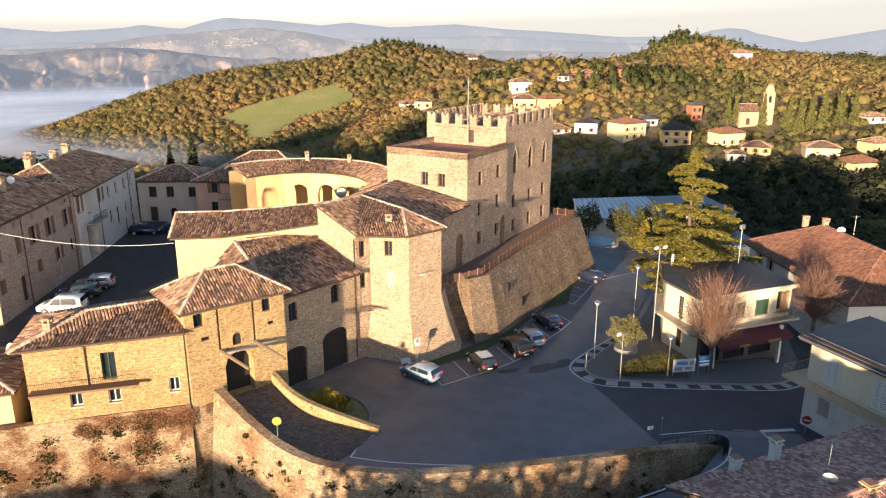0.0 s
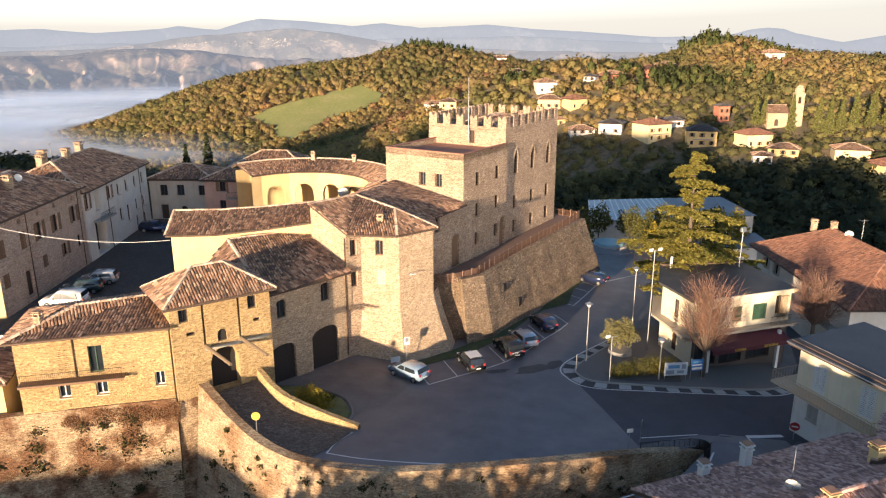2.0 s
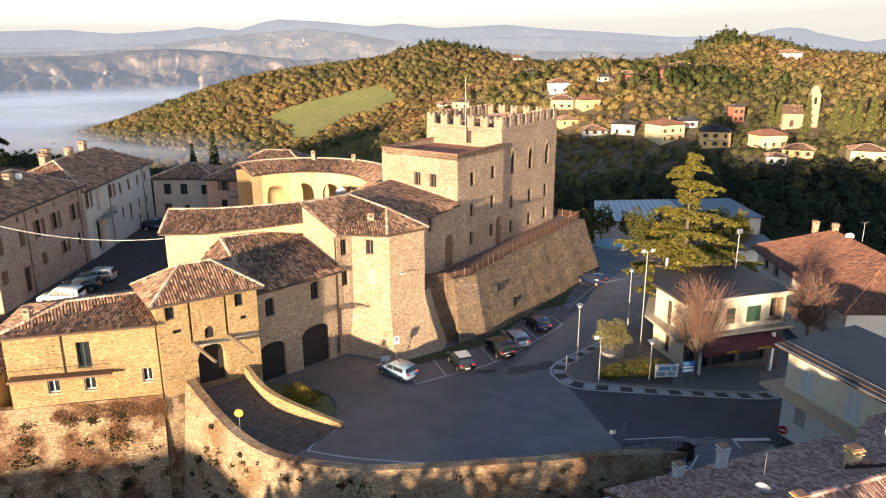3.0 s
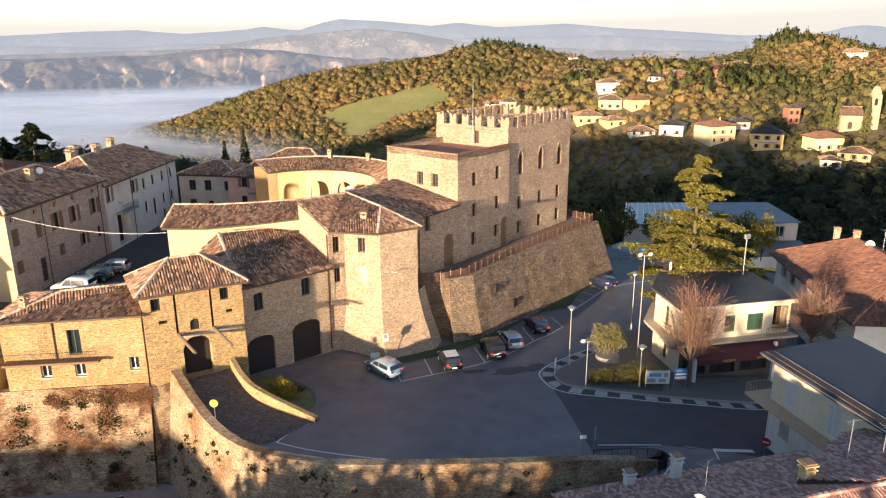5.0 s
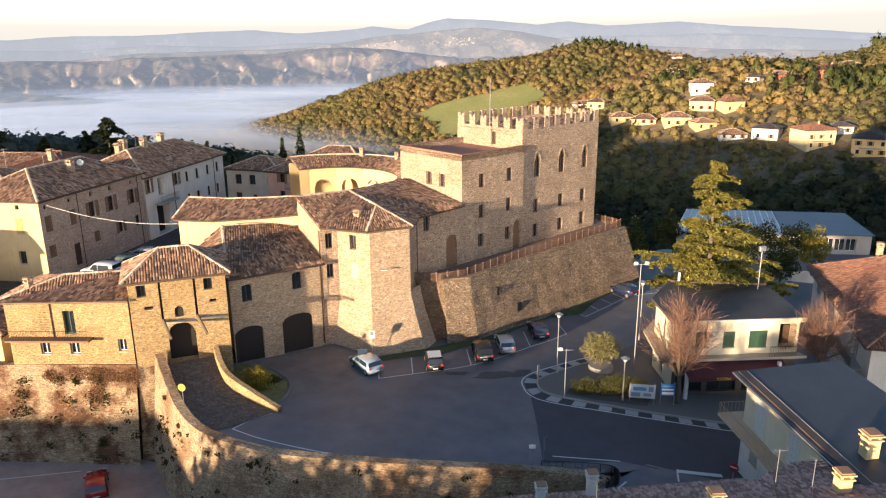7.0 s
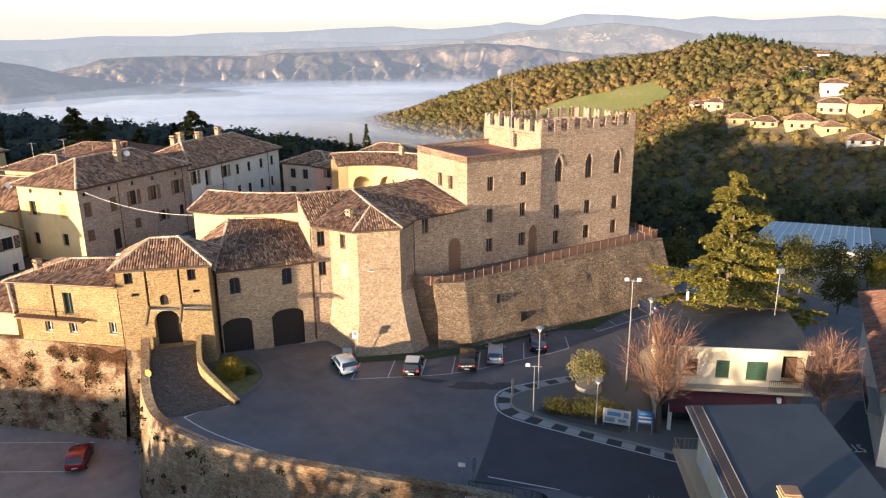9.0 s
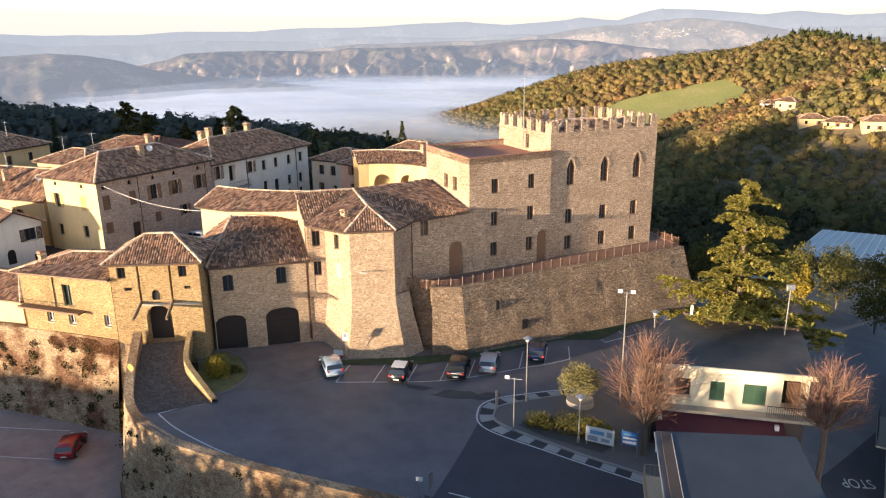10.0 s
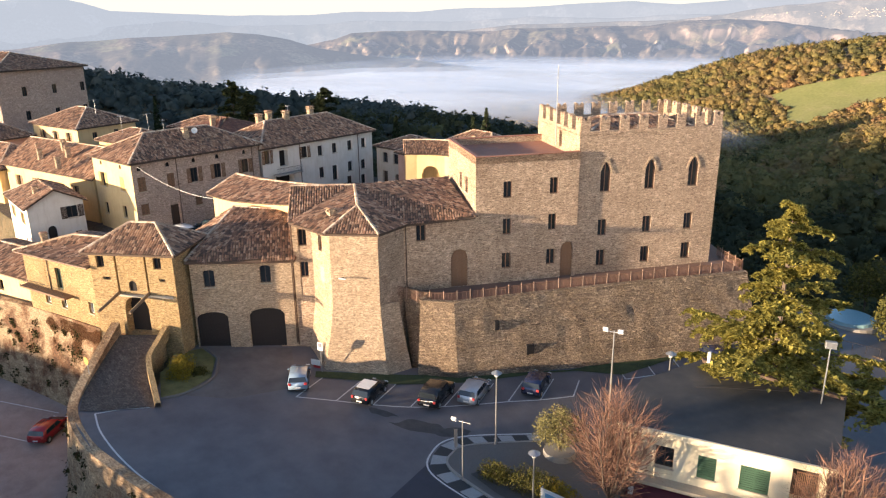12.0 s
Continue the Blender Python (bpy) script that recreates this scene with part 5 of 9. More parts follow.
    red = house("red_roofed_house", [(-64.0, 79.5), (-54.3, 81.0), (-56.0, 92.0), (-66.0, 90.5)], 1.0, 13.5, OCHRE, "house with a newer red tiled roof", {}, 1.7, 0.5, None, (True, True), REDTILE)
    chimney(red, (-58.5, 83.0, 14.4), 0.7, 1.2)
    house("slope_house", [(-86.0, 53.0), (-73.5, 56.0), (-75.2, 65.0), (-88.0, 62.0)], -2.0, 9.6, OCHRE, "ochre house on the town slope", {0: [W(u, 6.6, 0.9, 1.5, shutters=GREENWOOD) for u in (3, 7, 10.5)]}, 2.6)
    house("hillside_house", [(-101.0, 56.0), (-90.0, 59.0), (-92.0, 66.0), (-103.0, 63.0)], -2.0, 11.5, PINKWASH, "plastered house further down the slope", {0: [W(u, 8.6, 0.9, 1.5) for u in (3, 7.5)]}, 2.2)
    conv = thing("convent", (-118.0, 72.0, 2.0), "large plain brick convent on the ridge", "building")
    f = [(-128.0, 58.0), (-106.0, 65.0), (-111.0, 82.0), (-133.0, 75.0)]
    for i in range(4):
        wall(conv, f[i], f[(i + 1) % 4], 0.0, 21.5, [W(u, z, 1.0, 1.7, style="window") for u in (5, 11, 17) for z in (12.0, 16.5)] if i < 2 else [], GREYBRICK)
    planes, ridges = hip_planes(f, 21.5, 2.6, 0.7)
    roof(conv, planes, ridges)
    # low houses below the balcony house, on the town wall
    low = house("wall_house", [(-46.0, 44.2), (-32.0, 48.4), (-34.0, 55.0), (-48.0, 51.0)], 1.0, 5.4, CREAM, "low cream house with an old tiled roof on the town wall", {0: [W(9, 3.0, 0.9, 1.2)]}, 1.3)
    dish(low, (-31.8, 49.2, 8.3), -30, 0.45)


town_houses()


def build_exedra():
    """A half-round portico: arcade wall, inner back wall and a ring of tiled roof."""
    ex = thing("round_portico", (-18.5, 88.5, 4.0), "cream half-round portico with arches and a curved tiled roof", "portico")
    c = Vector((-18.5, 88.5))
    pt = lambda a, r: (c.x + r * math.cos(radians(a)), c.y + r * math.sin(radians(a)))
    angles = [142, *np.linspace(133, -31, 8)]
    for i in range(8):
        a, b = pt(angles[i], 9.6), pt(angles[i + 1], 9.6)
        L = math.dist(a, b)
        hole = [W(L / 2, 4.4, L * 0.66, 6.6, arch=1.3, style="open", deep=0.55)] if 0 < i < 7 else []
        wall(ex, a, b, 3.9, 12.75, hole, CREAM)
    for i in range(8):
        a, b = pt(angles[i + 1], 13.2), pt(angles[i], 13.2)
        wall(ex, a, b, -4.0, 13.0, [], CREAM)
    planes, ridges = [], []
    fine = np.linspace(143, -23, 25)
    for a0, a1 in zip(fine, fine[1:]):
        e0, e1, r0, r1, o0, o1 = pt(a0, 9.1), pt(a1, 9.1), pt(a0, 12.4), pt(a1, 12.4), pt(a0, 13.7), pt(a1, 13.7)
        planes.append([(*e0, 12.7), (*e1, 12.7), (*r1, 14.0), (*r0, 14.0)])
        planes.append([(*o1, 13.4), (*o0, 13.4), (*r0, 14.0), (*r1, 14.0)])
        ridges.append(((*r0, 14.0), (*r1, 14.0)))
    roof(ex, planes, ridges)
    prism("portico_floor", [pt(a, 9.0) for a in np.linspace(142, -31, 20)] + [pt(a, 13.1) for a in np.linspace(-31, 142, 20)], 3.9, 4.35, STONETRIM, ex)
    chimney(ex, (*pt(92, 12.0), 13.6), 0.5, 1.1)
    chimney(ex, (*pt(62, 12.0), 13.6), 0.5, 0.9)
    dish(ex, (-12.6, 88.6, 11.6), 200, 0.7)
    return ex


build_exedra()

# parapet that edges the old square above the town wall
strip_wall("square_parapet", spline([(-43.5, 55.0, 5.1), (-36, 56.6, 5.1), (-29.0, 57.6, 5.1)], 4), 3.4, 0.0, YELLOWBRICK, "low golden brick parapet edging the old square", 2, 0.4)

# ---- east side of the square ----
def build_bar():
    bar = thing("corner_bar", (30.0, 74.0, -2.0), "cream two-storey bar with flat roof, green shutters and maroon fascia", "building")
    f = [(26.0, 68.35), (37.1, 72.65), (34.6, 80.9), (25.6, 79.5), (24.15, 73.9)]
    green = dict(shutters=GREENWOOD, closed=True, sill=True)
    # ground-floor wall coloured dark to stand for the shade below the awning
    wall(bar, f[0], f[1], -4.0, 1.6, [W(1.7, -1.9, 2.6, 3.0, frame=IRON, sill=False), W(4.9, -2.0, 2.8, 3.1, frame=IRON, sill=False), W(8.4, -2.0, 3.0, 3.1, frame=IRON, sill=False)], plain("shopfront_painted_shade", (0.075, 0.06, 0.055), 0.6))
    wall(bar, f[0], f[1], 1.6, 5.2, [W(2.6, 2.6, 1.15, 1.55, frame=WOOD), W(5.2, 2.5, 1.1, 1.6, **green), W(8.0, 2.4, 1.7, 1.7, **green), W(10.75, 2.3, 1.5, 2.4, style="void", deep=0.9)], IVORY)
    for i, holes in ((1, []), (2, []), (3, [W(2.5, 2.4, 0.9, 1.9, shutters=GREENWOOD)]), (4, [W(2.6, 2.3, 1.0, 2.1, frame=WOOD, sill=False), W(2.6, -1.4, 1.1, 2.3, style="door")])):
        wall(bar, f[i], f[(i + 1) % 5], -4.0, 5.2, holes, IVORY)
    out = [(25.75, 67.85), (37.6, 72.35), (35.0, 81.4), (25.2, 79.9), (23.65, 73.9)]
    prism("roof_slab", out, 5.15, 5.4, speckled("bitumen_roof", [(0.3, (0.045, 0.043, 0.042)), (0.6, (0.075, 0.068, 0.06)), (0.8, (0.13, 0.11, 0.09))], 0.6, 20.0, 0.75), bar, "stained dark bitumen flat roof")
    prism("roof_fascia", [(25.7, 67.8), (37.65, 72.32), (37.6, 72.5), (25.75, 68.0)], 5.02, 5.42, IVORY, bar)
    prism("roof_kerb", [(25.2, 79.9), (35.0, 81.4), (34.9, 81.1), (25.5, 79.5)], 5.38, 5.62, DECK, bar)
    # first-floor slab that juts out as balcony and awning
    slab = [(24.9, 67.1), (37.9, 71.9), (37.2, 72.7), (26.0, 68.4), (24.2, 73.9), (25.6, 79.4), (24.7, 79.8), (23.1, 73.9)]
    prism("balcony_slab", slab, 1.55, 1.8, STONETRIM, bar, "pale concrete balcony slab")
    d = Vector((11.1, 4.3)).normalized()
    n = Vector((d.y, -d.x))
    a = Vector((26.6, 68.4)) + n * 1.35
    b = a + d * 9.6
    maroon = plain("maroon_fascia", (0.095, 0.014, 0.022), 0.7)
    bm = bmesh.new()
    # cloth awning that slopes out from the slab, with a lettered valance
    top_a, top_b = a - n * 1.0, b - n * 1.0
    a, b = a + n * 1.0, b + n * 1.0
    ring = [bm.verts.new((p.x, p.y, z)) for p, z in ((top_a, 1.5), (top_b, 1.5), (b, 0.75), (a, 0.75), (a, 0.38), (b, 0.38))]
    bm.faces.new(ring[:4])
    bm.faces.new((ring[3], ring[2], ring[5], ring[4]))
    low = [bm.verts.new(v.co + Vector((-n.x * 0.03, -n.y * 0.03, -0.04))) for v in ring]
    bm.faces.new(low[:4][::-1])
    bm.faces.new((low[4], low[5], low[2], low[3]))
    fascia = part("awning", bm, maroon, bar, "maroon cloth awning with small yellow lettering")
    gold = plain("yellow_lettering", (0.75, 0.5, 0.06), 0.5)
    for word, u in (("PIZZERIA", 2.6), ("GELATERIA", 6.2)):
        cu = bpy.data.curves.new("lettering", "FONT")
        cu.body, cu.size, cu.extrude = word, 0.34, 0.01
        tmp = bpy.data.objects.new("lettering", cu)
        scene.collection.objects.link(tmp)
        me = bpy.data.meshes.new_from_object(tmp)
        bpy.data.objects.remove(tmp)
        p = a + d * u + n * 0.02
        me.transform(Matrix.Translation((p.x, p.y, 0.46)) @ Matrix.Rotation(math.atan2(d.y, d.x), 4, "Z") @ Matrix.Rotation(radians(90), 4, "X"))
        finish("lettering", me, gold, fascia, "yellow lettering")
    for s in (0.3, 9.0):
        p = a + d * s - n * 1.1
        box("canopy_post", pose(p.x, p.y, -2.7, 0, 0, 21), 0.3, 0.3, 4.2, WHITEPAINT, bar)
    rail = rod("balcony_railing", (*(Vector((36.9, 72.0)) - d * 2.6 + n * 0.25)[:], 2.75), (*(Vector((36.9, 72.0)) + n * 0.25)[:], 2.75), 0.03, IRON, bar, sides=5)
    for s in np.arange(0, 2.6, 0.16):
        p = Vector((36.9, 72.0)) - d * (2.6 - s) + n * 0.25
        rod("baluster", (p.x, p.y, 1.8), (p.x, p.y, 2.75), 0.015, IRON, rail, sides=4)
    p = Vector((37.0, 72.5)) - d * 0.9 + n * 0.05
    trellis = rod("trellis", (*(p - d * 0.65)[:], 4.6), (*(p + d * 0.65)[:], 4.6), 0.035, BROWNWOOD, bar, label="wooden trellis screen on the balcony", sides=4)
    for k in range(-6, 7):
        rod("trellis_slat", (*(p + d * (k * 0.1))[:], 2.2), (*(p + d * (k * 0.1))[:], 4.6), 0.02, BROWNWOOD, trellis, sides=4)
    # floodlight mast and cables on the roof
    rod("mast", (34.0, 79.6, 5.4), (34.0, 79.6, 9.6), 0.05, STEEL, bar)
    box("floodlight", pose(34.0, 79.6, 9.5, 0, 0, 30), 0.7, 0.3, 0.5, STEEL, bar, "floodlight head", 0.03)
    rod("cable", (34.0, 79.6, 6.4), (29.0, 78.6, 5.9), 0.02, IRON, bar, sides=4)
    rod("cable", (34.0, 79.6, 6.2), (27.0, 75.5, 5.5), 0.02, IRON, bar, sides=4)
    box("roof_vent", pose(26.2, 79.0, 5.4), 0.22, 0.22, 1.3, WHITEPAINT, bar)
    return bar


build_bar()


def build_grey_house():
    g = thing("grey_roofed_house", (36.0, 52.0, -2.6), "plastered house with grey sheet roof and long corner balcony", "house")
    P0, s, c = Vector((30.1, 56.7)), Vector((0.381, -0.925)), Vector((0.925, 0.381))
    q = lambda a, b: (P0 + s * a + c * b)[:]
    a, b = q(14.5, 0.75), q(0.75, 0.75)
    wall(g, b, a, 2.2, 6.1, [W(2.2, 2.75, 1.3, 2.3, style="window", frame=WHITEPAINT, sill=False, shutters=WHITEPAINT, closed=True), W(6.6, 2.75, 1.3, 2.5, shutters=WHITEPAINT, closed=True, sill=False), W(10.0, 3.6, 0.8, 1.1, frame=WOOD), W(12.0, 2.75, 1.3, 2.5, shutters=WHITEPAINT, closed=True, sill=False)], PALECREAM)
    wall(g, b, a, -4.0, 2.2, [W(2.0, 0.0, 1.1, 1.4, shutters=GREYWASH, closed=True), W(4.6, -2.5, 0.9, 1.7, style="window", frame=GREENWOOD), W(8.0, -0.2, 1.1, 1.4, shutters=WHITEPAINT, closed=True)], plaster("pale_grey_render", (0.70, 0.66, 0.60)))
    wall(g, q(0.75, 7.8), b, -4.0, 6.1, [W(3.5, 2.75, 1.2, 2.2, shutters=WHITEPAINT, closed=True)], PALECREAM)
    wall(g, a, q(14.5, 7.8), -4.0, 6.1, [], CREAM)
    wall(g, q(14.5, 7.8), q(0.75, 7.8), -4.0, 6.1, [], CREAM)
    slate = speckled("grey_roof_sheet", [(0.3, (0.022, 0.023, 0.029)), (0.7, (0.040, 0.042, 0.052))], 0.4, 30.0, 0.55)
    prism("roof_sheet", [q(0, 0), q(15, 0), q(15, 8.3), q(0, 8.3)], [6.1, 6.1, 6.5, 6.5], [6.27, 6.27, 6.75, 6.75], slate, g, "dark grey sheet roof")
    prism("roof_flashing", [q(0.2, 0.25), q(15, 0.25), q(15, 0.85), q(0.2, 0.85)], 6.2, 6.38, plain("brown_flashing", (0.085, 0.058, 0.045), 0.8), g, "brown flashing along the roof edge")
    rod("flashing_edge", (*q(0.3, 0.9), 6.36), (*q(15, 0.9), 6.36), 0.035, KERBSTONE, g, sides=5)
    rod("gutter", (*q(0, -0.08), 6.15), (*q(15, -0.08), 6.15), 0.05, STEEL, g)
    prism("eaves_board", [q(0.02, 0.05), q(14.9, 0.05), q(14.9, 0.7), q(0.02, 0.7)], 5.9, 6.08, DECK, g)
    slab = prism("balcony_slab", [q(-0.7, -0.55), q(9.0, -0.55), q(9.0, 0.75), q(0.75, 0.75), q(0.75, 5.0), q(-0.7, 5.0)], 2.25, 2.45, plain("tan_balcony_slab", (0.60, 0.44, 0.29), 0.85), g)
    bm = bmesh.new()
    line = [q(-0.65, 5.0), q(-0.65, -0.5), q(8.95, -0.5), q(8.95, 0.7)]
    for u, v in zip(line, line[1:]):
        L = math.dist(u, v)
        for k in np.arange(0, L, 0.3):
            x, y = u[0] + (v[0] - u[0]) * k / L, u[1] + (v[1] - u[1]) * k / L
            rod_into(bm, (x, y, 2.45), (x, y, 3.35), 0.014, sides=4)
        rod_into(bm, (*u, 3.35), (*v, 3.35), 0.025, sides=5)
    part("balcony_railing", bm, plain("tan_iron", (0.50, 0.34, 0.22), 0.7), slab, "tan iron bar railing")
    chimney(g, (*q(12.0, 2.4), 6.3), 0.8, 1.3, CREAM, 22)
    return g


build_grey_house()


def build_front_roofs():
    """Roofs of the houses at the foot of the view: two old tiled roofs with chimneys and aerials."""
    AGED = islands("aged_red_tiles", [(0.0, (0.18, 0.10, 0.082)), (0.5, (0.38, 0.20, 0.150)), (1.0, (0.58, 0.38, 0.30))], 0.92, 0.3, (0.25, 0.15, 0.12))
    h = thing("tiled_corner_house", (22.0, 38.0, -5.0), "old house with a wide weathered tiled roof, chimneys and aerials", "house")
    a, b = (13.7, 38.6, 3.85), (30.2, 45.9, 3.85)
    up = Vector((0.405, -0.914))
    r = lambda p, k, z: (p[0] + up.x * k, p[1] + up.y * k, z)
    roof(h, [[a, b, r(b, 8, 7), r(a, 8, 7)], [r(b, 8, 7), r(b, 16, 3.85), r(a, 16, 3.85), r(a, 8, 7)]], [(r(a, 8, 7), r(b, 8, 7))], AGED, 0.2, 0.19, 0.36)
    ins = lambda p, k: (p[0] + up.x * k, p[1] + up.y * k)
    A, B = (14.4, 38.5), (29.7, 45.2)
    for p, q in (((ins(B, 0.6)), (ins(A, 0.6))), (ins(A, 0.6), ins(A, 15.3)), (ins(A, 15.3), ins(B, 15.3)), (ins(B, 15.3), ins(B, 0.6))):
        wall(h, p, q, -7.0, 3.75, [], OCHRE)
    WHITEST = plaster("chimney_render", (0.62, 0.60, 0.56))
    chimney(h, (18.4, 39.95, 3.9), 0.55, 0.85, WHITEST, 20)
    chimney(h, (21.25, 40.85, 3.9), 0.55, 1.65, WHITEST, 20)
    chimney(h, (23.0, 33.9, 6.0), 0.6, 1.0, OCHRE, 20)
    antenna(h, (21.9, 36.0, 5.9), 2.8, 0.9, 6)
    dish(h, (21.5, 35.0, 6.8), 150, 0.42)
    k = thing("higher_tiled_house", (33.0, 39.5, -5.0), "higher house with worn tiled roof beside the lane", "house")
    roof(k, [[(27.3, 38.2, 6.5), (33.0, 46.9, 4.9), (36.5, 48.4, 4.9), (39.65, 41.3, 7.2), (31.05, 37.57, 7.2)]], [], AGED, 0.2, 0.19, 0.36)
    for p, q in (((28.2, 38.0), (33.1, 46.3)), ((33.1, 46.3), (36.2, 47.6)), ((36.2, 47.6), (39.9, 39.9)), ((39.9, 39.9), (31.8, 36.4)), ((31.8, 36.4), (28.2, 38.0))):
        wall(k, q, p, -7.0, 4.7, [], GREYWASH)
    chimney(k, (27.9, 38.6, 5.6), 0.65, 1.5, OCHRE, 20)
    chimney(k, (34.6, 42.0, 6.2), 0.7, 1.2, OCHRE, 20)
    antenna(k, (31.2, 41.6, 6.2), 2.6, 0.4, 6)
    antenna(k, (33.0, 41.4, 6.4), 2.2, 2.0, 4)


build_front_roofs()


def build_red_house():
    r = house("red_tiled_house", [(57.5, 73.0), (55.5, 98.0), (42.2, 95.6), (43.2, 72.2)], -5.0, 3.7, WHITEWASH, "white house with a broad red tiled roof",
        {2: [W(3.0, 1.3, 1.0, 1.6, shutters=GREYWASH), W(6.0, 1.3, 1.0, 1.6, shutters=GREYWASH), W(13.0, 1.2, 1.0, 1.6), W(19.0, 0.4, 1.2, 2.2, frame=WHITEPAINT)], 3: [W(5, 0.6, 1.2, 2.0, frame=WHITEPAINT), W(10, 0.6, 1.2, 2.0, frame=WHITEPAINT)]}, 3.4, 0.8, 7.0, (True, True), REDTILE)
    chimney(r, (48.0, 93.0, 6.2), 0.6, 1.2)
    chimney(r, (49.3, 90.5, 6.5), 0.6, 1.2)
    antenna(r, (50.5, 86.0, 6.9), 2.6, 0.4)
    dish(r, (49.5, 87.0, 7.3), 160, 0.5)
    prism("balcony_slab", [(43.3, 73.8), (42.0, 73.8), (41.8, 79.0), (43.1, 79.0)], 0.1, 0.25, KERBSTONE, r)
    bm = bmesh.new()
    for k in np.arange(73.8, 79.0, 0.14):
        rod_into(bm, (42.05 - 0.04 * (k - 73.8), k, 0.25), (42.05 - 0.04 * (k - 73.8), k, 1.2), 0.014, sides=4)
    rod_into(bm, (42.05, 73.8, 1.2), (41.85, 79.0, 1.2), 0.025, sides=5)
    part("balcony_railing", bm, IRON, r)


build_red_house()


def build_hall():
    """Low hall with a ribbed translucent roof beyond the car park, and its annexe."""
    h = thing("sports_hall", (43.0, 148.0, -12.0), "low hall with a pale blue ribbed translucent roof", "building")
    C = [Vector((26.4, 138.0)), Vector((60.5, 144.0)), Vector((58.6, 160.5)), Vector((28.6, 156.0))]
    at = lambda u, v: (C[0].lerp(C[1], u).lerp(C[3].lerp(C[2], u), v))[:]
    poly = speckled("blue_translucent_sheet", [(0.3, (0.12, 0.155, 0.21)), (0.7, (0.19, 0.235, 0.30))], 0.3, 8.0, 0.35)
    darker = speckled("bluish_roof_sheet", [(0.3, (0.07, 0.085, 0.11)), (0.7, (0.10, 0.115, 0.14))], 0.3, 8.0, 0.5)
    f = [at(0.01, 0.03), at(0.99, 0.03), at(0.99, 0.97), at(0.01, 0.97)]
    for i in range(4):
        wall(h, f[i], f[(i + 1) % 4], -16.0, -4.1, [W(19.0 + k * 1.9, -7.0, 1.7, 2.2, frame=WHITEPAINT, sill=False) for k in range(7)] if i == 0 else [], GREYWASH)
    for u0, u1, m in ((0.0, 0.55, poly), (0.553, 1.0, darker)):
        prism("roof_sheet", [at(u0, 0), at(u1, 0), at(u1, 1), at(u0, 1)], [-4.1, -4.1, -3.9, -3.9], [-3.95, -3.95, -3.7, -3.7], m, h)
    for k in range(15):
        u = 0.005 + 0.54 * k / 14
        rod("roof_rib", (*at(u, 0.01), -3.92), (*at(u, 0.99), -3.66), 0.10, STEEL, h, sides=4)
    prism("annexe_roof", [at(0.55, -0.5), at(1.0, -0.5), at(1.0, -0.01), at(0.55, -0.01)], [-8.2, -8.2, -7.7, -7.7], [-8.0, -8.0, -7.5, -7.5], darker, h)
    g = [at(0.56, -0.48), at(0.99, -0.48), at(0.99, -0.02), at(0.56, -0.02)]
    for i in range(4):
        wall(h, g[i], g[(i + 1) % 4], -16.0, -8.1, [], WHITEWASH)
    return h


build_hall()

# round covered basin on the little terrace past the bastion
basin = thing("round_basin", (25.6, 113.3, -2.6), "round raised basin with pale blue cover", "basin")
bm = bmesh.new()
bmesh.ops.create_cone(bm, cap_ends=True, segments=28, radius1=3.0, radius2=2.9, depth=0.5, matrix=Matrix.Translation((25.6, 113.3, -1.75)))
part("basin_wall", bm, KERBSTONE, basin)
bm = bmesh.new()
bmesh.ops.create_cone(bm, cap_ends=True, segments=28, radius1=2.4, radius2=2.3, depth=0.35, matrix=Matrix.Translation((25.6, 113.3, -1.35)))
part("basin_cover", bm, plain("pale_blue_cover", (0.25, 0.42, 0.46), 0.4), basin, "pale blue cover sheet")
tagged(drape("basin_terrace", [(19.5, 105.0), (31.0, 106.5), (32.5, 117.0), (18.0, 116.5)], 0.0, plain("terrace_paving", (0.24, 0.22, 0.20), 0.9), None, "paved terrace round the basin", 2.0, "structure", lambda x, y: -2.1), category="terrace")
bm = bmesh.new()
prism_into(bm, [(19.5, 105.0), (31.0, 106.5), (30.9, 106.9), (19.4, 105.4)], -4.0, -2.0)
tagged(part("terrace_wall", bm, BASTION, None, "low dark wall under the basin terrace", "structure"), category="wall")
rail = thing("terrace_rail", (25.0, 105.8, -2.0), "thin iron railing on the basin terrace", "railing")
for k in range(10):
    x = 19.8 + k * 1.2
    rod("post", (x, 105.1 + (x - 19.5) * 0.13, -2.05), (x, 105.1 + (x - 19.5) * 0.13, -1.0), 0.03, IRON, rail, sides=5)
rod("rail", (19.8, 105.15, -1.05), (30.6, 106.55, -1.05), 0.025, IRON, rail, sides=5)

# ---- distance: far hills, mist, mountains ----
def lattice(x, y, seed):
    """Smooth random field between 0 and 1, one value a unit cell."""
    xi, yi = np.floor(x).astype(np.int64), np.floor(y).astype(np.int64)
    fx, fy = x - xi, y - yi
    fx, fy = fx * fx * (3 - 2 * fx), fy * fy * (3 - 2 * fy)

    def value(i, j):
        n = (i * 374761393 + j * 668265263 + seed * 2246822519) & 0xFFFFFFFF
        n = ((n ^ (n >> 13)) * 1274126177) & 0xFFFFFFFF
        return ((n ^ (n >> 16)) & 0xFFFF) / 65535.0

    return (value(xi, yi) * (1 - fx) + value(xi + 1, yi) * fx) * (1 - fy) + (value(xi, yi + 1) * (1 - fx) + value(xi + 1, yi + 1) * fx) * fy


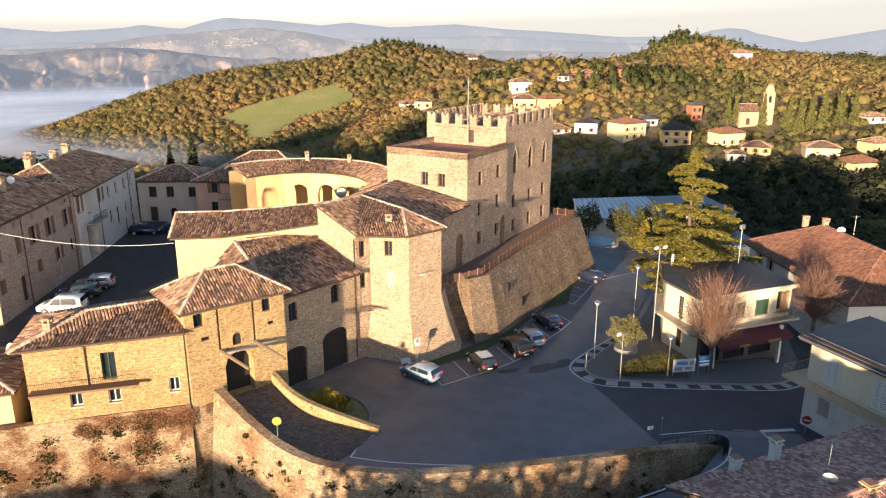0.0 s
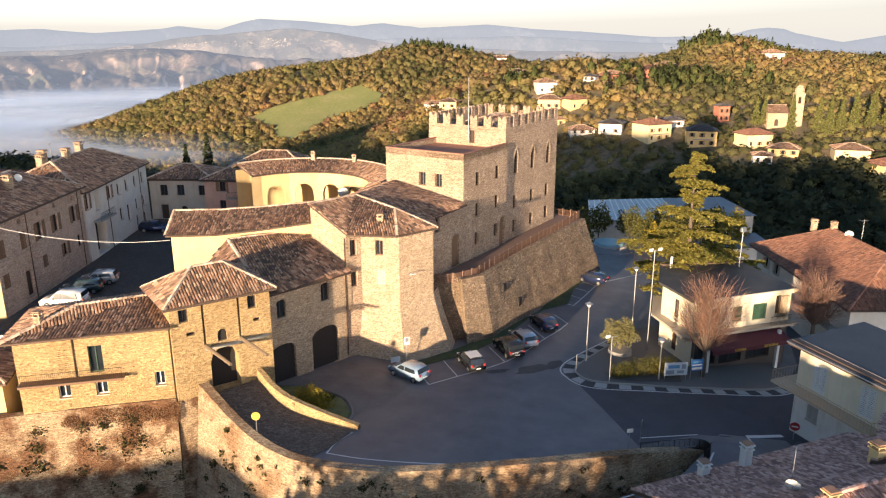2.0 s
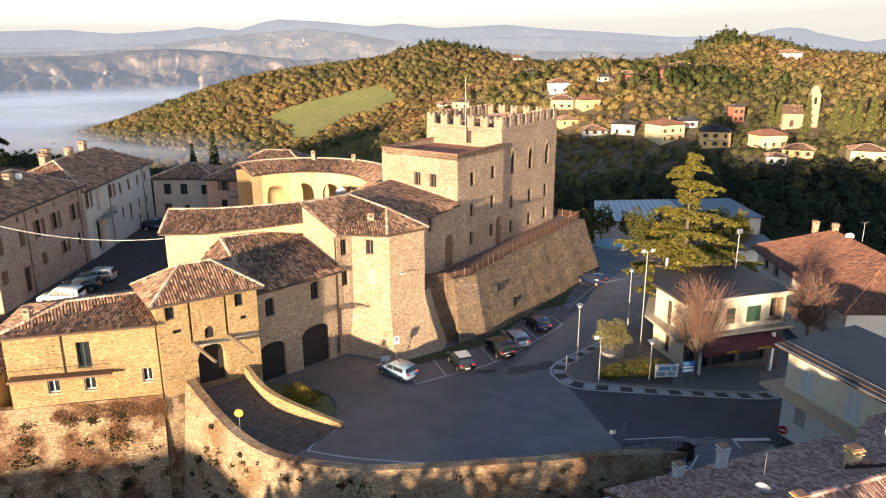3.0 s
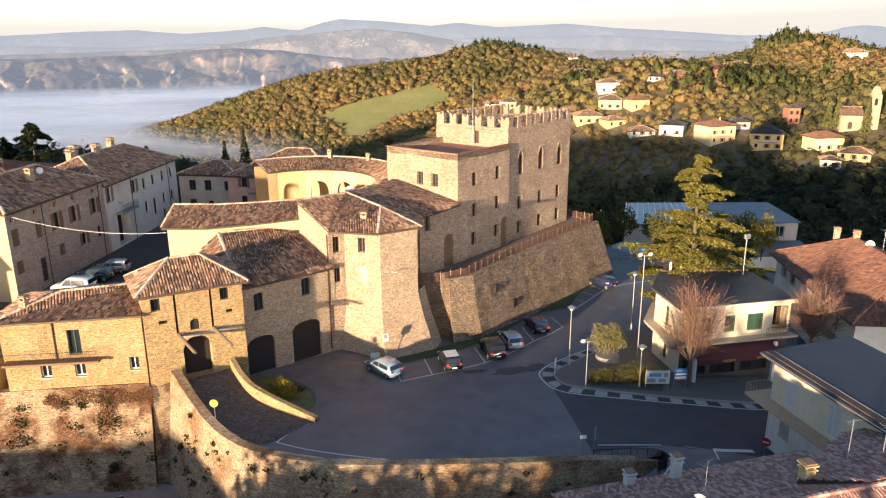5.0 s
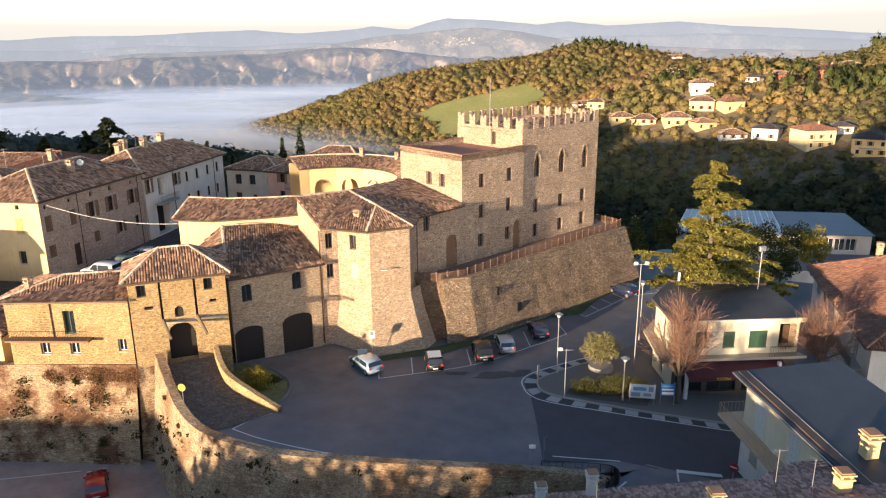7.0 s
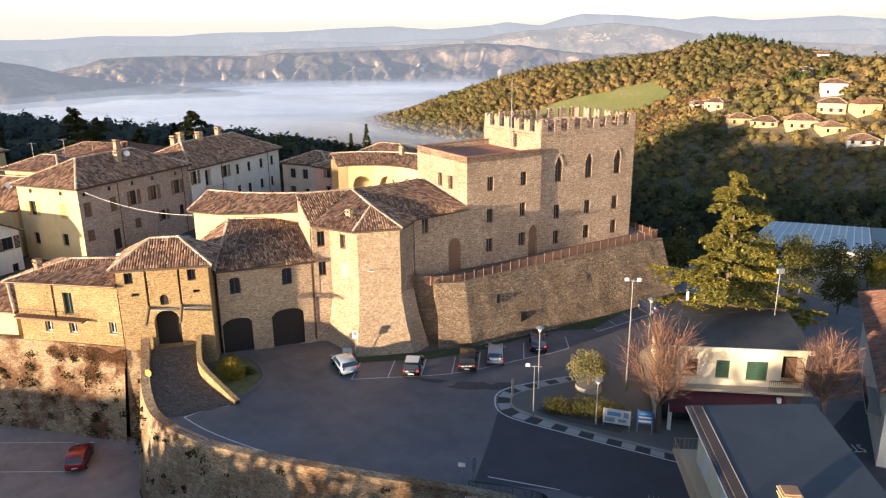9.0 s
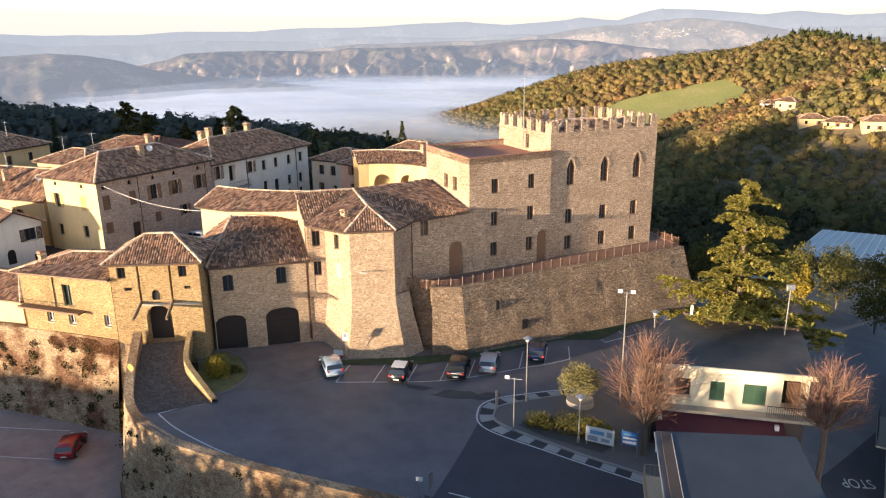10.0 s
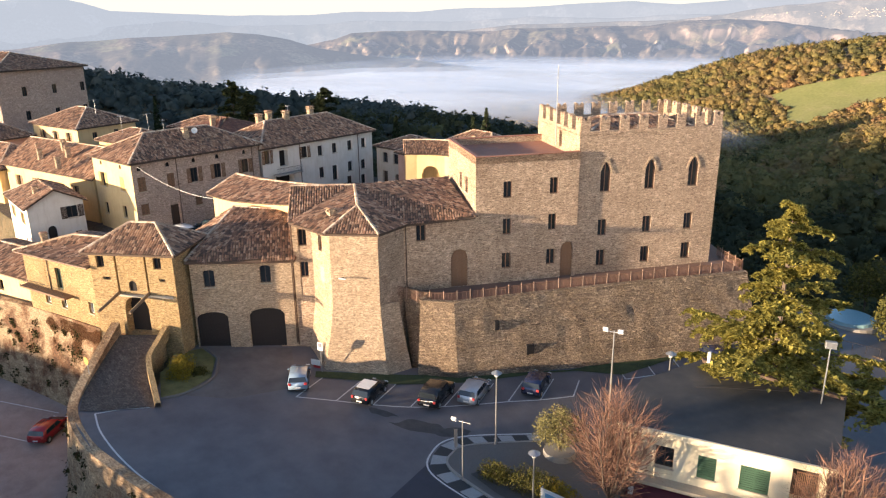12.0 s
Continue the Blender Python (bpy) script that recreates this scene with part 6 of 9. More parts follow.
def layered(x, y, seed, octaves=5, gain=0.5):
    out, amp, total = 0.0, 1.0, 0.0
    for k in range(octaves):
        out = out + amp * lattice(x * 2.03 ** k + 17.3 * k, y * 2.03 ** k - 9.1 * k, seed + k)
        total += amp
        amp *= gain
    return out / total


def far_relief(az, f, R, depth, profile, base, rug, gully, cliff, seed):
    """Height of a far range at an azimuth and at f of the way from its foot to its skyline."""
    el = np.interp(az, [p[0] for p in profile], [p[1] for p in profile])
    u = np.radians(az) * R
    crest = 30.4 + R * np.tan(np.radians(el)) + rug * 0.35 * (layered(u / 40, 0 * u, seed) - 0.5)
    v = f * depth
    bare = np.clip(smooth(layered(u / 130, v / 400, seed + 31, 3), 0.40, 0.60) + 0.8 * np.exp(-((az + 25) / 5.5) ** 2), 0, 1) * cliff
    soft = f ** 1.1
    step = np.interp(f, [0, 0.5, 0.68, 0.78, 0.9, 1.0, 2.0], [0, 0.36, 0.50, 0.86, 0.93, 1.0, 1.0])
    h = base + (crest - base) * (soft * (1 - bare) + step * bare)
    lift = np.sin(np.pi * np.clip(f, 0, 1) ** 0.9) ** 0.8
    warp = 0.9 * (layered(u / 90, v / 90, seed + 5, 3) - 0.5)
    spur = 1 - np.abs(2 * layered(u / 60 + warp * 0.5, v / 190 + warp * 0.5, seed + 9, 5, 0.55) - 1) * 1.6
    h = h + gully * (spur - 0.55) * lift + rug * 2.6 * (layered(u / 150, v / 120, seed + 2, 4) - 0.5) * lift
    return np.where(f > 1, crest - (f - 1) * 25, h)


def far_layer(name, label, R, depth, profile, base, rug, gully, cliff, material, seed, az0=-105, az1=48, steps=900, rows=28):
    """A range of far hills: rises from the valley to its skyline and falls away behind."""
    az, f = np.meshgrid(np.linspace(az0, az1, steps), np.r_[np.linspace(0, 1, rows - 1), 1.12], indexing="ij")
    h = far_relief(az, f, R, depth, profile, base, rug, gully, cliff, seed)
    r = R - depth * (1 - f)
    verts = np.stack([r * np.sin(np.radians(az)), r * np.cos(np.radians(az)), h], axis=-1).reshape(-1, 3)
    idx = np.arange(steps * rows).reshape(steps, rows)
    faces = np.stack([idx[:-1, :-1], idx[:-1, 1:], idx[1:, 1:], idx[1:, :-1]], axis=-1).reshape(-1, 4)
    return tagged(raw(name, verts, faces, material, None, label, "structure", True), category="backdrop")


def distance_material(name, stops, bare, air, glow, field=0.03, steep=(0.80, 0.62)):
    """Far land: a patchwork of fields and woods, bare clay where it is steep, and haze put in as a glow of the air's
    colour.
    """
    m, nt, b = shade(name, 1.0)
    ob = coords(nt)
    cells = node(nt, "ShaderNodeTexVoronoi", Scale=field)
    shift = node(nt, "ShaderNodeTexNoise", Scale=field * 0.9, Detail=3.0)
    nt.links.new(ob, shift.inputs["Vector"])
    move = node(nt, "ShaderNodeVectorMath", operation="MULTIPLY_ADD")
    nt.links.new(shift.outputs["Color"], move.inputs[0])
    move.inputs[1].default_value = (30, 30, 0)
    nt.links.new(ob, move.inputs[2])
    nt.links.new(move.outputs[0], cells.inputs["Vector"])
    grey = node(nt, "ShaderNodeSeparateColor")
    nt.links.new(cells.outputs["Color"], grey.inputs[0])
    c = ramp(nt, grey.outputs[0], stops)
    woods = noise_of(nt, ob, field * 0.8, 7.0, 0.65)
    c = mixed(nt, ramp(nt, woods, [(0.46, (0, 0, 0)), (0.54, (0.85, 0.85, 0.85))]), c, stops[0][1])
    fine = noise_of(nt, ob, field * 9, 4.0, 0.6)
    c = mixed(nt, ramp(nt, fine, [(0.4, (0.5, 0.5, 0.5)), (0.6, (0, 0, 0))]), c, tuple(v * 0.7 for v in stops[0][1]))
    up = nt.nodes.new("ShaderNodeSeparateXYZ")
    nt.links.new(nt.nodes.new("ShaderNodeNewGeometry").outputs["Normal"], up.inputs[0])
    c = mixed(nt, ramp(nt, up.outputs[2], [(steep[1], (1, 1, 1)), (steep[0], (0, 0, 0))]), c, bare)
    nt.links.new(c, b.inputs["Base Color"])
    b.inputs["Specular IOR Level"].default_value = 0.0
    # the land itself glows a little, in place of haze before it
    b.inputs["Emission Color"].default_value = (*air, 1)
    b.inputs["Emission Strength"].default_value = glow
    return m


FIELDS = [(0.0, (0.055, 0.05, 0.045)), (0.35, (0.115, 0.092, 0.068)), (0.6, (0.165, 0.122, 0.092)), (0.85, (0.125, 0.12, 0.07)), (1.0, (0.22, 0.16, 0.12))]
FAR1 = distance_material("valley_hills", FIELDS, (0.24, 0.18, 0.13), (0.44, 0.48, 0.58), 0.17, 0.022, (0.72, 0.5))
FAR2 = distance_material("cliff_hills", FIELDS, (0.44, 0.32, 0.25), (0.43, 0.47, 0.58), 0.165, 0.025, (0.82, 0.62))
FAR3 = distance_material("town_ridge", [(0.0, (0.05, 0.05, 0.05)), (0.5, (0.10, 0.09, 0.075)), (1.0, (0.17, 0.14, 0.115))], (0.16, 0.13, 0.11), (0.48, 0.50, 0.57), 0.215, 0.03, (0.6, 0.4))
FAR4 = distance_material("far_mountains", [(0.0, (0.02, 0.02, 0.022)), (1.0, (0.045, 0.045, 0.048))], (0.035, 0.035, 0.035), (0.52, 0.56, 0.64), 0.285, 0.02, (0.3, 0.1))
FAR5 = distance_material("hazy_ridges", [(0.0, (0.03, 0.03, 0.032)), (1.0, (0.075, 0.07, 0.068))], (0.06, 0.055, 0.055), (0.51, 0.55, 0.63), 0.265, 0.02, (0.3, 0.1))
MOUNTAINS = [(-105, 0.4), (-80, 0.6), (-74.9, 1.0), (-72.5, 1.35), (-70.1, 0.87), (-68.4, 0.3), (-64.3, 0.09), (-60.4, -0.1), (-54.6, -0.15), (-51, 0.08), (-46.5, 0.0), (-42.6, 0.25), (-38.3, 0.23), (-33.3, 0.5), (-30.3, 0.57), (-27.3, 0.3), (-23, 0.59), (-21.7, 0.78), (-19, 0.55), (-17.2, 1.1), (-16, 1.34), (-13.3, 1.21), (-9.2, 0.84), (-6.9, 1.04), (-4.2, 0.7), (1, 0.92), (4.3, 0.6), (9.2, 0.33), (13.3, 0.01), (18.1, 0.05), (19.6, 0.5), (20.7, 0.63), (21.8, 0.55), (22.6, 0.24), (25.5, -0.32), (27.5, 0.02), (30.3, 0.52), (48, 0.3)]
HAZY = [(-105, -0.8), (-73.5, -1.0), (-70.1, -0.95), (-67.1, -0.68), (-63.6, -0.46), (-60.5, -0.79), (-55, -0.85), (-50, -0.6), (-43.6, -0.75), (-38, -0.45), (-32, -0.6), (-26, -0.35), (-20, -0.3), (-6, -0.1), (3, 0.1), (9, -0.2), (15, -0.5), (26, -0.9), (48, -0.6)]
TOWNRIDGE = [(-105, -3), (-52, -2.2), (-38.4, -0.99), (-31.7, -0.85), (-27, -0.75), (-24.0, -0.4), (-21.7, 0.0), (-19.9, 0.21), (-18.7, 0.26), (-14.5, 0.62), (-13.4, 0.62), (-10.2, 0.3), (-7.2, -0.28), (-5, -0.6), (5, -1.0), (48, -1.4)]
CLIFFS = [(-105, -3.2), (-58, -3.0), (-54, -2.2), (-52.5, -1.9), (-51.3, -1.5), (-47.8, -1.35), (-44.1, -1.4), (-40.4, -1.5), (-39.2, -1.25), (-36, -1.28), (-32.8, -1.15), (-29, -1.14), (-26.6, -0.82), (-23.8, -0.72), (-20.6, -0.85), (-18.8, -1.1), (-16.2, -1.35), (-12.1, -1.4), (-6, -2.0), (48, -2.6)]
SPIT = [(-105, -2.6), (-78, -2.4), (-73.4, -2.09), (-70.4, -1.75), (-67, -1.62), (-62.2, -1.4), (-59.6, -1.25), (-57.2, -1.5), (-55, -1.95), (-53, -2.55), (-48.8, -3.2), (-44.6, -3.65), (-41.2, -4.05), (-39.5, -4.6), (-36, -5.5), (48, -7)]
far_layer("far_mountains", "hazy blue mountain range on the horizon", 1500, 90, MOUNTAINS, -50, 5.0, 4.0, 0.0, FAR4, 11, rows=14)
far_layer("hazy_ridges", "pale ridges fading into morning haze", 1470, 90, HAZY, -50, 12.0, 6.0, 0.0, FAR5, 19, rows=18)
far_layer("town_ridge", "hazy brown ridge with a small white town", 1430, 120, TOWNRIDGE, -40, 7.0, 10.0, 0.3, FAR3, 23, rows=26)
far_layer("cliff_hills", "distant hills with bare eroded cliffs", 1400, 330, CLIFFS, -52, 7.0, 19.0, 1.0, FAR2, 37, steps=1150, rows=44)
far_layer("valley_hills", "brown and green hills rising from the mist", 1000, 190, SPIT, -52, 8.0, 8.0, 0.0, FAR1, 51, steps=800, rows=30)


def far_town():
    """The small white town on the far ridge, and farms on the hills before it."""
    r = np.random.default_rng(61)
    bm = bmesh.new()
    for k in range(150):
        if k < 110:
            layer, az, f = (1430, 120, TOWNRIDGE, -40, 7.0, 10.0, 0.3, 23), r.normal(-15.6, 2.0) if k % 3 else r.uniform(-25.5, -20.5), r.uniform(0.66, 0.8)
        elif k < 135:
            layer, az, f = (1400, 330, CLIFFS, -52, 7.0, 19.0, 1.0, 37), r.uniform(-48, -18), r.uniform(0.5, 0.95)
        else:
            layer, az, f = (1000, 190, SPIT, -52, 8.0, 8.0, 0.0, 51), r.uniform(-70, -50), r.uniform(0.55, 0.9)
        R, depth = layer[:2]
        z = float(far_relief(np.array(az), np.array(f), *layer))
        q = R - depth * (1 - f)
        size = q / 1400
        box_into(bm, pose(q * math.sin(radians(az)), q * math.cos(radians(az)), z - 1, 0, 0, r.uniform(-40, 40)), r.uniform(1.0, 2.4) * size, 1.6 * size, r.uniform(0.9, 1.5) * size)
    tagged(part("far_town", bm, plaster("far_white_walls", (0.42, 0.37, 0.33)), None, "small white town and farms on the far hills", "stuff"), category="town")


far_town()


def mist_material():
    m, nt, b = shade("valley_mist", 1.0)
    ob = coords(nt)
    st = node(nt, "ShaderNodeMapping")
    st.inputs["Scale"].default_value = (0.004, 0.009, 0.004)
    nt.links.new(ob, st.inputs["Vector"])
    n = noise_of(nt, st.outputs[0], 1.0, 6.0, 0.55)
    att = node(nt, "ShaderNodeAttribute", attribute_name="cover")
    mul = node(nt, "ShaderNodeMath", operation="MULTIPLY_ADD")
    nt.links.new(n, mul.inputs[0])
    mul.inputs[1].default_value = 0.7
    nt.links.new(att.outputs["Fac"], mul.inputs[2])
    rng = node(nt, "ShaderNodeMapRange", interpolation_type="SMOOTHSTEP")
    rng.inputs["From Min"].default_value, rng.inputs["From Max"].default_value = 0.55, 1.75
    nt.links.new(mul.outputs[0], rng.inputs[0])
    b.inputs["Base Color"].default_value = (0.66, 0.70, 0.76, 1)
    # a faint emission stands in for sunlight scattered within the mist
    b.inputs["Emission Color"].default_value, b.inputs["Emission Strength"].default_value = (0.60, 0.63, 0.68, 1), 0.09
    b.inputs["Specular IOR Level"].default_value = 0.0
    nt.links.new(rng.outputs[0], b.inputs["Alpha"])
    return m


def build_mist():
    """Morning mist in the valley: thin sheets one over the other, so that its edges are soft."""
    az, rr = np.linspace(-112, 12, 90), np.linspace(280, 1190, 70)
    verts, faces, cover = [], [], []
    for level, thin in ((0.0, 1.0), (5.0, 0.75), (10.0, 0.55)):
        first = len(verts)
        for a in az:
            for r in rr:
                x, y = r * math.sin(radians(a)), r * math.cos(radians(a))
                verts.append((x, y, -40 + level + 3.0 * noise.noise((x * 0.006, y * 0.006, 2.0 + level))))
                streak = 0.95 + 0.25 * noise.noise((x * 0.004, y * 0.006, 6.0 + level))
                cover.append(thin * streak * float(smooth(-land_z(x, y), 38, 50) * smooth(r, 320, 620) * smooth(-a, -8, 6) * (1 - smooth(-a, 57, 64)) * (1 - 0.75 * smooth(r, 1000, 1180))))
        for i in range(len(az) - 1):
            for k in range(len(rr) - 1):
                q = first + i * len(rr) + k
                faces.append((q, q + 1, q + len(rr) + 1, q + len(rr)))
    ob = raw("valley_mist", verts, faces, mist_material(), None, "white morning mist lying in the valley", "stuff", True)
    at = ob.data.attributes.new("cover", "FLOAT", "POINT")
    at.data.foreach_set("value", cover)
    ob.visible_shadow = False
    tagged(ob, category="mist")


build_mist()

# ---- the hill across the valley ----
FIELD = [(-159, 529.7), (-147.4, 541.3), (-120.6, 554), (-97.3, 568.7), (-84.8, 572.8), (-67.4, 553.9), (-67.8, 538.7), (-90.5, 524.2), (-104.8, 513.4), (-113.5, 497.2), (-120.4, 484.3), (-131.6, 491.7), (-140.2, 511.1)]
meadow = speckled("meadow_grass", [(0.3, (0.14, 0.155, 0.042)), (0.55, (0.19, 0.19, 0.06)), (0.75, (0.28, 0.235, 0.11))], 0.03, 0.6, 0.95, 0.3, 0.2)
tagged(drape("meadow", FIELD, 1.2, meadow, None, "smooth green field on the wooded hillside", 8.0, "structure", lambda x, y: land_z(x, y) + noise.noise((x * 0.02, y * 0.02, 0.3)) * 2.5), category="field")


def land_at(x, y):
    return float(land_z(x, y)) + noise.noise((x * 0.02, y * 0.02, 0.3)) * 2.5 * float(smooth(max(-120 - x, x - 80, 30 - y, y - 130), 0, 120))


YELLOWWALL = plaster("yellow_house_wall", (0.66, 0.53, 0.30))
REDWALL = plaster("red_house_wall", (0.40, 0.155, 0.095))
SLATE = islands("dark_grey_tiles", [(0.0, (0.06, 0.055, 0.055)), (1.0, (0.12, 0.11, 0.11))])
# x, y, width, depth, eave height, turn, wall, roof, label
HILL_HOUSES = [
    (46.8, 301, 13, 9, 3.2, 6, WHITEWASH, None, "low white bungalow with a carport on the hillside"), (59, 299, 12, 10, 5.6, -14, WHITEWASH, SLATE, "white two-storey house with grey roof on the hillside"),
    (73, 290, 15, 12, 8.4, 22, YELLOWWALL, REDTILE, "cream three-storey house with red roof"), (83.6, 301, 10, 8, 4.0, 4, WHITEWASH, SLATE, "low house with a bluish sheet roof"),
    (89, 279, 14, 11, 7.6, -8, OCHRE, SLATE, "tan house with dark grey roof"), (106, 272, 14, 10, 6.2, 12, YELLOWWALL, REDTILE, "bright yellow house with tiled roof"),
    (103.3, 255, 8, 7, 4.2, -10, WHITEWASH, None, "small white house with a roof terrace"), (113, 261, 13, 9, 3.8, -20, OCHRE, None, "low ochre house among trees"),
    (131, 251, 14, 11, 6.0, -12, YELLOWWALL, None, "cream house with hipped roof below the church"), (136, 236, 14, 10, 5.2, 10, CREAM, REDTILE, "ochre house with red roof at the village edge"),
    (150, 251, 12, 9, 5.0, 14, CREAM, None, "cream house at the edge of the village"), (166, 283, 11, 8, 3.6, 6, WHITEWASH, None, "white house under the cypresses"),
    (103.7, 303, 6, 6, 8.0, 8, REDWALL, SLATE, "narrow brown tower house"), (36.5, 313, 11, 9, 4.2, 18, OCHRE, None, "ochre house with dark tiles on the slope"),
    (26.3, 319, 14, 9, 5.0, 10, CREAM, None, "cream house at the foot of the upper village"), (13.8, 323, 13, 8, 3.6, -6, OCHRE, None, "long low ochre house on the slope"),
    (3.5, 328, 12, 8, 4.2, 12, CREAM, None, "cream house with tiled roof on the slope"), (-8.6, 350, 11, 8, 4.6, -12, CREAM, None, "pale house beside the field track"),
    (-17, 359, 10, 8, 4.2, 16, WHITEWASH, None, "white house at the end of the field"), (35.6, 344, 12, 9, 6.4, 8, WHITEWASH, None, "stepped white villa with terraces"),
    (36.4, 329, 13, 8, 5.6, -6, CREAM, None, "cream villa below the white one"), (47, 327, 12, 9, 5.8, 24, CREAM, REDTILE, "house with a broad red roof"),
    (24.3, 365, 8, 7, 4.6, -10, WHITEWASH, None, "small white house in the woods"), (58, 354, 8, 6, 3.6, -24, WHITEWASH, SLATE, "white shed with a slanting roof"),
    (88, 364, 15, 10, 5.6, -14, REDWALL, REDTILE, "brick-red house near the ridge"), (68, 356, 13, 8, 4.4, 10, REDWALL, None, "low red house near the ridge"),
    (156.8, 397, 14, 10, 6.0, 16, WHITEWASH, None, "white villa under the hilltop"), (100, 385, 11, 8, 4.0, 5, CREAM, None, "low cream house on the ridge"),
    (24, 640, 14, 8, 5.0, 0, WHITEWASH, None, "white farmhouse on the skyline"), (58, 480, 12, 8, 4.0, 8, CREAM, None, "pale house on the ridge"),
]


def hill_houses():
    for x, y, w, d, h, turn, mat, tiles, label in HILL_HOUSES:
        w, d, h, turn = w * 0.76, d * 0.8, h * 0.85, turn * 1.3
        c, s = math.cos(radians(turn)), math.sin(radians(turn))
        foot = [(x + c * p - s * q, y + s * p + c * q) for p, q in ((-w / 2, -d / 2), (w / 2, -d / 2), (w / 2, d / 2), (-w / 2, d / 2))]
        z = land_at(x, y - d / 2) - 0.3
        cols = max(2, int(w / 3.2))
        holes = []
        for lv in range(max(1, int(h / 2.9))):
            holes += [W(w * (k + 0.5) / cols, z + 1.1 + 2.9 * lv, 1.0, 1.4, shutters=BROWNWOOD if (k + lv) % 3 else None, sill=False) for k in range(cols)]
        hh = house("village_house", foot, z - 3, z + h, mat, label, {0: holes}, w * 0.15, 0.6, None, (turn % 4 > 0, turn % 4 > 0), tiles, group="houses on the far hillside")
        if w > 11:
            chimney(hh, (x + 1.5, y, z + h + w * 0.08), 0.6, 1.3)
        if h > 6:
            prism("balcony_slab", [(foot[0][0] + c * 2, foot[0][1] + s * 2), (foot[0][0] + c * 2 + s * 1.2, foot[0][1] + s * 2 - c * 1.2), (foot[1][0] - c * 2 + s * 1.2, foot[1][1] - s * 2 - c * 1.2), (foot[1][0] - c * 2, foot[1][1] - s * 2)], z + 3.0, z + 3.2, KERBSTONE, hh)
    # church with its bell tower
    z = land_at(124, 287)
    house("church", [(116.0, 286.5), (123.2, 285.7), (124.8, 296.5), (117.6, 297.5)], z - 3, z + 5.2, PALE, "small pale stone church on the hill", {0: [W(3.3, z, 1.5, 2.6, style="door", arch=0.7)]}, 2.4, 0.4, None, (False, False), category="church")
    bt = thing("bell_tower", (126.6, 287.0, z - 2), "slim pale stone bell tower with arched openings", "bell tower")
    q = [(124.9, 285.2), (128.3, 284.8), (128.7, 288.2), (125.3, 288.6)]
    for i in range(4):
        wall(bt, q[i], q[(i + 1) % 4], z - 4, z + 12.5, [W(1.7, z + 8.6, 1.1, 2.6, style="void", arch=0.55, deep=0.5)], PALE)
    bm = bmesh.new()
    base = [bm.verts.new((126.8 + 1.75 * math.cos(a), 286.7 + 1.75 * math.sin(a), z + 12.5)) for a in np.linspace(0, 2 * math.pi, 13)[:-1]]
    for k, (r, h) in enumerate(((1.65, 1.2), (1.2, 2.2), (0.5, 2.9))):
        ring = [bm.verts.new((126.8 + r * math.cos(a), 286.7 + r * math.sin(a), z + 12.5 + h)) for a in np.linspace(0, 2 * math.pi, 13)[:-1]]
        for i in range(12):
            bm.faces.new((base[i], base[(i + 1) % 12], ring[(i + 1) % 12], ring[i]))
        base = ring
    bm.faces.new(base)
    part("dome", bm, PALE, bt, "rounded stone cap")


hill_houses()

# ---- trees ----
rng = np.random.default_rng(42)


def leaf_quads(centres, size, flat=0.0, droop=0.0, r=None):
    """Small bent leafy clumps, one quad of two triangles each, turned at random."""
    r = r or rng
    n = len(centres)
    a = r.normal(size=(n, 3))
    a[:, 2] *= 1 - flat
    a /= np.linalg.norm(a, axis=1)[:, None]
    b = np.cross(a, r.normal(size=(n, 3)) * (1 - flat) + np.array([0, 0, flat * 2]))
    b /= np.maximum(np.linalg.norm(b, axis=1)[:, None], 1e-6)
    s = (np.asarray(size) * r.uniform(0.6, 1.3, n))[:, None]
    c = np.asarray(centres)
    v = np.stack([c - a * s, c - b * s * 0.6, c + a * s + np.array([0, 0, -droop]) * s, c + b * s * 0.6], axis=1)
    return v.reshape(-1, 3), np.arange(n * 4).reshape(n, 4)


def shell(n, r, spread=0.25, low=-0.5):
    """Points near the surface of a lumpy crown of unit size."""
    p = r.normal(size=(n * 3, 3))
    p /= np.linalg.norm(p, axis=1)[:, None]
    p = p[p[:, 2] > low][:n]
    lump = 1 + 0.22 * np.sin(p[:, 0] * 5 + 1) * np.sin(p[:, 1] * 4 + 2) + 0.15 * np.sin(p[:, 2] * 7 + p[:, 0] * 3)
    return p * (lump * r.uniform(1 - spread, 1.05, len(p)))[:, None]


def foliage(name, stops, through=0.25, attr=None, fleck=0.3):
    m, nt, b = shade(name, 0.9)
    b.inputs["Specular IOR Level"].default_value = 0.15
    if attr:
        f = node(nt, "ShaderNodeAttribute", attribute_name=attr).outputs["Fac"]
    else:
        f = nt.nodes.new("ShaderNodeNewGeometry").outputs["Random Per Island"]
    c = ramp(nt, f, stops)
    geo = nt.nodes.new("ShaderNodeNewGeometry")
    c = mixed(nt, ramp(nt, geo.outputs["Random Per Island"], [(0.0, (fleck, fleck, fleck)), (0.5, (0, 0, 0))]), c, tuple(v * 0.6 for v in stops[0][1]))
    nt.links.new(c, b.inputs["Base Color"])
    tr = nt.nodes.new("ShaderNodeBsdfTranslucent")
    nt.links.new(c, tr.inputs[0])
    mx = node(nt, "ShaderNodeMixShader", Fac=through)
    nt.links.new(b.outputs[0], mx.inputs[1])
    nt.links.new(tr.outputs[0], mx.inputs[2])
    nt.links.new(mx.outputs[0], nt.nodes["Material Output"].inputs[0])
    return m


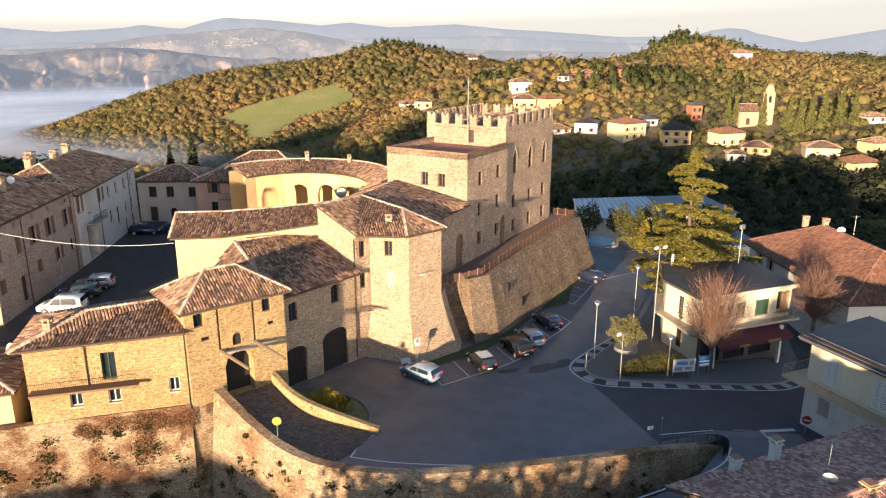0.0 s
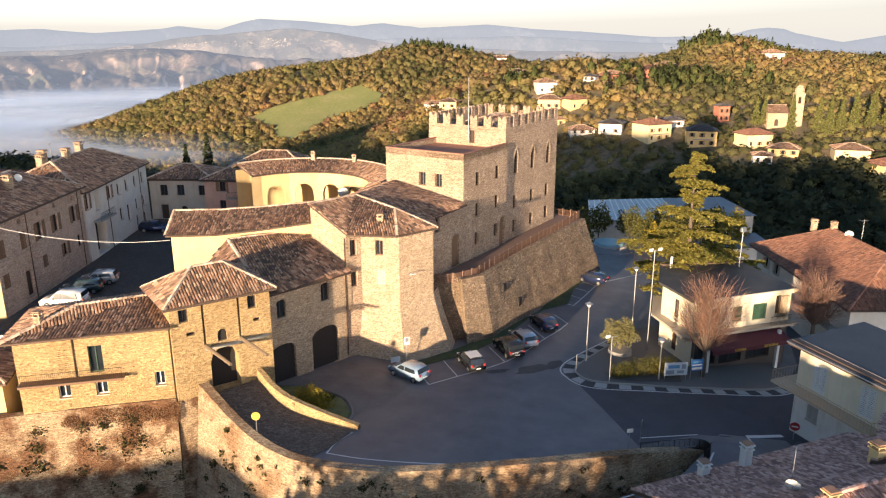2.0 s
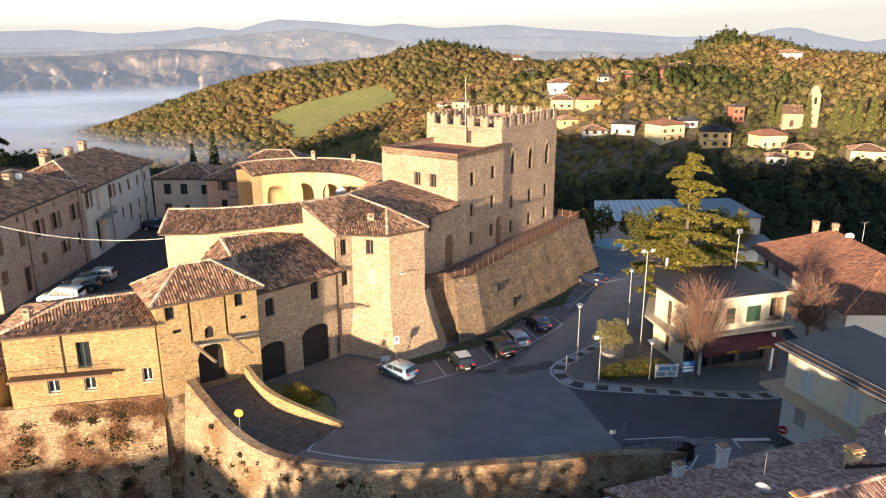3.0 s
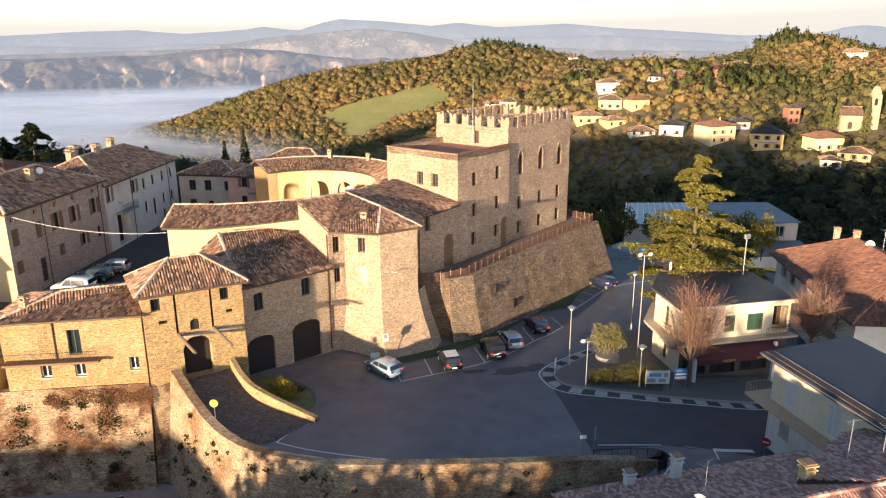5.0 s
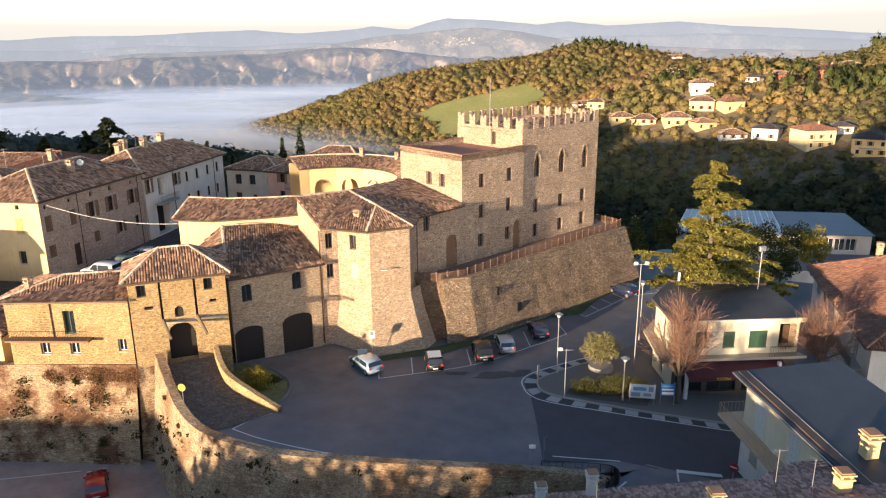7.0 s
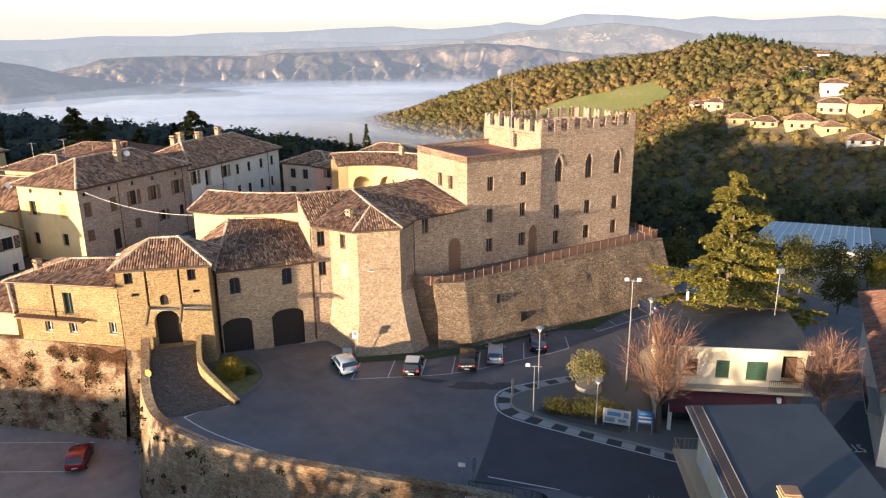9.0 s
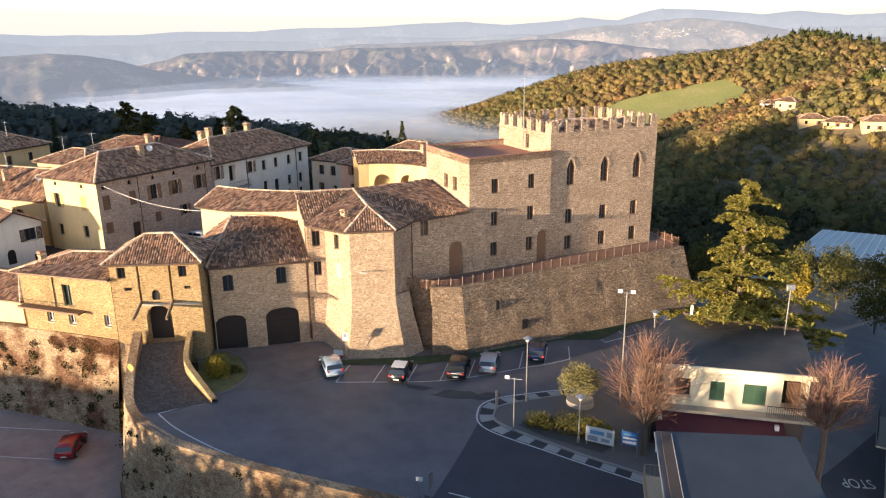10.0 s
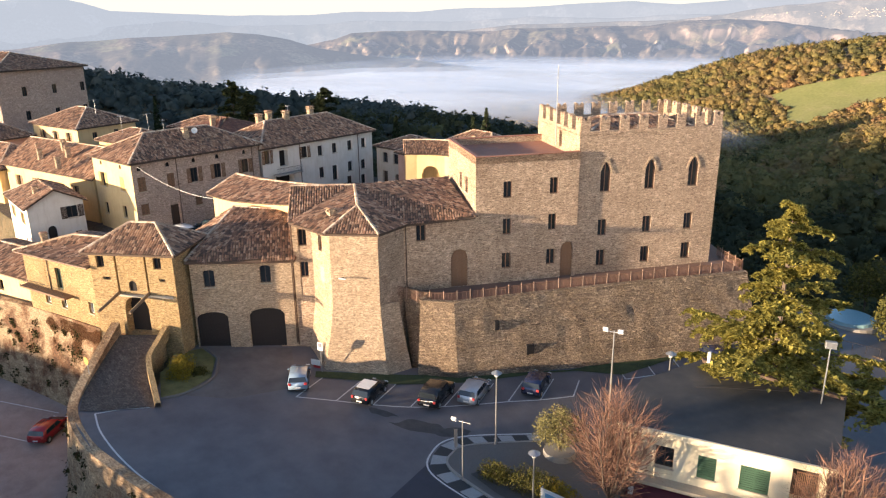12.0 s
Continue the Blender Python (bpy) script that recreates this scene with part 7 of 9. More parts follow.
AUTUMN = foliage("autumn_woods", [(0.0, (0.055, 0.062, 0.034)), (0.18, (0.115, 0.108, 0.048)), (0.34, (0.20, 0.180, 0.070)), (0.48, (0.30, 0.242, 0.090)), (0.60, (0.29, 0.205, 0.098)), (0.74, (0.39, 0.295, 0.105)), (0.87, (0.32, 0.190, 0.095)), (1.0, (0.25, 0.125, 0.085))], 0.45, "tint", 0.06)
# haze over the western hill is mixed into these greyed leaf colours
WESTWOOD = foliage("haze_greyed_woods", [(0.0, (0.085, 0.098, 0.085)), (0.5, (0.13, 0.135, 0.105)), (1.0, (0.19, 0.17, 0.12))], 0.35, "tint", 0.1)
PINEWOOD = foliage("pine_woods", [(0.0, (0.05, 0.062, 0.022)), (0.5, (0.095, 0.105, 0.034)), (1.0, (0.16, 0.155, 0.05))], 0.2, "tint")
BARK = plain("grey_brown_bark", (0.13, 0.095, 0.07), 0.95)


def ball_of(r, wide=1.0):
    """A small uneven clump of twelve points and twenty faces."""
    g = (1 + 5 ** 0.5) / 2
    p = np.array([(-1, g, 0), (1, g, 0), (-1, -g, 0), (1, -g, 0), (0, -1, g), (0, 1, g), (0, -1, -g), (0, 1, -g), (g, 0, -1), (g, 0, 1), (-g, 0, -1), (-g, 0, 1)]) / 1.902
    f = np.array([(0, 11, 5), (0, 5, 1), (0, 1, 7), (0, 7, 10), (0, 10, 11), (1, 5, 9), (5, 11, 4), (11, 10, 2), (10, 7, 6), (7, 1, 8), (3, 9, 4), (3, 4, 2), (3, 2, 6), (3, 6, 8), (3, 8, 9), (4, 9, 5), (2, 4, 11), (6, 2, 10), (8, 6, 7), (9, 8, 1)])
    return p * r.uniform(0.72, 1.18, (12, 1)) * wide, f


def wood_stuff(name, label, places, seed, leaves=70, size=0.3, material=None, core=0.78):
    """One mesh of many trees that nobody could count: crowns of loose leafy tufts about a dense middle. places: x, y, z, radius, height, tint."""
    r = np.random.default_rng(seed)
    proto = []
    for k in range(12):
        c = shell(leaves, r, 0.30, -0.7)
        lean = c * 0.8 + np.array([0, 0, 0.4]) + r.normal(0, 0.2, c.shape)
        lean /= np.linalg.norm(lean, axis=1)[:, None]
        n = lean + r.normal(0, 0.45, c.shape)
        n /= np.linalg.norm(n, axis=1)[:, None]
        a = np.cross(n, r.normal(size=c.shape))
        a /= np.maximum(np.linalg.norm(a, axis=1)[:, None], 1e-6)
        b = np.cross(n, a)
        w = size * r.uniform(0.6, 1.3, (len(c), 1))
        v = np.stack([c + a * w, c - a * w * 0.5 + b * w * 0.8, c - a * w * 0.5 - b * w * 0.8], axis=1).reshape(-1, 3)
        f, leans = np.arange(len(v)).reshape(-1, 3), np.repeat(lean, 3, axis=0)
        if core:
            v2, f2 = ball_of(r, core)
            l2 = v2 * 0.8 + np.array([0, 0, 0.4])
            l2 /= np.linalg.norm(l2, axis=1)[:, None]
            v, f, leans = np.concatenate([v, v2]), np.concatenate([f, f2 + len(v)]), np.concatenate([leans, l2])
        proto.append((v, f, leans))
    vs, fs, ts, ns, k = [], [], [], [], 0
    for i, (x, y, z, rad, h, tint) in enumerate(places):
        v, f, lean = proto[i % 12]
        a = r.uniform(0, 6.28)
        c, s = math.cos(a), math.sin(a)
        w = np.empty_like(v)
        w[:, 0] = x + (v[:, 0] * c - v[:, 1] * s) * rad
        w[:, 1] = y + (v[:, 0] * s + v[:, 1] * c) * rad
        w[:, 2] = z + h * 0.50 + v[:, 2] * h * 0.5
        vs.append(w)
        ns.append(np.stack([lean[:, 0] * c - lean[:, 1] * s, lean[:, 0] * s + lean[:, 1] * c, lean[:, 2]], axis=1))
        fs.append(f + k)
        ts.append(np.clip(np.full(len(v), tint) + r.normal(0, 0.04), 0, 1).astype(np.float32))
        k += len(v)
    me = bpy.data.meshes.new(name)
    V, F = np.concatenate(vs).astype(np.float32), np.concatenate(fs).astype(np.int32)
    me.vertices.add(len(V))
    me.vertices.foreach_set("co", V.ravel())
    me.loops.add(F.size)
    me.loops.foreach_set("vertex_index", F.ravel())
    me.polygons.add(len(F))
    me.polygons.foreach_set("loop_start", np.arange(0, F.size, 3, dtype=np.int32))
    me.update(calc_edges=True)
    me.polygons.foreach_set("use_smooth", [True] * len(F))
    me.normals_split_custom_set_from_vertices(np.concatenate(ns).tolist())
    at = me.attributes.new("tint", "FLOAT", "POINT")
    at.data.foreach_set("value", np.concatenate(ts))
    me.materials.append(material or AUTUMN)
    ob = new(name, me)
    return tagged(ob, label, "woods", "", "stuff")


def in_poly(x, y, poly):
    return bool(inside(np.array([x]), np.array([y]), poly)[0])


def scatter_woods():
    r = np.random.default_rng(7)
    near, mid, far = [], [], []
    clear_spots = [(h[0], h[1] - 2, h[2] * 0.42 + 1.0) for h in HILL_HOUSES] + [(121, 285, 10)]
    def add(x, y, out, big=1.0):
        if in_poly(x, y, FIELD) or any((x - a) ** 2 + (y - b) ** 2 < c * c for a, b, c in clear_spots):
            return
        z = land_at(x, y)
        patch = noise.noise((x * 0.014, y * 0.014, 5.0)) * 0.6 + noise.noise((x * 0.05, y * 0.05, 9.0)) * 0.25 + 0.5
        # towards the valley the tint darkens, standing in for the castle hill's shadow
        tint = min(1.0, max(0.0, 0.05 + (0.12 + 0.74 * patch) * float(smooth(y, 225, 315)) + r.normal(0, 0.08)))
        rad = r.uniform(1.7, 3.9) * big
        out.append((x, y, z - 0.8, rad, (3.2 + 0.6 * rad) * r.uniform(0.85, 1.2) * big, tint))
    def sown(x0, x1, y0, y1, step):
        for gx0 in np.arange(x0, x1, step):
            for gy0 in np.arange(y0, y1, step):
                yield gx0 + r.normal(0, step * 0.3), gy0 + r.normal(0, step * 0.3)
    for x, y in sown(-140, 190, 122, 330, 5.0):
        village = -22 < x < 172 and 228 < y < 335 and y > 268 - 0.2 * x
        if village and r.random() < 0.05:
            continue
        if 20 < x < 68 and 118 < y < 166:
            continue
        if abs(x) < (y + 60) * 0.95:
            add(x, y, near, 0.74 if village else 1.1)
    for x, y in sown(-330, 340, 330, 560, 4.7):
        if -10 < x < 100 and 335 < y < 400 and r.random() < 0.35:
            continue
        if -0.62 * y - 60 < x < 0.60 * y + 20:
            add(x, y, mid, 0.95)
    for x, y in sown(-440, 260, 560, 715, 5.4):
        # ploughed brown clearings on the ridge
        if noise.noise((x * 0.012, y * 0.012, 21.0)) > 0.33:
            continue
        add(x, y, far, 1.05)
    west = []
    for x, y in sown(-330, -95, 30, 330, 5.0):
        if x > -145 and y < 95:
            continue
        if x < -140 or y > 118:
            z = land_at(x, y)
            if z > -50:
                rad = r.uniform(1.8, 3.2)
                west.append((x, y, z - 0.5, rad, rad * r.uniform(1.5, 2.1), min(0.5, max(0, r.normal(0.12, 0.12)))))
    wood_stuff("valley_woods", "dense dark green and autumn woods, tint darkened for the valley's shade", near, 1, 120, 0.24)
    wood_stuff("hillside_woods", "golden autumn woods covering the far hillside", mid, 2, 76, 0.28)
    wood_stuff("ridge_woods", "autumn trees along the far ridge", far, 3, 56, 0.30)
    wood_stuff("west_woods", "dark wooded hill west of the town", west, 4, 60, 0.28, WESTWOOD)
    # pines on the hilltop and dark evergreens above the village
    pines = []
    for cx, cy, sx, sy, n, hi in ((131, 430, 6, 5, 16, 8.5), (160, 425, 14, 8, 26, 6), (-40, 672, 22, 8, 40, 8), (98, 352, 16, 9, 60, 7), (26, 352, 4, 4, 6, 8)):
        for _ in range(n):
            x, y = r.normal(cx, sx), r.normal(cy, sy)
            h = hi * r.uniform(0.7, 1.1)
            pines.append((x, y, land_at(x, y), h * r.uniform(0.22, 0.32), h, min(1, max(0, r.normal(0.4, 0.25)))))
    wood_stuff("hilltop_pines", "dark green pines crowning the hill", pines, 5, 120, 0.26, PINEWOOD)


scatter_woods()

# ---- single trees and shrubs ----
def limb_into(bm, pts, r0, r1, sides=6):
    """A bent tapered limb through pts."""
    rings = []
    for i, p in enumerate(pts):
        p = Vector(p)
        q = Vector(pts[min(i + 1, len(pts) - 1)]) - Vector(pts[max(i - 1, 0)])
        m = q.to_track_quat("Z", "Y").to_matrix()
        r = r0 + (r1 - r0) * i / (len(pts) - 1)
        rings.append([bm.verts.new(p + m @ Vector((r * math.cos(a), r * math.sin(a), 0))) for a in np.linspace(0, 2 * math.pi, sides + 1)[:-1]])
    for a, b in zip(rings, rings[1:]):
        for k in range(sides):
            bm.faces.new((a[k], a[(k + 1) % sides], b[(k + 1) % sides], b[k]))


CEDARLEAF = foliage("cedar_needles", [(0.0, (0.15, 0.14, 0.032)), (0.5, (0.28, 0.245, 0.055)), (1.0, (0.40, 0.34, 0.085))], 0.35)


CEDAR_TIERS = [(4.6, 7.6), (6.2, 8.6), (8.2, 7.2), (10.2, 4.6), (12.3, 5.0), (14.3, 2.6), (16.0, 3.7), (17.6, 2.4), (18.5, 1.0)]


def build_cedar(x, y, z0, z1, leaf=None, label="tall cedar with flat tiers of olive-green boughs", name="cedar_tree", group="", seed=12, wide=1.0, dense=1.0, size=0.21, thick=1.0):
    """A cedar: a tapered trunk and tiers of drooping boughs that carry flat sprays of needles."""
    r = np.random.default_rng(seed)
    tree = thing(name, (x, y, z0), label, "tree", group)
    bm = bmesh.new()
    H = z1 - z0
    limb_into(bm, [(x, y, z0 - 0.5), (x + 0.1, y, z0 + H * 0.3), (x - 0.1, y + 0.1, z0 + H * 0.65), (x - 0.15, y, z1 - 0.6)], 0.42, 0.05, 8)
    trunk = part("trunk", bm, BARK, tree)
    bm = bmesh.new()
    centres = []
    scale = H / 18.7
    for zt, reach in CEDAR_TIERS:
        reach *= wide
        nb = 13 if reach > 5 else 9
        off = r.uniform(0, 6.28)
        for k in range(nb):
            a = off + k * 6.283 / nb + r.normal(0, 0.25)
            L = reach * r.uniform(0.5, 1.15)
            z = z0 + zt * scale + r.normal(0, 0.3)
            d = np.array([math.cos(a), math.sin(a), 0])
            s = np.array([-d[1], d[0], 0])
            tip = r.uniform(-0.7, 0.1)
            pts = [np.array([x, y, z]) + d * L * f + np.array([0, 0, 0.35 * math.sin(f * 2.4) + tip * f * f]) for f in (0, 0.3, 0.6, 0.85, 1.0)]
            limb_into(bm, pts, 0.10, 0.02, 4)
            n = int(230 * L * dense)
            f = r.beta(1.7, 1.1, n)
            spread = (0.10 + 0.26 * np.sin(np.clip(f, 0, 1) * 2.7)) * L * 0.6
            lat = r.normal(0, 0.5, n) * spread * (0.55 + 0.45 * np.sign(np.sin(f * 26 + k)))
            base = np.stack([np.interp(f, (0, 0.3, 0.6, 0.85, 1.0), [p[i] for p in pts]) for i in range(3)], axis=1)
            c = base + lat[:, None] * s - np.abs(lat)[:, None] * np.array([0, 0, 0.30]) + r.normal(0, 0.06 * thick, (n, 3))
            centres.append(c)
    part("limb", bm, BARK, trunk, kind="stuff")
    c = np.concatenate(centres)
    v, q = leaf_quads(c, size, 0.75, 0.5, r)
    raw("crown", v, q, leaf or CEDARLEAF, tree, "flat drooping sprays of needles", "stuff")
    return tree


build_cedar(29.3, 83.2, -1.6, 17.2)

TWIG = islands("reddish_twigs", [(0.0, (0.10, 0.05, 0.034)), (0.5, (0.17, 0.085, 0.055)), (1.0, (0.26, 0.15, 0.095))], 0.9, 0.0, (0.13, 0.065, 0.045))


def build_bare_tree(x, y, z0, wide, low, top, seed, n=1500):
    """A leafless tree: trunk, upright limbs, and fine twigs that fill an egg-shaped crown from low to top."""
    r = np.random.default_rng(seed)
    tree = thing("bare_tree", (x, y, z0), "leafless tree with a dense oval crown of reddish twigs", "tree", "bare trees by the bar")
    fork = low + 0.4
    bm = bmesh.new()
    limb_into(bm, [(x, y, z0 - 0.3), (x + 0.06, y, (z0 + fork) / 2), (x, y, fork)], 0.28, 0.2, 8)
    trunk = part("trunk", bm, BARK, tree)
    high = top - fork
    limbs = []
    for k in range(16):
        a = k * 2.4 + r.normal(0, 0.2)
        lean = r.uniform(0.08, 0.95) ** 0.8
        end = np.array([x + math.cos(a) * wide * lean * 0.8, y + math.sin(a) * wide * lean * 0.8, fork + high * (0.80 - 0.48 * lean * lean) * r.uniform(0.85, 1.0)])
        p0 = np.array([x, y, fork - 0.3])
        mid = p0 * 0.55 + end * 0.45 + np.array([math.cos(a), math.sin(a), 0.0]) * wide * 0.10 * lean - np.array([0, 0, high * 0.05])
        bm = bmesh.new()
        limb_into(bm, [p0, mid, end], 0.10, 0.03, 5)
        part("limb", bm, BARK, trunk)
        limbs.append((p0, mid, end))
    vs, fs = [], []
    mids = np.array([x, y, (low + top) / 2 - 0.3])
    half = np.array([wide, wide, (top - low) / 2 + 0.3])
    def twig(s, e, t, bend):
        w = np.cross(e - s, r.normal(size=3))
        w /= np.linalg.norm(w) + 1e-6
        m = (s + e) / 2 + bend
        k = len(vs)
        vs.extend([s + w * t, s - w * t, m + w * t * 0.8, m - w * t * 0.8, e])
        fs.extend([[k, k + 1, k + 3, k + 2], [k + 2, k + 3, k + 4]])
    for i in range(n):
        p0, m, e = limbs[i % 16]
        f = r.uniform(0.25, 1.0)
        s = (1 - f) ** 2 * p0 + 2 * f * (1 - f) * m + f * f * e
        q = r.normal(size=3)
        q /= np.linalg.norm(q)
        # twigs point away from the trunk, upwards above and drooping below
        away = (s - np.array([x, y, fork])) / (np.linalg.norm(s - np.array([x, y, fork])) + 1e-6)
        q = q * 0.75 + away
        q /= np.linalg.norm(q)
        reach = r.uniform(0.9, 2.6)
        tip = s + q * reach
        rel = (tip - mids) / half
        d = np.linalg.norm(rel)
        if d > 1.0:
            tip = mids + rel / d * half * r.uniform(0.86, 1.05)
        bend = np.array([0, 0, -0.10]) * reach + r.normal(0, 0.06, 3)
        twig(s, tip, r.uniform(0.012, 0.022), bend)
        for _ in range(2):
            g = r.uniform(0.35, 0.9)
            s2 = s + (tip - s) * g
            e2 = s2 + ((tip - s) * 0.35 + r.normal(0, 0.35, 3)) * r.uniform(0.6, 1.1)
            twig(s2, e2, r.uniform(0.007, 0.014), r.normal(0, 0.03, 3))
    raw("twig", [tuple(map(float, v)) for v in vs], fs, TWIG, tree, "fine reddish leafless twigs", "stuff")
    return tree


build_bare_tree(26.6, 66.1, -1.9, 4.2, 0.7, 9.7, 3, 1500)
build_bare_tree(38.7, 70.4, -2.7, 3.1, 2.0, 8.5, 4, 1100)


def build_shrub(name, x, y, z0, rx, ry, h, leaf, label, n=500, size=0.13, group="", stem=0.0, turn=0.0):
    """A leafy shrub or clipped hedge: short stems and a dense crown of small leaves."""
    r = np.random.default_rng(int(abs(x * 31 + y * 17)) + n)
    t = thing(name, (x, y, z0), label, "shrub" if not stem else "tree", group)
    bm = bmesh.new()
    for k in range(5):
        a = k * 1.257
        limb_into(bm, [(x, y, z0 - 0.1), (x + 0.15 * math.cos(a), y + 0.15 * math.sin(a), z0 + max(stem, h * 0.3)), (x + rx * 0.5 * math.cos(a), y + ry * 0.5 * math.sin(a), z0 + stem + h * 0.7)], 0.07 if stem else 0.03, 0.015, 5)
    part("stem", bm, BARK, t, kind="stuff")
    c, s = math.cos(radians(turn)), math.sin(radians(turn))
    p = np.concatenate([shell(n, r, 0.3, -0.8), shell(n // 2, r, 0.6, -0.8) * 0.8])
    q = np.stack([x + p[:, 0] * rx * c - p[:, 1] * ry * s, y + p[:, 0] * rx * s + p[:, 1] * ry * c, z0 + stem + h * 0.5 + p[:, 2] * h * 0.52], axis=1)
    v, f = leaf_quads(q, size, 0.0, 0.1, r)
    raw("foliage", v, f, leaf, t, "", "stuff")
    return t


OLIVE = foliage("olive_leaves", [(0.0, (0.13, 0.12, 0.045)), (1.0, (0.26, 0.23, 0.10))], 0.2)
HEDGE = foliage("hedge_leaves", [(0.0, (0.045, 0.05, 0.014)), (1.0, (0.13, 0.115, 0.03))], 0.2)
GOLDLEAF = foliage("golden_leaves", [(0.0, (0.20, 0.15, 0.02)), (1.0, (0.36, 0.27, 0.04))], 0.3)
DARKPINE = foliage("dark_pine_needles", [(0.0, (0.018, 0.028, 0.014)), (1.0, (0.055, 0.065, 0.028))], 0.15)
CYPRESS = foliage("cypress_leaves", [(0.0, (0.075, 0.085, 0.026)), (1.0, (0.17, 0.165, 0.05))], 0.15)
gz_at = lambda x, y: float(ground_z(x, y))
build_shrub("olive_tree", 19.3, 70.4, gz_at(19.3, 70.4) + 0.4, 1.75, 1.75, 2.6, OLIVE, "round-headed olive tree in a stone ring", 4200, 0.075, "", 0.7)
build_shrub("clipped_hedge", 18.4, 64.3, gz_at(18.4, 64.3), 1.3, 0.8, 1.5, HEDGE, "dark clipped hedge in the island bed", 1800, 0.065, "island hedges", 0, 10)
build_shrub("clipped_hedge", 21.0, 65.4, gz_at(21.0, 65.4), 2.0, 1.0, 1.9, HEDGE, "dark clipped hedge in the island bed", 2600, 0.065, "island hedges", 0, 15)
build_shrub("golden_shrub", 22.9, 65.8, gz_at(22.9, 65.8), 1.5, 1.0, 1.8, GOLDLEAF, "yellow-green shrub in the island bed", 1900, 0.065)
build_shrub("golden_shrub", -9.4, 53.8, 0.2, 1.7, 1.1, 2.3, GOLDLEAF, "yellow-green shrub beside the ramp", 2600, 0.075, "", 0, -35)
build_shrub("bed_shrub", -8.6, 55.0, 0.1, 0.8, 0.8, 1.2, HEDGE, "dark shrub beside the ramp", 500, 0.12)
for (x, y, h, rad, leaf) in ((31.5, 110.0, 4.0, 1.3, GOLDLEAF), (45.0, 112.5, 6.0, 2.0, GOLDLEAF), (30.0, 118.5, 4.6, 2.2, HEDGE), (34.5, 117.8, 5.2, 2.4, HEDGE), (39.0, 118.0, 4.8, 2.3, HEDGE), (43.5, 118.0, 5.0, 2.4, HEDGE), (25.0, 120.0, 4.8, 2.2, HEDGE), (35.5, 111.0, 6.0, 2.6, HEDGE), (40.0, 105.5, 5.0, 2.2, HEDGE), (20.0, 108.0, 6.0, 2.2, HEDGE), (30.5, 110.5, 5.5, 1.8, HEDGE)):
    build_shrub("garden_tree", x, y, -2.6, rad, rad, h, leaf, "leafy garden tree behind the bastion", 1500, 0.17, "garden trees", 1.0)


def build_conifer(x, y, z0, h, rad, leaf, label, name="conifer", seed=1, n=700, group="town conifers"):
    r = np.random.default_rng(seed)
    t = thing(name, (x, y, z0), label, "tree", group)
    bm = bmesh.new()
    limb_into(bm, [(x, y, z0 - 0.5), (x + 0.1, y, z0 + h * 0.5), (x, y, z0 + h * 0.97)], 0.25, 0.03, 6)
    part("trunk", bm, BARK, t)
    f = r.uniform(0.12, 1.0, n)
    rr = rad * (1.02 - f) * np.sqrt(r.uniform(0.25, 1.0, n)) * (1 + 0.2 * np.sin(f * 40))
    zz = z0 + h * f
    a = r.uniform(0, 6.283, n)
    c = np.stack([x + rr * np.cos(a), y + rr * np.sin(a), zz], axis=1)
    v, q = leaf_quads(c, 0.34, 0.4, 0.4, r)
    raw("crown", v, q, leaf, t, "", "stuff")
    return t


TOWNCEDAR = foliage("town_cedar_needles", [(0.0, (0.035, 0.042, 0.018)), (0.6, (0.085, 0.085, 0.03)), (1.0, (0.15, 0.135, 0.045))], 0.2)
for k, (x, y, h, wide) in enumerate(((-80.8, 119.2, 17.0, 0.85), (-88.0, 121.0, 13.5, 0.5), (-113.0, 115.0, 16.5, 0.95), (-104.0, 114.0, 15.0, 0.75), (-96.0, 118.0, 12.5, 0.5))):
    build_cedar(x, y, -1.5, h - 1.5, TOWNCEDAR if k > 1 else DARKPINE, "dark cedar rising behind the town roofs", "town_cedar", "town conifers", 30 + k, wide, 0.28, 0.36, 2.0)
for k, (x, y, h, rad) in enumerate(((-59.6, 120.7, 18.0, 3.2), (-56.5, 124.0, 15.0, 2.4), (-45.5, 131.0, 19.7, 3.6), (-50.0, 132.0, 17.5, 3.0), (-102.0, 92.0, 21.0, 2.6))):
    build_conifer(x, y, -6.0, h, rad, DARKPINE, "pointed dark fir behind the town", "fir_tree", 20 + k, 1100)
build_shrub("golden_shrub", -34.0, 128.0, 3.0, 3.5, 3.0, 4.0, GOLDLEAF, "golden tree behind the roofs", 700, 0.3)


def build_cypresses():
    r = np.random.default_rng(3)
    for k, (x, y) in enumerate(((113.2, 291), (115.8, 290), (121.5, 278), (130, 275), (132.5, 272), (135, 277), (137.5, 274), (140, 279), (143, 276), (146, 281), (149, 276), (152, 280), (156, 278))):
        h = r.uniform(11.5, 16)
        build_conifer(x, y, land_at(x, y) - 0.5, h, 2.2, CYPRESS, "tall slim cypress by the church", "cypress", 40 + k, 1500, "cypresses by the church")


build_cypresses()

# ---- street furniture, markings, cars ----
def ribbon(name, pts, width, lift, material, parent=None, label="", height=ground_z, kind="structure"):
    """A painted line that follows the ground."""
    p = np.array(pts, float)
    t = np.gradient(p, axis=0)
    t /= np.linalg.norm(t, axis=1)[:, None]
    n = np.stack([-t[:, 1], t[:, 0]], axis=1) * width / 2
    v = [(x, y, float(height(x, y)) + lift) for q in zip(p + n, p - n) for x, y in q]
    f = [(2 * i, 2 * i + 1, 2 * i + 3, 2 * i + 2) for i in range(len(p) - 1)]
    return tagged(raw(name, v, f, material, parent, label, kind if not parent else ""), category="road marking")


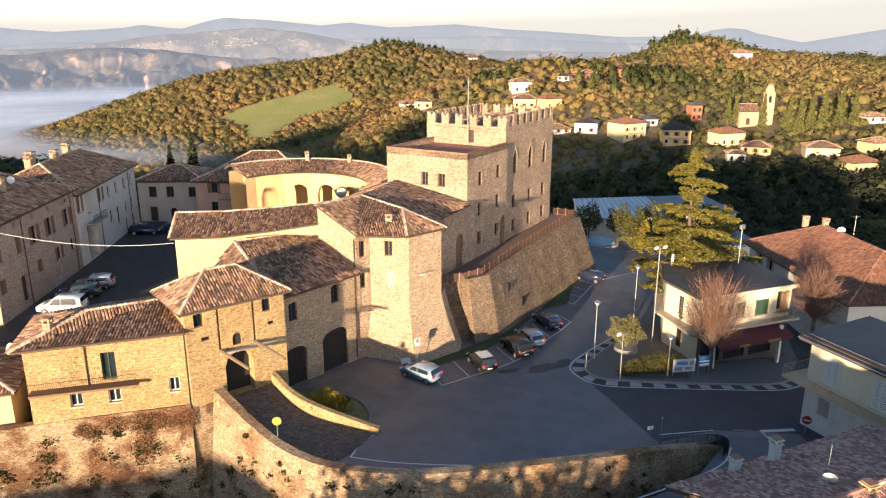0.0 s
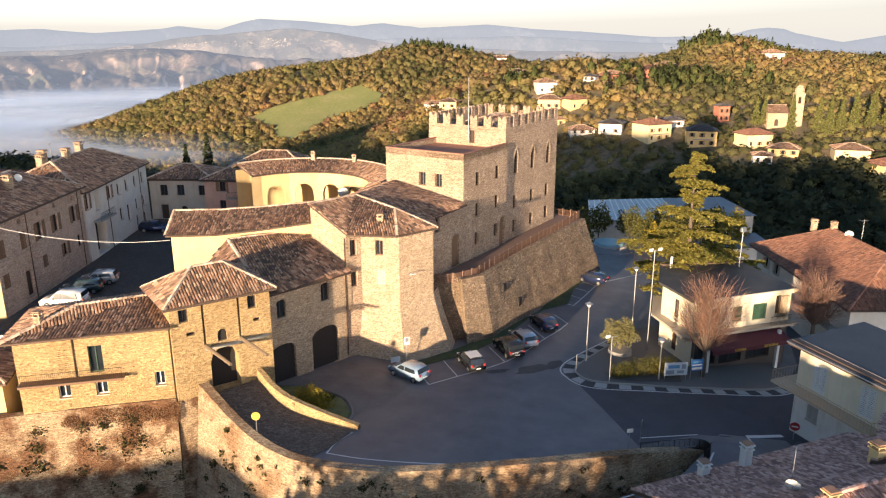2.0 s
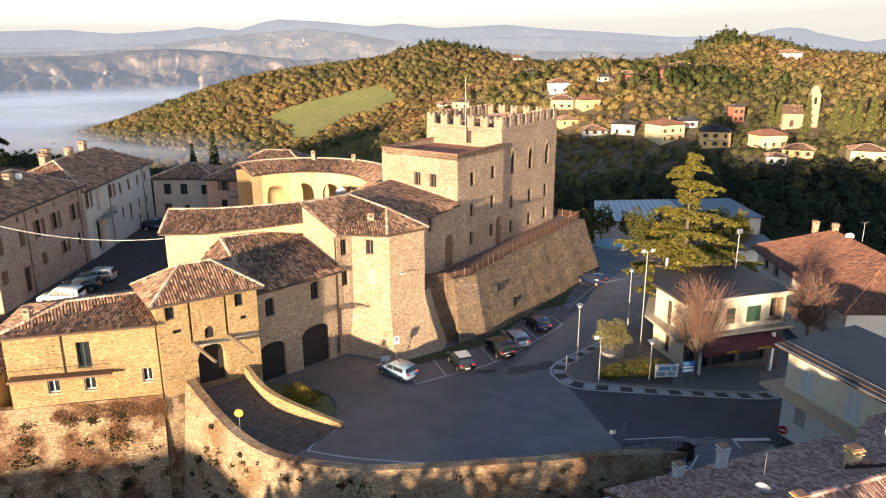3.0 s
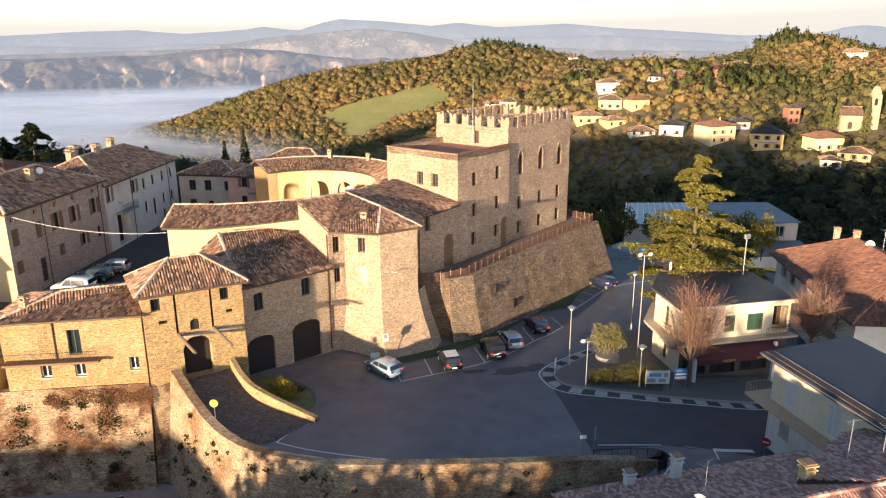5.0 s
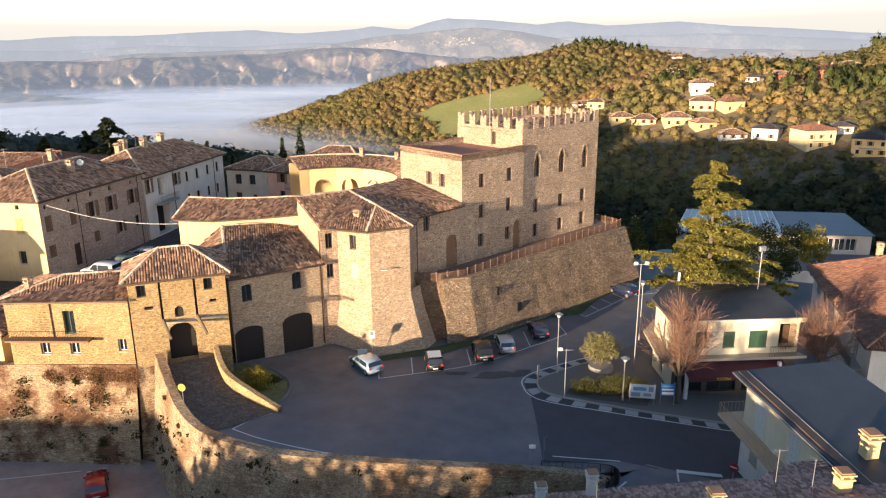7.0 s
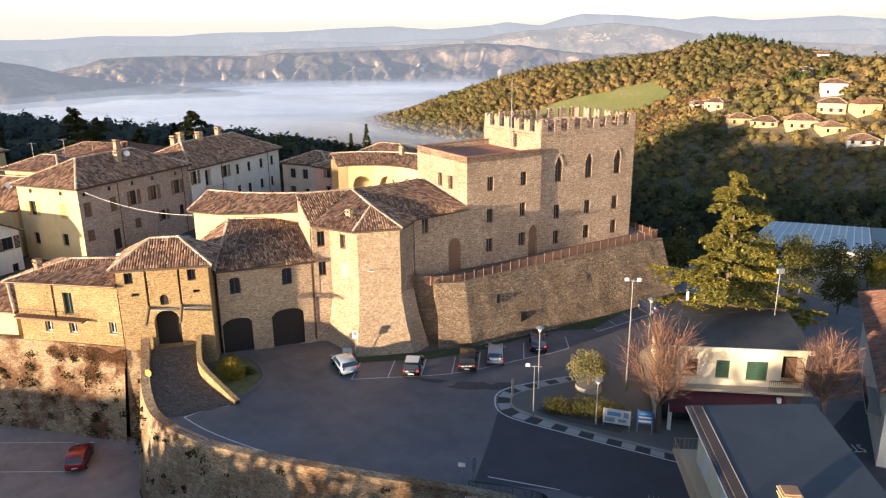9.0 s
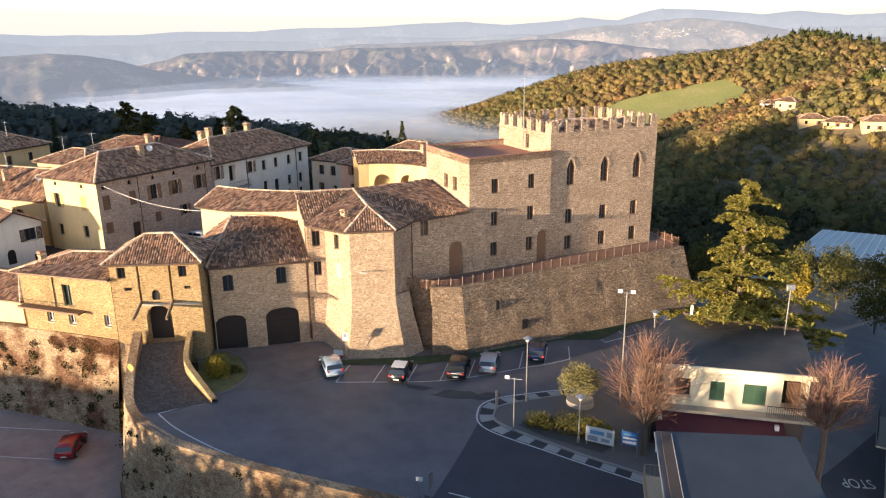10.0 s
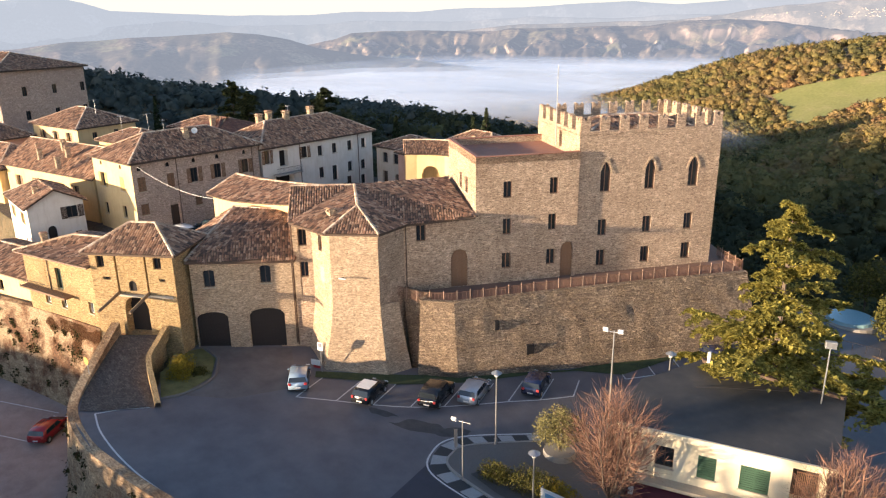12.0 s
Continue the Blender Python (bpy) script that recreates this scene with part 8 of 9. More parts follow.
inner_edge = spline([(-6.6, 45.6, 0), (-3.6, 45.0, 0), (0.7, 44.9, 0), (5.0, 45.4, 0), (9.5, 46.6, 0), (16.3, 49.6, 0)], 6)[:, :2]
ribbon("edge_line", inner_edge, 0.13, 0.012, PAINT, None, "worn white line along the square's edge")
ribbon("ramp_line", spline([(-6.6, 45.6, 0), (-6.2, 47.4, 0), (-5.3, 49.3, 0)], 5)[:, :2], 0.12, 0.014, PAINT, None, "white line across the foot of the ramp")
bays = [(-0.07, 59.5), (2.5, 61.75), (4.9, 63.8), (7.1, 66.0), (8.8, 68.3), (10.3, 70.7), (11.7, 73.1), (13.3, 75.5), (14.8, 78.2)]
ribbon("bay_front_line", spline([(*b, 0) for b in bays], 4)[:, :2], 0.12, 0.012, PAINT, None, "white line closing the parking bays")
for i, (x, y) in enumerate(bays):
    d = (-1.5, 3.7) if i < 8 else (-1.3, 2.6)
    ribbon("bay_line", [(x + d[0] * k / 4, y + d[1] * k / 4) for k in range(5)], 0.11, 0.014, PAINT, None, "white line between parking bays")
far_bays = [(16.2, 84.2), (17.6, 86.9), (18.9, 89.5), (20.2, 92.0), (22.0, 94.0)]
ribbon("bay_front_line", spline([(*b, 0) for b in far_bays + [(24.5, 96.0), (27.5, 98.3)]], 4)[:, :2], 0.12, 0.012, PAINT, None, "white line closing the far parking bays")
for x, y in far_bays:
    ribbon("bay_line", [(x - 0.75 * k, y + 0.55 * k) for k in range(5)], 0.11, 0.014, PAINT, None, "white line between parking bays")
ribbon("give_way_bar", [(26.6, 53.9), (28.2, 54.3), (29.9, 54.8)], 0.45, 0.02, PAINT, None, "broad white bar at the mouth of the lane")
ribbon("lane_line", [(26.6, 53.9), (26.65, 53.1), (26.7, 52.3)], 0.13, 0.03, PAINT, None, "white line down the lane")
ribbon("road_edge_line", [(x, 51.75 + 0.32 * (x - 17.4)) for x in np.arange(17.4, 22.6, 0.5)], 0.12, 0.02, PAINT, None, "white line along the wall of the street")
cu = bpy.data.curves.new("road_writing", "FONT")
cu.body, cu.size = "STOP", 1.35
tmp = bpy.data.objects.new("road_writing", cu)
scene.collection.objects.link(tmp)
me = bpy.data.meshes.new_from_object(tmp)
bpy.data.objects.remove(tmp)
me.transform(pose(42.1, 74.9, float(ground_z(40.4, 74.6)) + 0.07, 0, 0, 207) @ Matrix.Diagonal((0.75, 1.3, 1, 1)))
tagged(finish("road_writing", me, PAINT, None, "worn white lettering on the street", "structure"), category="road marking")

# lane that drops from the street in front of the retaining wall
def lane_z(x, y):
    return ground_z(x, y) - 0.15 * np.maximum(0.0, (52.6 - y) - 0.3 * (x - 24.5))


tagged(drape("lane", [(22.6, 51.4), (24.4, 53.9), (29.8, 53.9), (30.4, 49.5), (24.5, 44.5), (16.0, 38.5), (8.0, 36.5), (5.0, 40.0), (13.0, 43.6), (18.6, 46.6)], 0.012, ASPHALT, None, "narrow asphalt lane dropping below the retaining wall", 1.5, "structure", lane_z), category="road")
ribbon("lane_kerb_line", spline([(23.0, 51.0, 0), (21.6, 48.9, 0), (18.6, 46.9, 0), (13.0, 44.0, 0)], 6)[:, :2], 0.14, 0.02, PAINT, None, "white line along the foot of the wall", lane_z)

# dark oil stains and patches on the square
STAIN = speckled("oil_stain", [(0.3, (0.05, 0.048, 0.046)), (0.7, (0.09, 0.086, 0.082))], 1.5, 12.0, 0.8)
for cx, cy, rx, ry, a in ((9.6, 64.6, 2.2, 0.8, 0.7), (12.0, 66.2, 1.6, 0.6, 0.9), (6.4, 63.6, 1.2, 0.5, 0.5)):
    pts = [(cx + rx * (1 + 0.3 * math.sin(3 * t + cx)) * math.cos(t) * math.cos(a) - ry * math.sin(t) * math.sin(a), cy + rx * math.cos(t) * math.sin(a) + ry * (1 + 0.3 * math.cos(2 * t + cy)) * math.sin(t) * math.cos(a)) for t in np.linspace(0, 6.283, 25)[:-1]]
    tagged(drape("asphalt_stain", pts, 0.005, STAIN, None, "dark stain on the asphalt", 1.0, "structure"), category="stain")
tagged(drape("yard_patch", [(-14.6, 57.6), (-8.6, 64.4), (-4.5, 62.2), (-1.6, 60.0), (-3.0, 55.0), (-6.0, 52.0), (-7.6, 56.2), (-10.9, 58.2)], 0.006, speckled("worn_yard_asphalt", [(0.3, (0.115, 0.10, 0.092)), (0.5, (0.155, 0.138, 0.125)), (0.7, (0.20, 0.178, 0.158))], 0.5, 24.0, 0.8), None, "brownish worn yard before the garages", 1.5, "structure"), category="ground")

# traffic island
outer = spline([(18.9, 74.3, 0), (15.3, 69.9, 0), (12.75, 66.0, 0), (12.8, 63.4, 0), (14.9, 61.25, 0), (20.9, 61.6, 0), (25.8, 62.2, 0), (32.8, 63.5, 0), (37.0, 66.3, 0)], 8)[:, :2]
inner = spline([(19.6, 73.8, 0), (16.3, 69.4, 0), (14.1, 65.9, 0), (14.0, 64.1, 0), (15.4, 62.6, 0), (20.9, 62.65, 0), (25.7, 63.2, 0), (32.3, 64.5, 0), (36.2, 67.0, 0)], 8)[:, :2]
ribbon("island_line", outer, 0.14, 0.014, PAINT, None, "white line round the traffic island")
blk = plain("black_road_paint", (0.06, 0.058, 0.056), 0.85)
worn = plain("worn_white_paint", (0.42, 0.41, 0.39), 0.85)
apron = thing("island_apron", (14.0, 63.0, -1.2), "black and white painted apron round the traffic island", "road marking", kind="structure")
n = len(outer)
seg = np.cumsum(np.r_[0, np.linalg.norm(np.diff((outer + inner) / 2, axis=0), axis=1)])
at = lambda line, s: np.array([np.interp(s, seg, line[:, k]) for k in range(2)])
for k, s in enumerate(np.arange(0.2, seg[-1] - 1.0, 1.15)):
    p, q, r, t = at(outer, s), at(outer, s + 1.1), at(inner, s + 1.1), at(inner, s)
    p, q = p + (t - p) * 0.15, q + (r - q) * 0.15
    v = [(x, y, float(ground_z(x, y)) + 0.011) for x, y in (p, q, r, t)]
    raw("painted_panel", v, [(0, 1, 2, 3)], worn if k % 2 else blk, apron)
island_plan = [tuple(p) for p in inner] + [(36.0, 71.9), (26.2, 68.0), (24.0, 74.0), (25.4, 79.6), (21.8, 77.6)]
isl = drape("traffic_island", island_plan, 0.14, plain("island_paving", (0.17, 0.155, 0.14), 0.9), None, "paved island with planting in front of the bar", 1.5, "structure")
tagged(isl, category="pavement")
kerb_of = [(tuple(a), tuple(b)) for a, b in zip(inner, inner[1:])]
vs, fs = [], []
for (x0, y0), (x1, y1) in kerb_of:
    k = len(vs)
    d = Vector((x1 - x0, y1 - y0)).normalized()
    m = Vector((-d.y, d.x)) * 0.16
    z0, z1 = float(ground_z(x0, y0)), float(ground_z(x1, y1))
    vs += [(x0, y0, z0 - 0.1), (x1, y1, z1 - 0.1), (x1, y1, z1 + 0.16), (x0, y0, z0 + 0.16), (x1 + m.x, y1 + m.y, z1 + 0.16), (x0 + m.x, y0 + m.y, z0 + 0.16), (x1 + m.x, y1 + m.y, z1), (x0 + m.x, y0 + m.y, z0)]
    fs += [(k, k + 1, k + 2, k + 3), (k + 3, k + 2, k + 4, k + 5), (k + 5, k + 4, k + 6, k + 7)]
tagged(raw("kerb", vs, fs, KERBSTONE, None, "pale stone kerb round the island", "structure"), category="kerb")
bed = [(16.8, 63.3), (19.5, 63.2), (24.0, 64.0), (24.4, 66.4), (20.0, 65.9), (17.2, 64.9)]
tagged(drape("planting_bed", bed, 0.2, plain("bed_cobbles", (0.10, 0.09, 0.08), 0.95, 0.0, 3.0), None, "cobbled planting bed on the island", 1.0, "structure"), category="bed")
ring = thing("stone_ring", (19.3, 70.4, gz_at(19.3, 70.4)), "round stone ring about the olive tree", "planter")
bm = bmesh.new()
bmesh.ops.create_cone(bm, cap_ends=True, segments=20, radius1=1.25, radius2=1.2, depth=0.55, matrix=Matrix.Translation((19.3, 70.4, gz_at(19.3, 70.4) + 0.3)))
part("ring_wall", bm, KERBSTONE, ring)
tagged(drape("grass_strip", [(-2.9, 63.4), (-2.0, 62.7), (0.4, 64.9), (3.6, 67.6), (7.2, 72.6), (10.4, 79.0), (12.4, 82.0), (15.6, 84.6), (17.0, 90.0), (20.5, 97.0), (18.0, 97.0), (11.8, 81.6), (5.6, 72.6), (1.8, 68.3)], 0.06, GRASS, None, "strip of dark grass at the foot of the bastion", 1.0, "structure"), category="grass")
# grass painted a lighter yellow-green in place of sun on the bed
tagged(drape("ramp_bed", [(-6.2, 50.6), (-6.0, 52.6), (-7.3, 55.5), (-10.6, 57.6), (-13.4, 57.6), (-13.6, 55.8), (-10.6, 52.4)], 0.10, speckled("sunlit_grass_tone", [(0.3, (0.10, 0.10, 0.03)), (0.7, (0.22, 0.20, 0.07))], 1.2, 15.0, 0.95, 0.8, 0.05), None, "grassy bed beside the ramp", 1.0, "structure"), category="grass")
bm = bmesh.new()
line = spline([(-6.1, 50.4, 0), (-5.9, 52.6, 0), (-7.2, 55.6, 0), (-10.6, 57.75, 0), (-13.4, 57.9, 0)], 5)
for p, q in zip(line, line[1:]):
    z = gz_at(p[0], p[1])
    rod_into(bm, (p[0], p[1], z + 0.06), (q[0], q[1], gz_at(q[0], q[1]) + 0.06), 0.14, sides=6)
tagged(part("bed_kerb", bm, plain("worn_kerb", (0.20, 0.175, 0.15), 0.9), None, "rounded stone kerb of the ramp bed", "structure"), category="kerb")


def lamp_post(x, y, top, heads=1, z0=None):
    """A slim grey lamp post with a lantern head."""
    z0 = gz_at(x, y) if z0 is None else z0
    t = thing("street_lamp", (x, y, z0), "slim grey street lamp with a pale lantern head", "street lamp", "street lamps on the square")
    rod("pole", (x, y, z0 - 0.1), (x, y, top - 0.25), 0.075, STEEL, t, 0.05, 10)
    rod("base", (x, y, z0), (x, y, z0 + 0.7), 0.12, STEEL, t, 0.10, 10)
    bm = bmesh.new()
    bmesh.ops.create_cone(bm, cap_ends=True, segments=12, radius1=0.12, radius2=0.30, depth=0.32, matrix=Matrix.Translation((x, y, top - 0.1)))
    head = part("lantern", bm, WHITEPAINT, t, "pale lantern")
    bm = bmesh.new()
    bmesh.ops.create_cone(bm, cap_ends=True, segments=12, radius1=0.42, radius2=0.05, depth=0.22, matrix=Matrix.Translation((x, y, top + 0.16)))
    part("lantern_cap", bm, STEEL, head)


for p in ((15.35, 67.55, 5.1), (21.85, 64.2, 2.85), (22.6, 80.0, 4.9)):
    lamp_post(*p)


def flood_mast(x, y, top, name, label, r=0.07, heads=2):
    z0 = gz_at(x, y)
    t = thing(name, (x, y, z0), label, "mast")
    rod("pole", (x, y, z0 - 0.1), (x, y, top), r, STEEL, t, r * 0.7, 10)
    rod("cross_arm", (x - 0.55, y - 0.2, top - 0.1), (x + 0.55, y + 0.2, top - 0.1), 0.035, STEEL, t)
    for s in np.linspace(-1, 1, heads):
        box("floodlight", pose(x + 0.5 * s, y + 0.18 * s - 0.1, top - 0.05, 35, 0, 20), 0.38, 0.2, 0.34, WHITEPAINT, t, "", 0.03)


flood_mast(22.45, 71.9, 9.5, "floodlight_mast", "tall thin grey mast with two floodlights")
flood_mast(16.8, 62.5, 3.9, "camera_mast", "short mast with a white camera housing", 0.06, 1)


def sign(x, y, z0, h, plate, size, material, facing, label, name="road_sign", edge=None):
    """A sign plate on a post; plate: disc or board."""
    t = thing(name, (x, y, z0), label, "sign")
    rod("post", (x, y, z0 - 0.1), (x, y, z0 + h + (size[1] if plate == "board" else size[0]) * 0.4), 0.035, STEEL, t)
    m = pose(x, y, z0 + h, 90, 0, facing) @ Matrix.Translation((0, 0, 0.06))
    bm = bmesh.new()
    if plate == "disc":
        bmesh.ops.create_cone(bm, cap_ends=True, segments=20, radius1=size[0], radius2=size[0], depth=0.03, matrix=m)
    else:
        bmesh.ops.create_cube(bm, size=1, matrix=m @ Matrix.Diagonal((size[0], size[1], 0.04, 1)))
    p = part("sign_plate", bm, material, t)
    return t, p, m


amber = plain("amber_sign_back", (0.62, 0.36, 0.06), 0.6)
redp = plain("red_sign_paint", (0.45, 0.03, 0.03), 0.5)
bluep = plain("blue_sign_paint", (0.04, 0.16, 0.42), 0.5)
sign(-12.1, 47.15, 2.4, 1.15, "disc", (0.33,), amber, 10, "round amber road sign on the ramp parapet")
t, p, m = sign(30.6, 54.4, -2.2, 1.75, "disc", (0.38,), redp, -20, "red round no-entry sign at the lane")
bm = bmesh.new()
bmesh.ops.create_cube(bm, size=1, matrix=m @ Matrix.Translation((0, 0, 0.03)) @ Matrix.Diagonal((0.5, 0.12, 0.02, 1)))
part("white_bar", bm, WHITEPAINT, p)
t, p, m = sign(-2.45, 63.75, gz_at(-2.45, 63.75), 2.6, "board", (0.55, 0.8), WHITEPAINT, 25, "white parking sign at the tower's foot")
bm = bmesh.new()
bmesh.ops.create_cube(bm, size=1, matrix=m @ Matrix.Translation((0, 0.12, 0.03)) @ Matrix.Diagonal((0.34, 0.4, 0.02, 1)))
part("sign_mark", bm, plain("grey_sign_mark", (0.2, 0.2, 0.22)), p)
t, p, m = sign(-3.6, 63.9, gz_at(-3.6, 63.9), 0.55, "board", (0.95, 0.55), WHITEPAINT, 25, "low white notice board with a red foot")
bm = bmesh.new()
bmesh.ops.create_cube(bm, size=1, matrix=m @ Matrix.Translation((0.1, -0.42, 0.0)) @ Matrix.Diagonal((0.7, 0.25, 0.04, 1)))
part("red_panel", bm, redp, p)
sign(16.1, 50.1, gz_at(16.1, 50.1), 1.4, "board", (0.5, 0.32), WHITEPAINT, 15, "small white box sign on a post")
t, p, m = sign(16.95, 50.15, gz_at(16.95, 50.15), 1.75, "board", (0.35, 1.1), STEEL, 75, "narrow grey direction sign seen edge-on")
sign(13.95, 64.6, gz_at(14, 64.6), 1.2, "board", (0.25, 1.5), STEEL, 60, "slim grey post sign on the island")


def notice(x, y, w, h, z, turn, ground, marks, label):
    """A framed notice board on two posts, with blocks of print."""
    t = thing("notice_board", (x, y, gz_at(x, y)), label, "notice board")
    c, s = math.cos(radians(turn)), math.sin(radians(turn))
    for k in (-1, 1):
        px, py = x + c * k * w * 0.46, y + s * k * w * 0.46
        rod("post", (px, py, gz_at(x, y) - 0.1), (px, py, z + h + 0.1), 0.04, STEEL, t)
    m = pose(x, y, z, 0, 0, turn)
    board = box("board", m @ pose(0, -0.06, 0), w, 0.05, h, ground, t, "", 0.01)
    r = np.random.default_rng(int(x * 10))
    for i, (mx, mz, mw, mh, mat) in enumerate(marks):
        box("printed_block", m @ pose(mx * w, -0.09, mz * h), mw * w, 0.012, mh * h, mat, board)


greyprint, skyprint = plain("grey_print", (0.32, 0.34, 0.38)), plain("sky_print", (0.16, 0.36, 0.55))
notice(23.5, 64.6, 2.3, 1.35, -0.95, 8, WHITEPAINT, [(-0.25, 0.1, 0.36, 0.3, greyprint), (0.2, 0.15, 0.3, 0.22, greyprint), (-0.1, 0.55, 0.5, 0.25, skyprint), (0.33, 0.5, 0.18, 0.35, greyprint)], "white map board with printed panels on the island")
notice(25.7, 65.3, 1.3, 1.2, -0.75, 14, bluep, [(0, 0.12, 0.8, 0.18, WHITEPAINT), (0, 0.45, 0.8, 0.12, WHITEPAINT), (0, 0.72, 0.7, 0.12, skyprint)], "blue information board beside the bare tree")

# iron railing at the bend of the wall
rl = thing("wall_railing", (19.5, 50.9, -0.6), "dark iron railing at the bend of the retaining wall", "railing")
line = spline([(16.9, 49.6, 0), (19.3, 50.5, 0), (21.4, 51.2, 0), (22.3, 51.0, 0), (22.4, 50.1, 0), (21.6, 49.2, 0)], 5)
zr = lambda p: gz_at(p[0], p[1]) - 0.35
for p in line[::3]:
    rod("post", (p[0], p[1], zr(p) - 0.6), (p[0], p[1], zr(p) + 1.0), 0.03, IRON, rl)
for h in (0.15, 1.0):
    bm = bmesh.new()
    for p, q in zip(line, line[1:]):
        rod_into(bm, (p[0], p[1], zr(p) + h), (q[0], q[1], zr(q) + h), 0.022, sides=5)
    part("rail", bm, IRON, rl)
bm = bmesh.new()
for p, q in zip(line, line[1:]):
    for f in np.arange(0, 1, 0.16):
        c = p + (q - p) * f
        rod_into(bm, (c[0], c[1], zr(c) + 0.15), (c[0], c[1], zr(c) + 1.0), 0.011, sides=4)
part("bar", bm, IRON, rl, kind="stuff")

# cable across the old square
bm = bmesh.new()
a, b = Vector((-41.2, 64.2, 13.2)), Vector((-25.6, 66.2, 11.6))
prev = a
for k in range(1, 17):
    f = k / 16
    p = a.lerp(b, f) - Vector((0, 0, 1.4 * 4 * f * (1 - f) * 0.5))
    rod_into(bm, prev, p, 0.022, sides=5)
    prev = p
tagged(part("overhead_cable", bm, WHITEPAINT, None, "pale overhead cable across the old square"), category="cable")


# ---- cars ----
def build_car(x, y, z, dx, dy, paint, label, L=4.05, Wd=1.72, H=1.48, roof_paint=None, boxy=0.0):
    """A parked car: shaped body, glass, wheels with rims, lights and plate; (dx, dy) points to its nose."""
    a = math.degrees(math.atan2(dy, dx))
    t = thing("car", pose(x, y, z, 0, 0, a), label, "car", "parked cars")
    M = pose(x, y, z, 0, 0, a)
    side = [(-L / 2, 0.38), (-L / 2 - 0.02, 0.72), (-L / 2 + 0.10, 0.95), (-L / 2 + 0.35 - 0.2 * boxy, H - 0.10), (-L * 0.22, H), (L * 0.08, H - 0.02), (L * 0.24, 0.98 + 0.05 * boxy), (L * 0.44, 0.84 + 0.1 * boxy), (L / 2, 0.66), (L / 2, 0.32), (L * 0.3, 0.22), (-L * 0.3, 0.22)]
    def half(px, pz):
        w = Wd / 2
        if pz > 0.93:
            w *= 1 - 0.17 * (pz - 0.93) / (H - 0.93)
        if abs(px) > L * 0.42:
            w *= 0.93
        return w
    bm = bmesh.new()
    Lf = [bm.verts.new(M @ Vector((px, half(px, pz), pz))) for px, pz in side]
    Rf = [bm.verts.new(M @ Vector((px, -half(px, pz), pz))) for px, pz in side]
    bm.faces.new(Lf)
    bm.faces.new(Rf[::-1])
    k = len(side)
    for i in range(k):
        j = (i + 1) % k
        bm.faces.new((Lf[i], Rf[i], Rf[j], Lf[j]))
    bmesh.ops.bevel(bm, geom=[e for e in bm.edges], offset=0.05, segments=2, affect="EDGES")
    body = part("body", bm, paint, t)
    body.data.polygons.foreach_set("use_smooth", [True] * len(body.data.polygons))
    def panel(name, pts, mat, off=(0, 0, 0)):
        bm = bmesh.new()
        v = [bm.verts.new(M @ (Vector(p) + Vector(off))) for p in pts]
        w = [bm.verts.new(M @ (Vector(p) + Vector(off) * 0.2)) for p in pts]
        bm.faces.new(v)
        for i in range(len(v)):
            bm.faces.new((v[i], w[i], w[(i + 1) % len(v)], v[(i + 1) % len(v)]))
        return part(name, bm, mat, body)
    for s in (1, -1):
        y0, y1 = s * (half(0, 0.97) + 0.004), s * (half(0, H - 0.16) + 0.006)
        panel("side_window", [(-L * 0.40 + 0.1, y0, 0.98), (-L * 0.05, y0, 0.98), (-L * 0.05, y1, H - 0.14), (-L * 0.36 + 0.1, y1, H - 0.16)], GLASS, (0, s * 0.012, 0))
        panel("side_window", [(-L * 0.03, y0, 0.98), (L * 0.20, y0, 0.98), (L * 0.09, y1, H - 0.14), (-L * 0.03, y1, H - 0.14)], GLASS, (0, s * 0.012, 0))
        box("headlight", M @ pose(L / 2 - 0.08, s * Wd * 0.36, 0.62), 0.18, 0.34, 0.16, WHITEPAINT, body, "clear headlight", 0.03)
        box("tail_light", M @ pose(-L / 2 + 0.05, s * Wd * 0.39, 0.78), 0.12, 0.22, 0.22, redp, body, "red tail light", 0.02)
        box("door_mirror", M @ pose(L * 0.17, s * (Wd / 2 + 0.08), 0.96), 0.12, 0.20, 0.13, paint, body, "", 0.03)
        for wx in (-L * 0.315, L * 0.315):
            bm = bmesh.new()
            bmesh.ops.create_cone(bm, cap_ends=True, segments=20, radius1=0.31, radius2=0.31, depth=0.22, matrix=M @ pose(wx, s * (Wd / 2 - 0.10), 0.31, 90, 0, 0))
            wheel = part("wheel", bm, plain("tyre_rubber", (0.025, 0.025, 0.025), 0.8) if "tyre_rubber" not in bpy.data.materials else bpy.data.materials["tyre_rubber"], t, "black tyre")
            bm = bmesh.new()
            bmesh.ops.create_cone(bm, cap_ends=True, segments=12, radius1=0.20, radius2=0.17, depth=0.03, matrix=M @ pose(wx, s * (Wd / 2 + 0.015), 0.31, -90 * s, 0, 0))
            part("rim", bm, STEEL, wheel)
    wf, wt = half(0, 0.98) - 0.08, half(0, H - 0.08) - 0.07
    panel("windscreen", [(L * 0.235, -wf, 1.0 + 0.05 * boxy), (L * 0.235, wf, 1.0 + 0.05 * boxy), (L * 0.095, wt, H - 0.06), (L * 0.095, -wt, H - 0.06)], GLASS, (0.03, 0, 0.03))
    panel("rear_window", [(-L / 2 + 0.14, wf, 1.0), (-L / 2 + 0.14, -wf, 1.0), (-L / 2 + 0.36 - 0.2 * boxy, -wt, H - 0.12), (-L / 2 + 0.36 - 0.2 * boxy, wt, H - 0.12)], GLASS, (-0.03, 0, 0.02))
    box("number_plate", M @ pose(-L / 2 - 0.015, 0, 0.52), 0.02, 0.5, 0.11, WHITEPAINT, body)
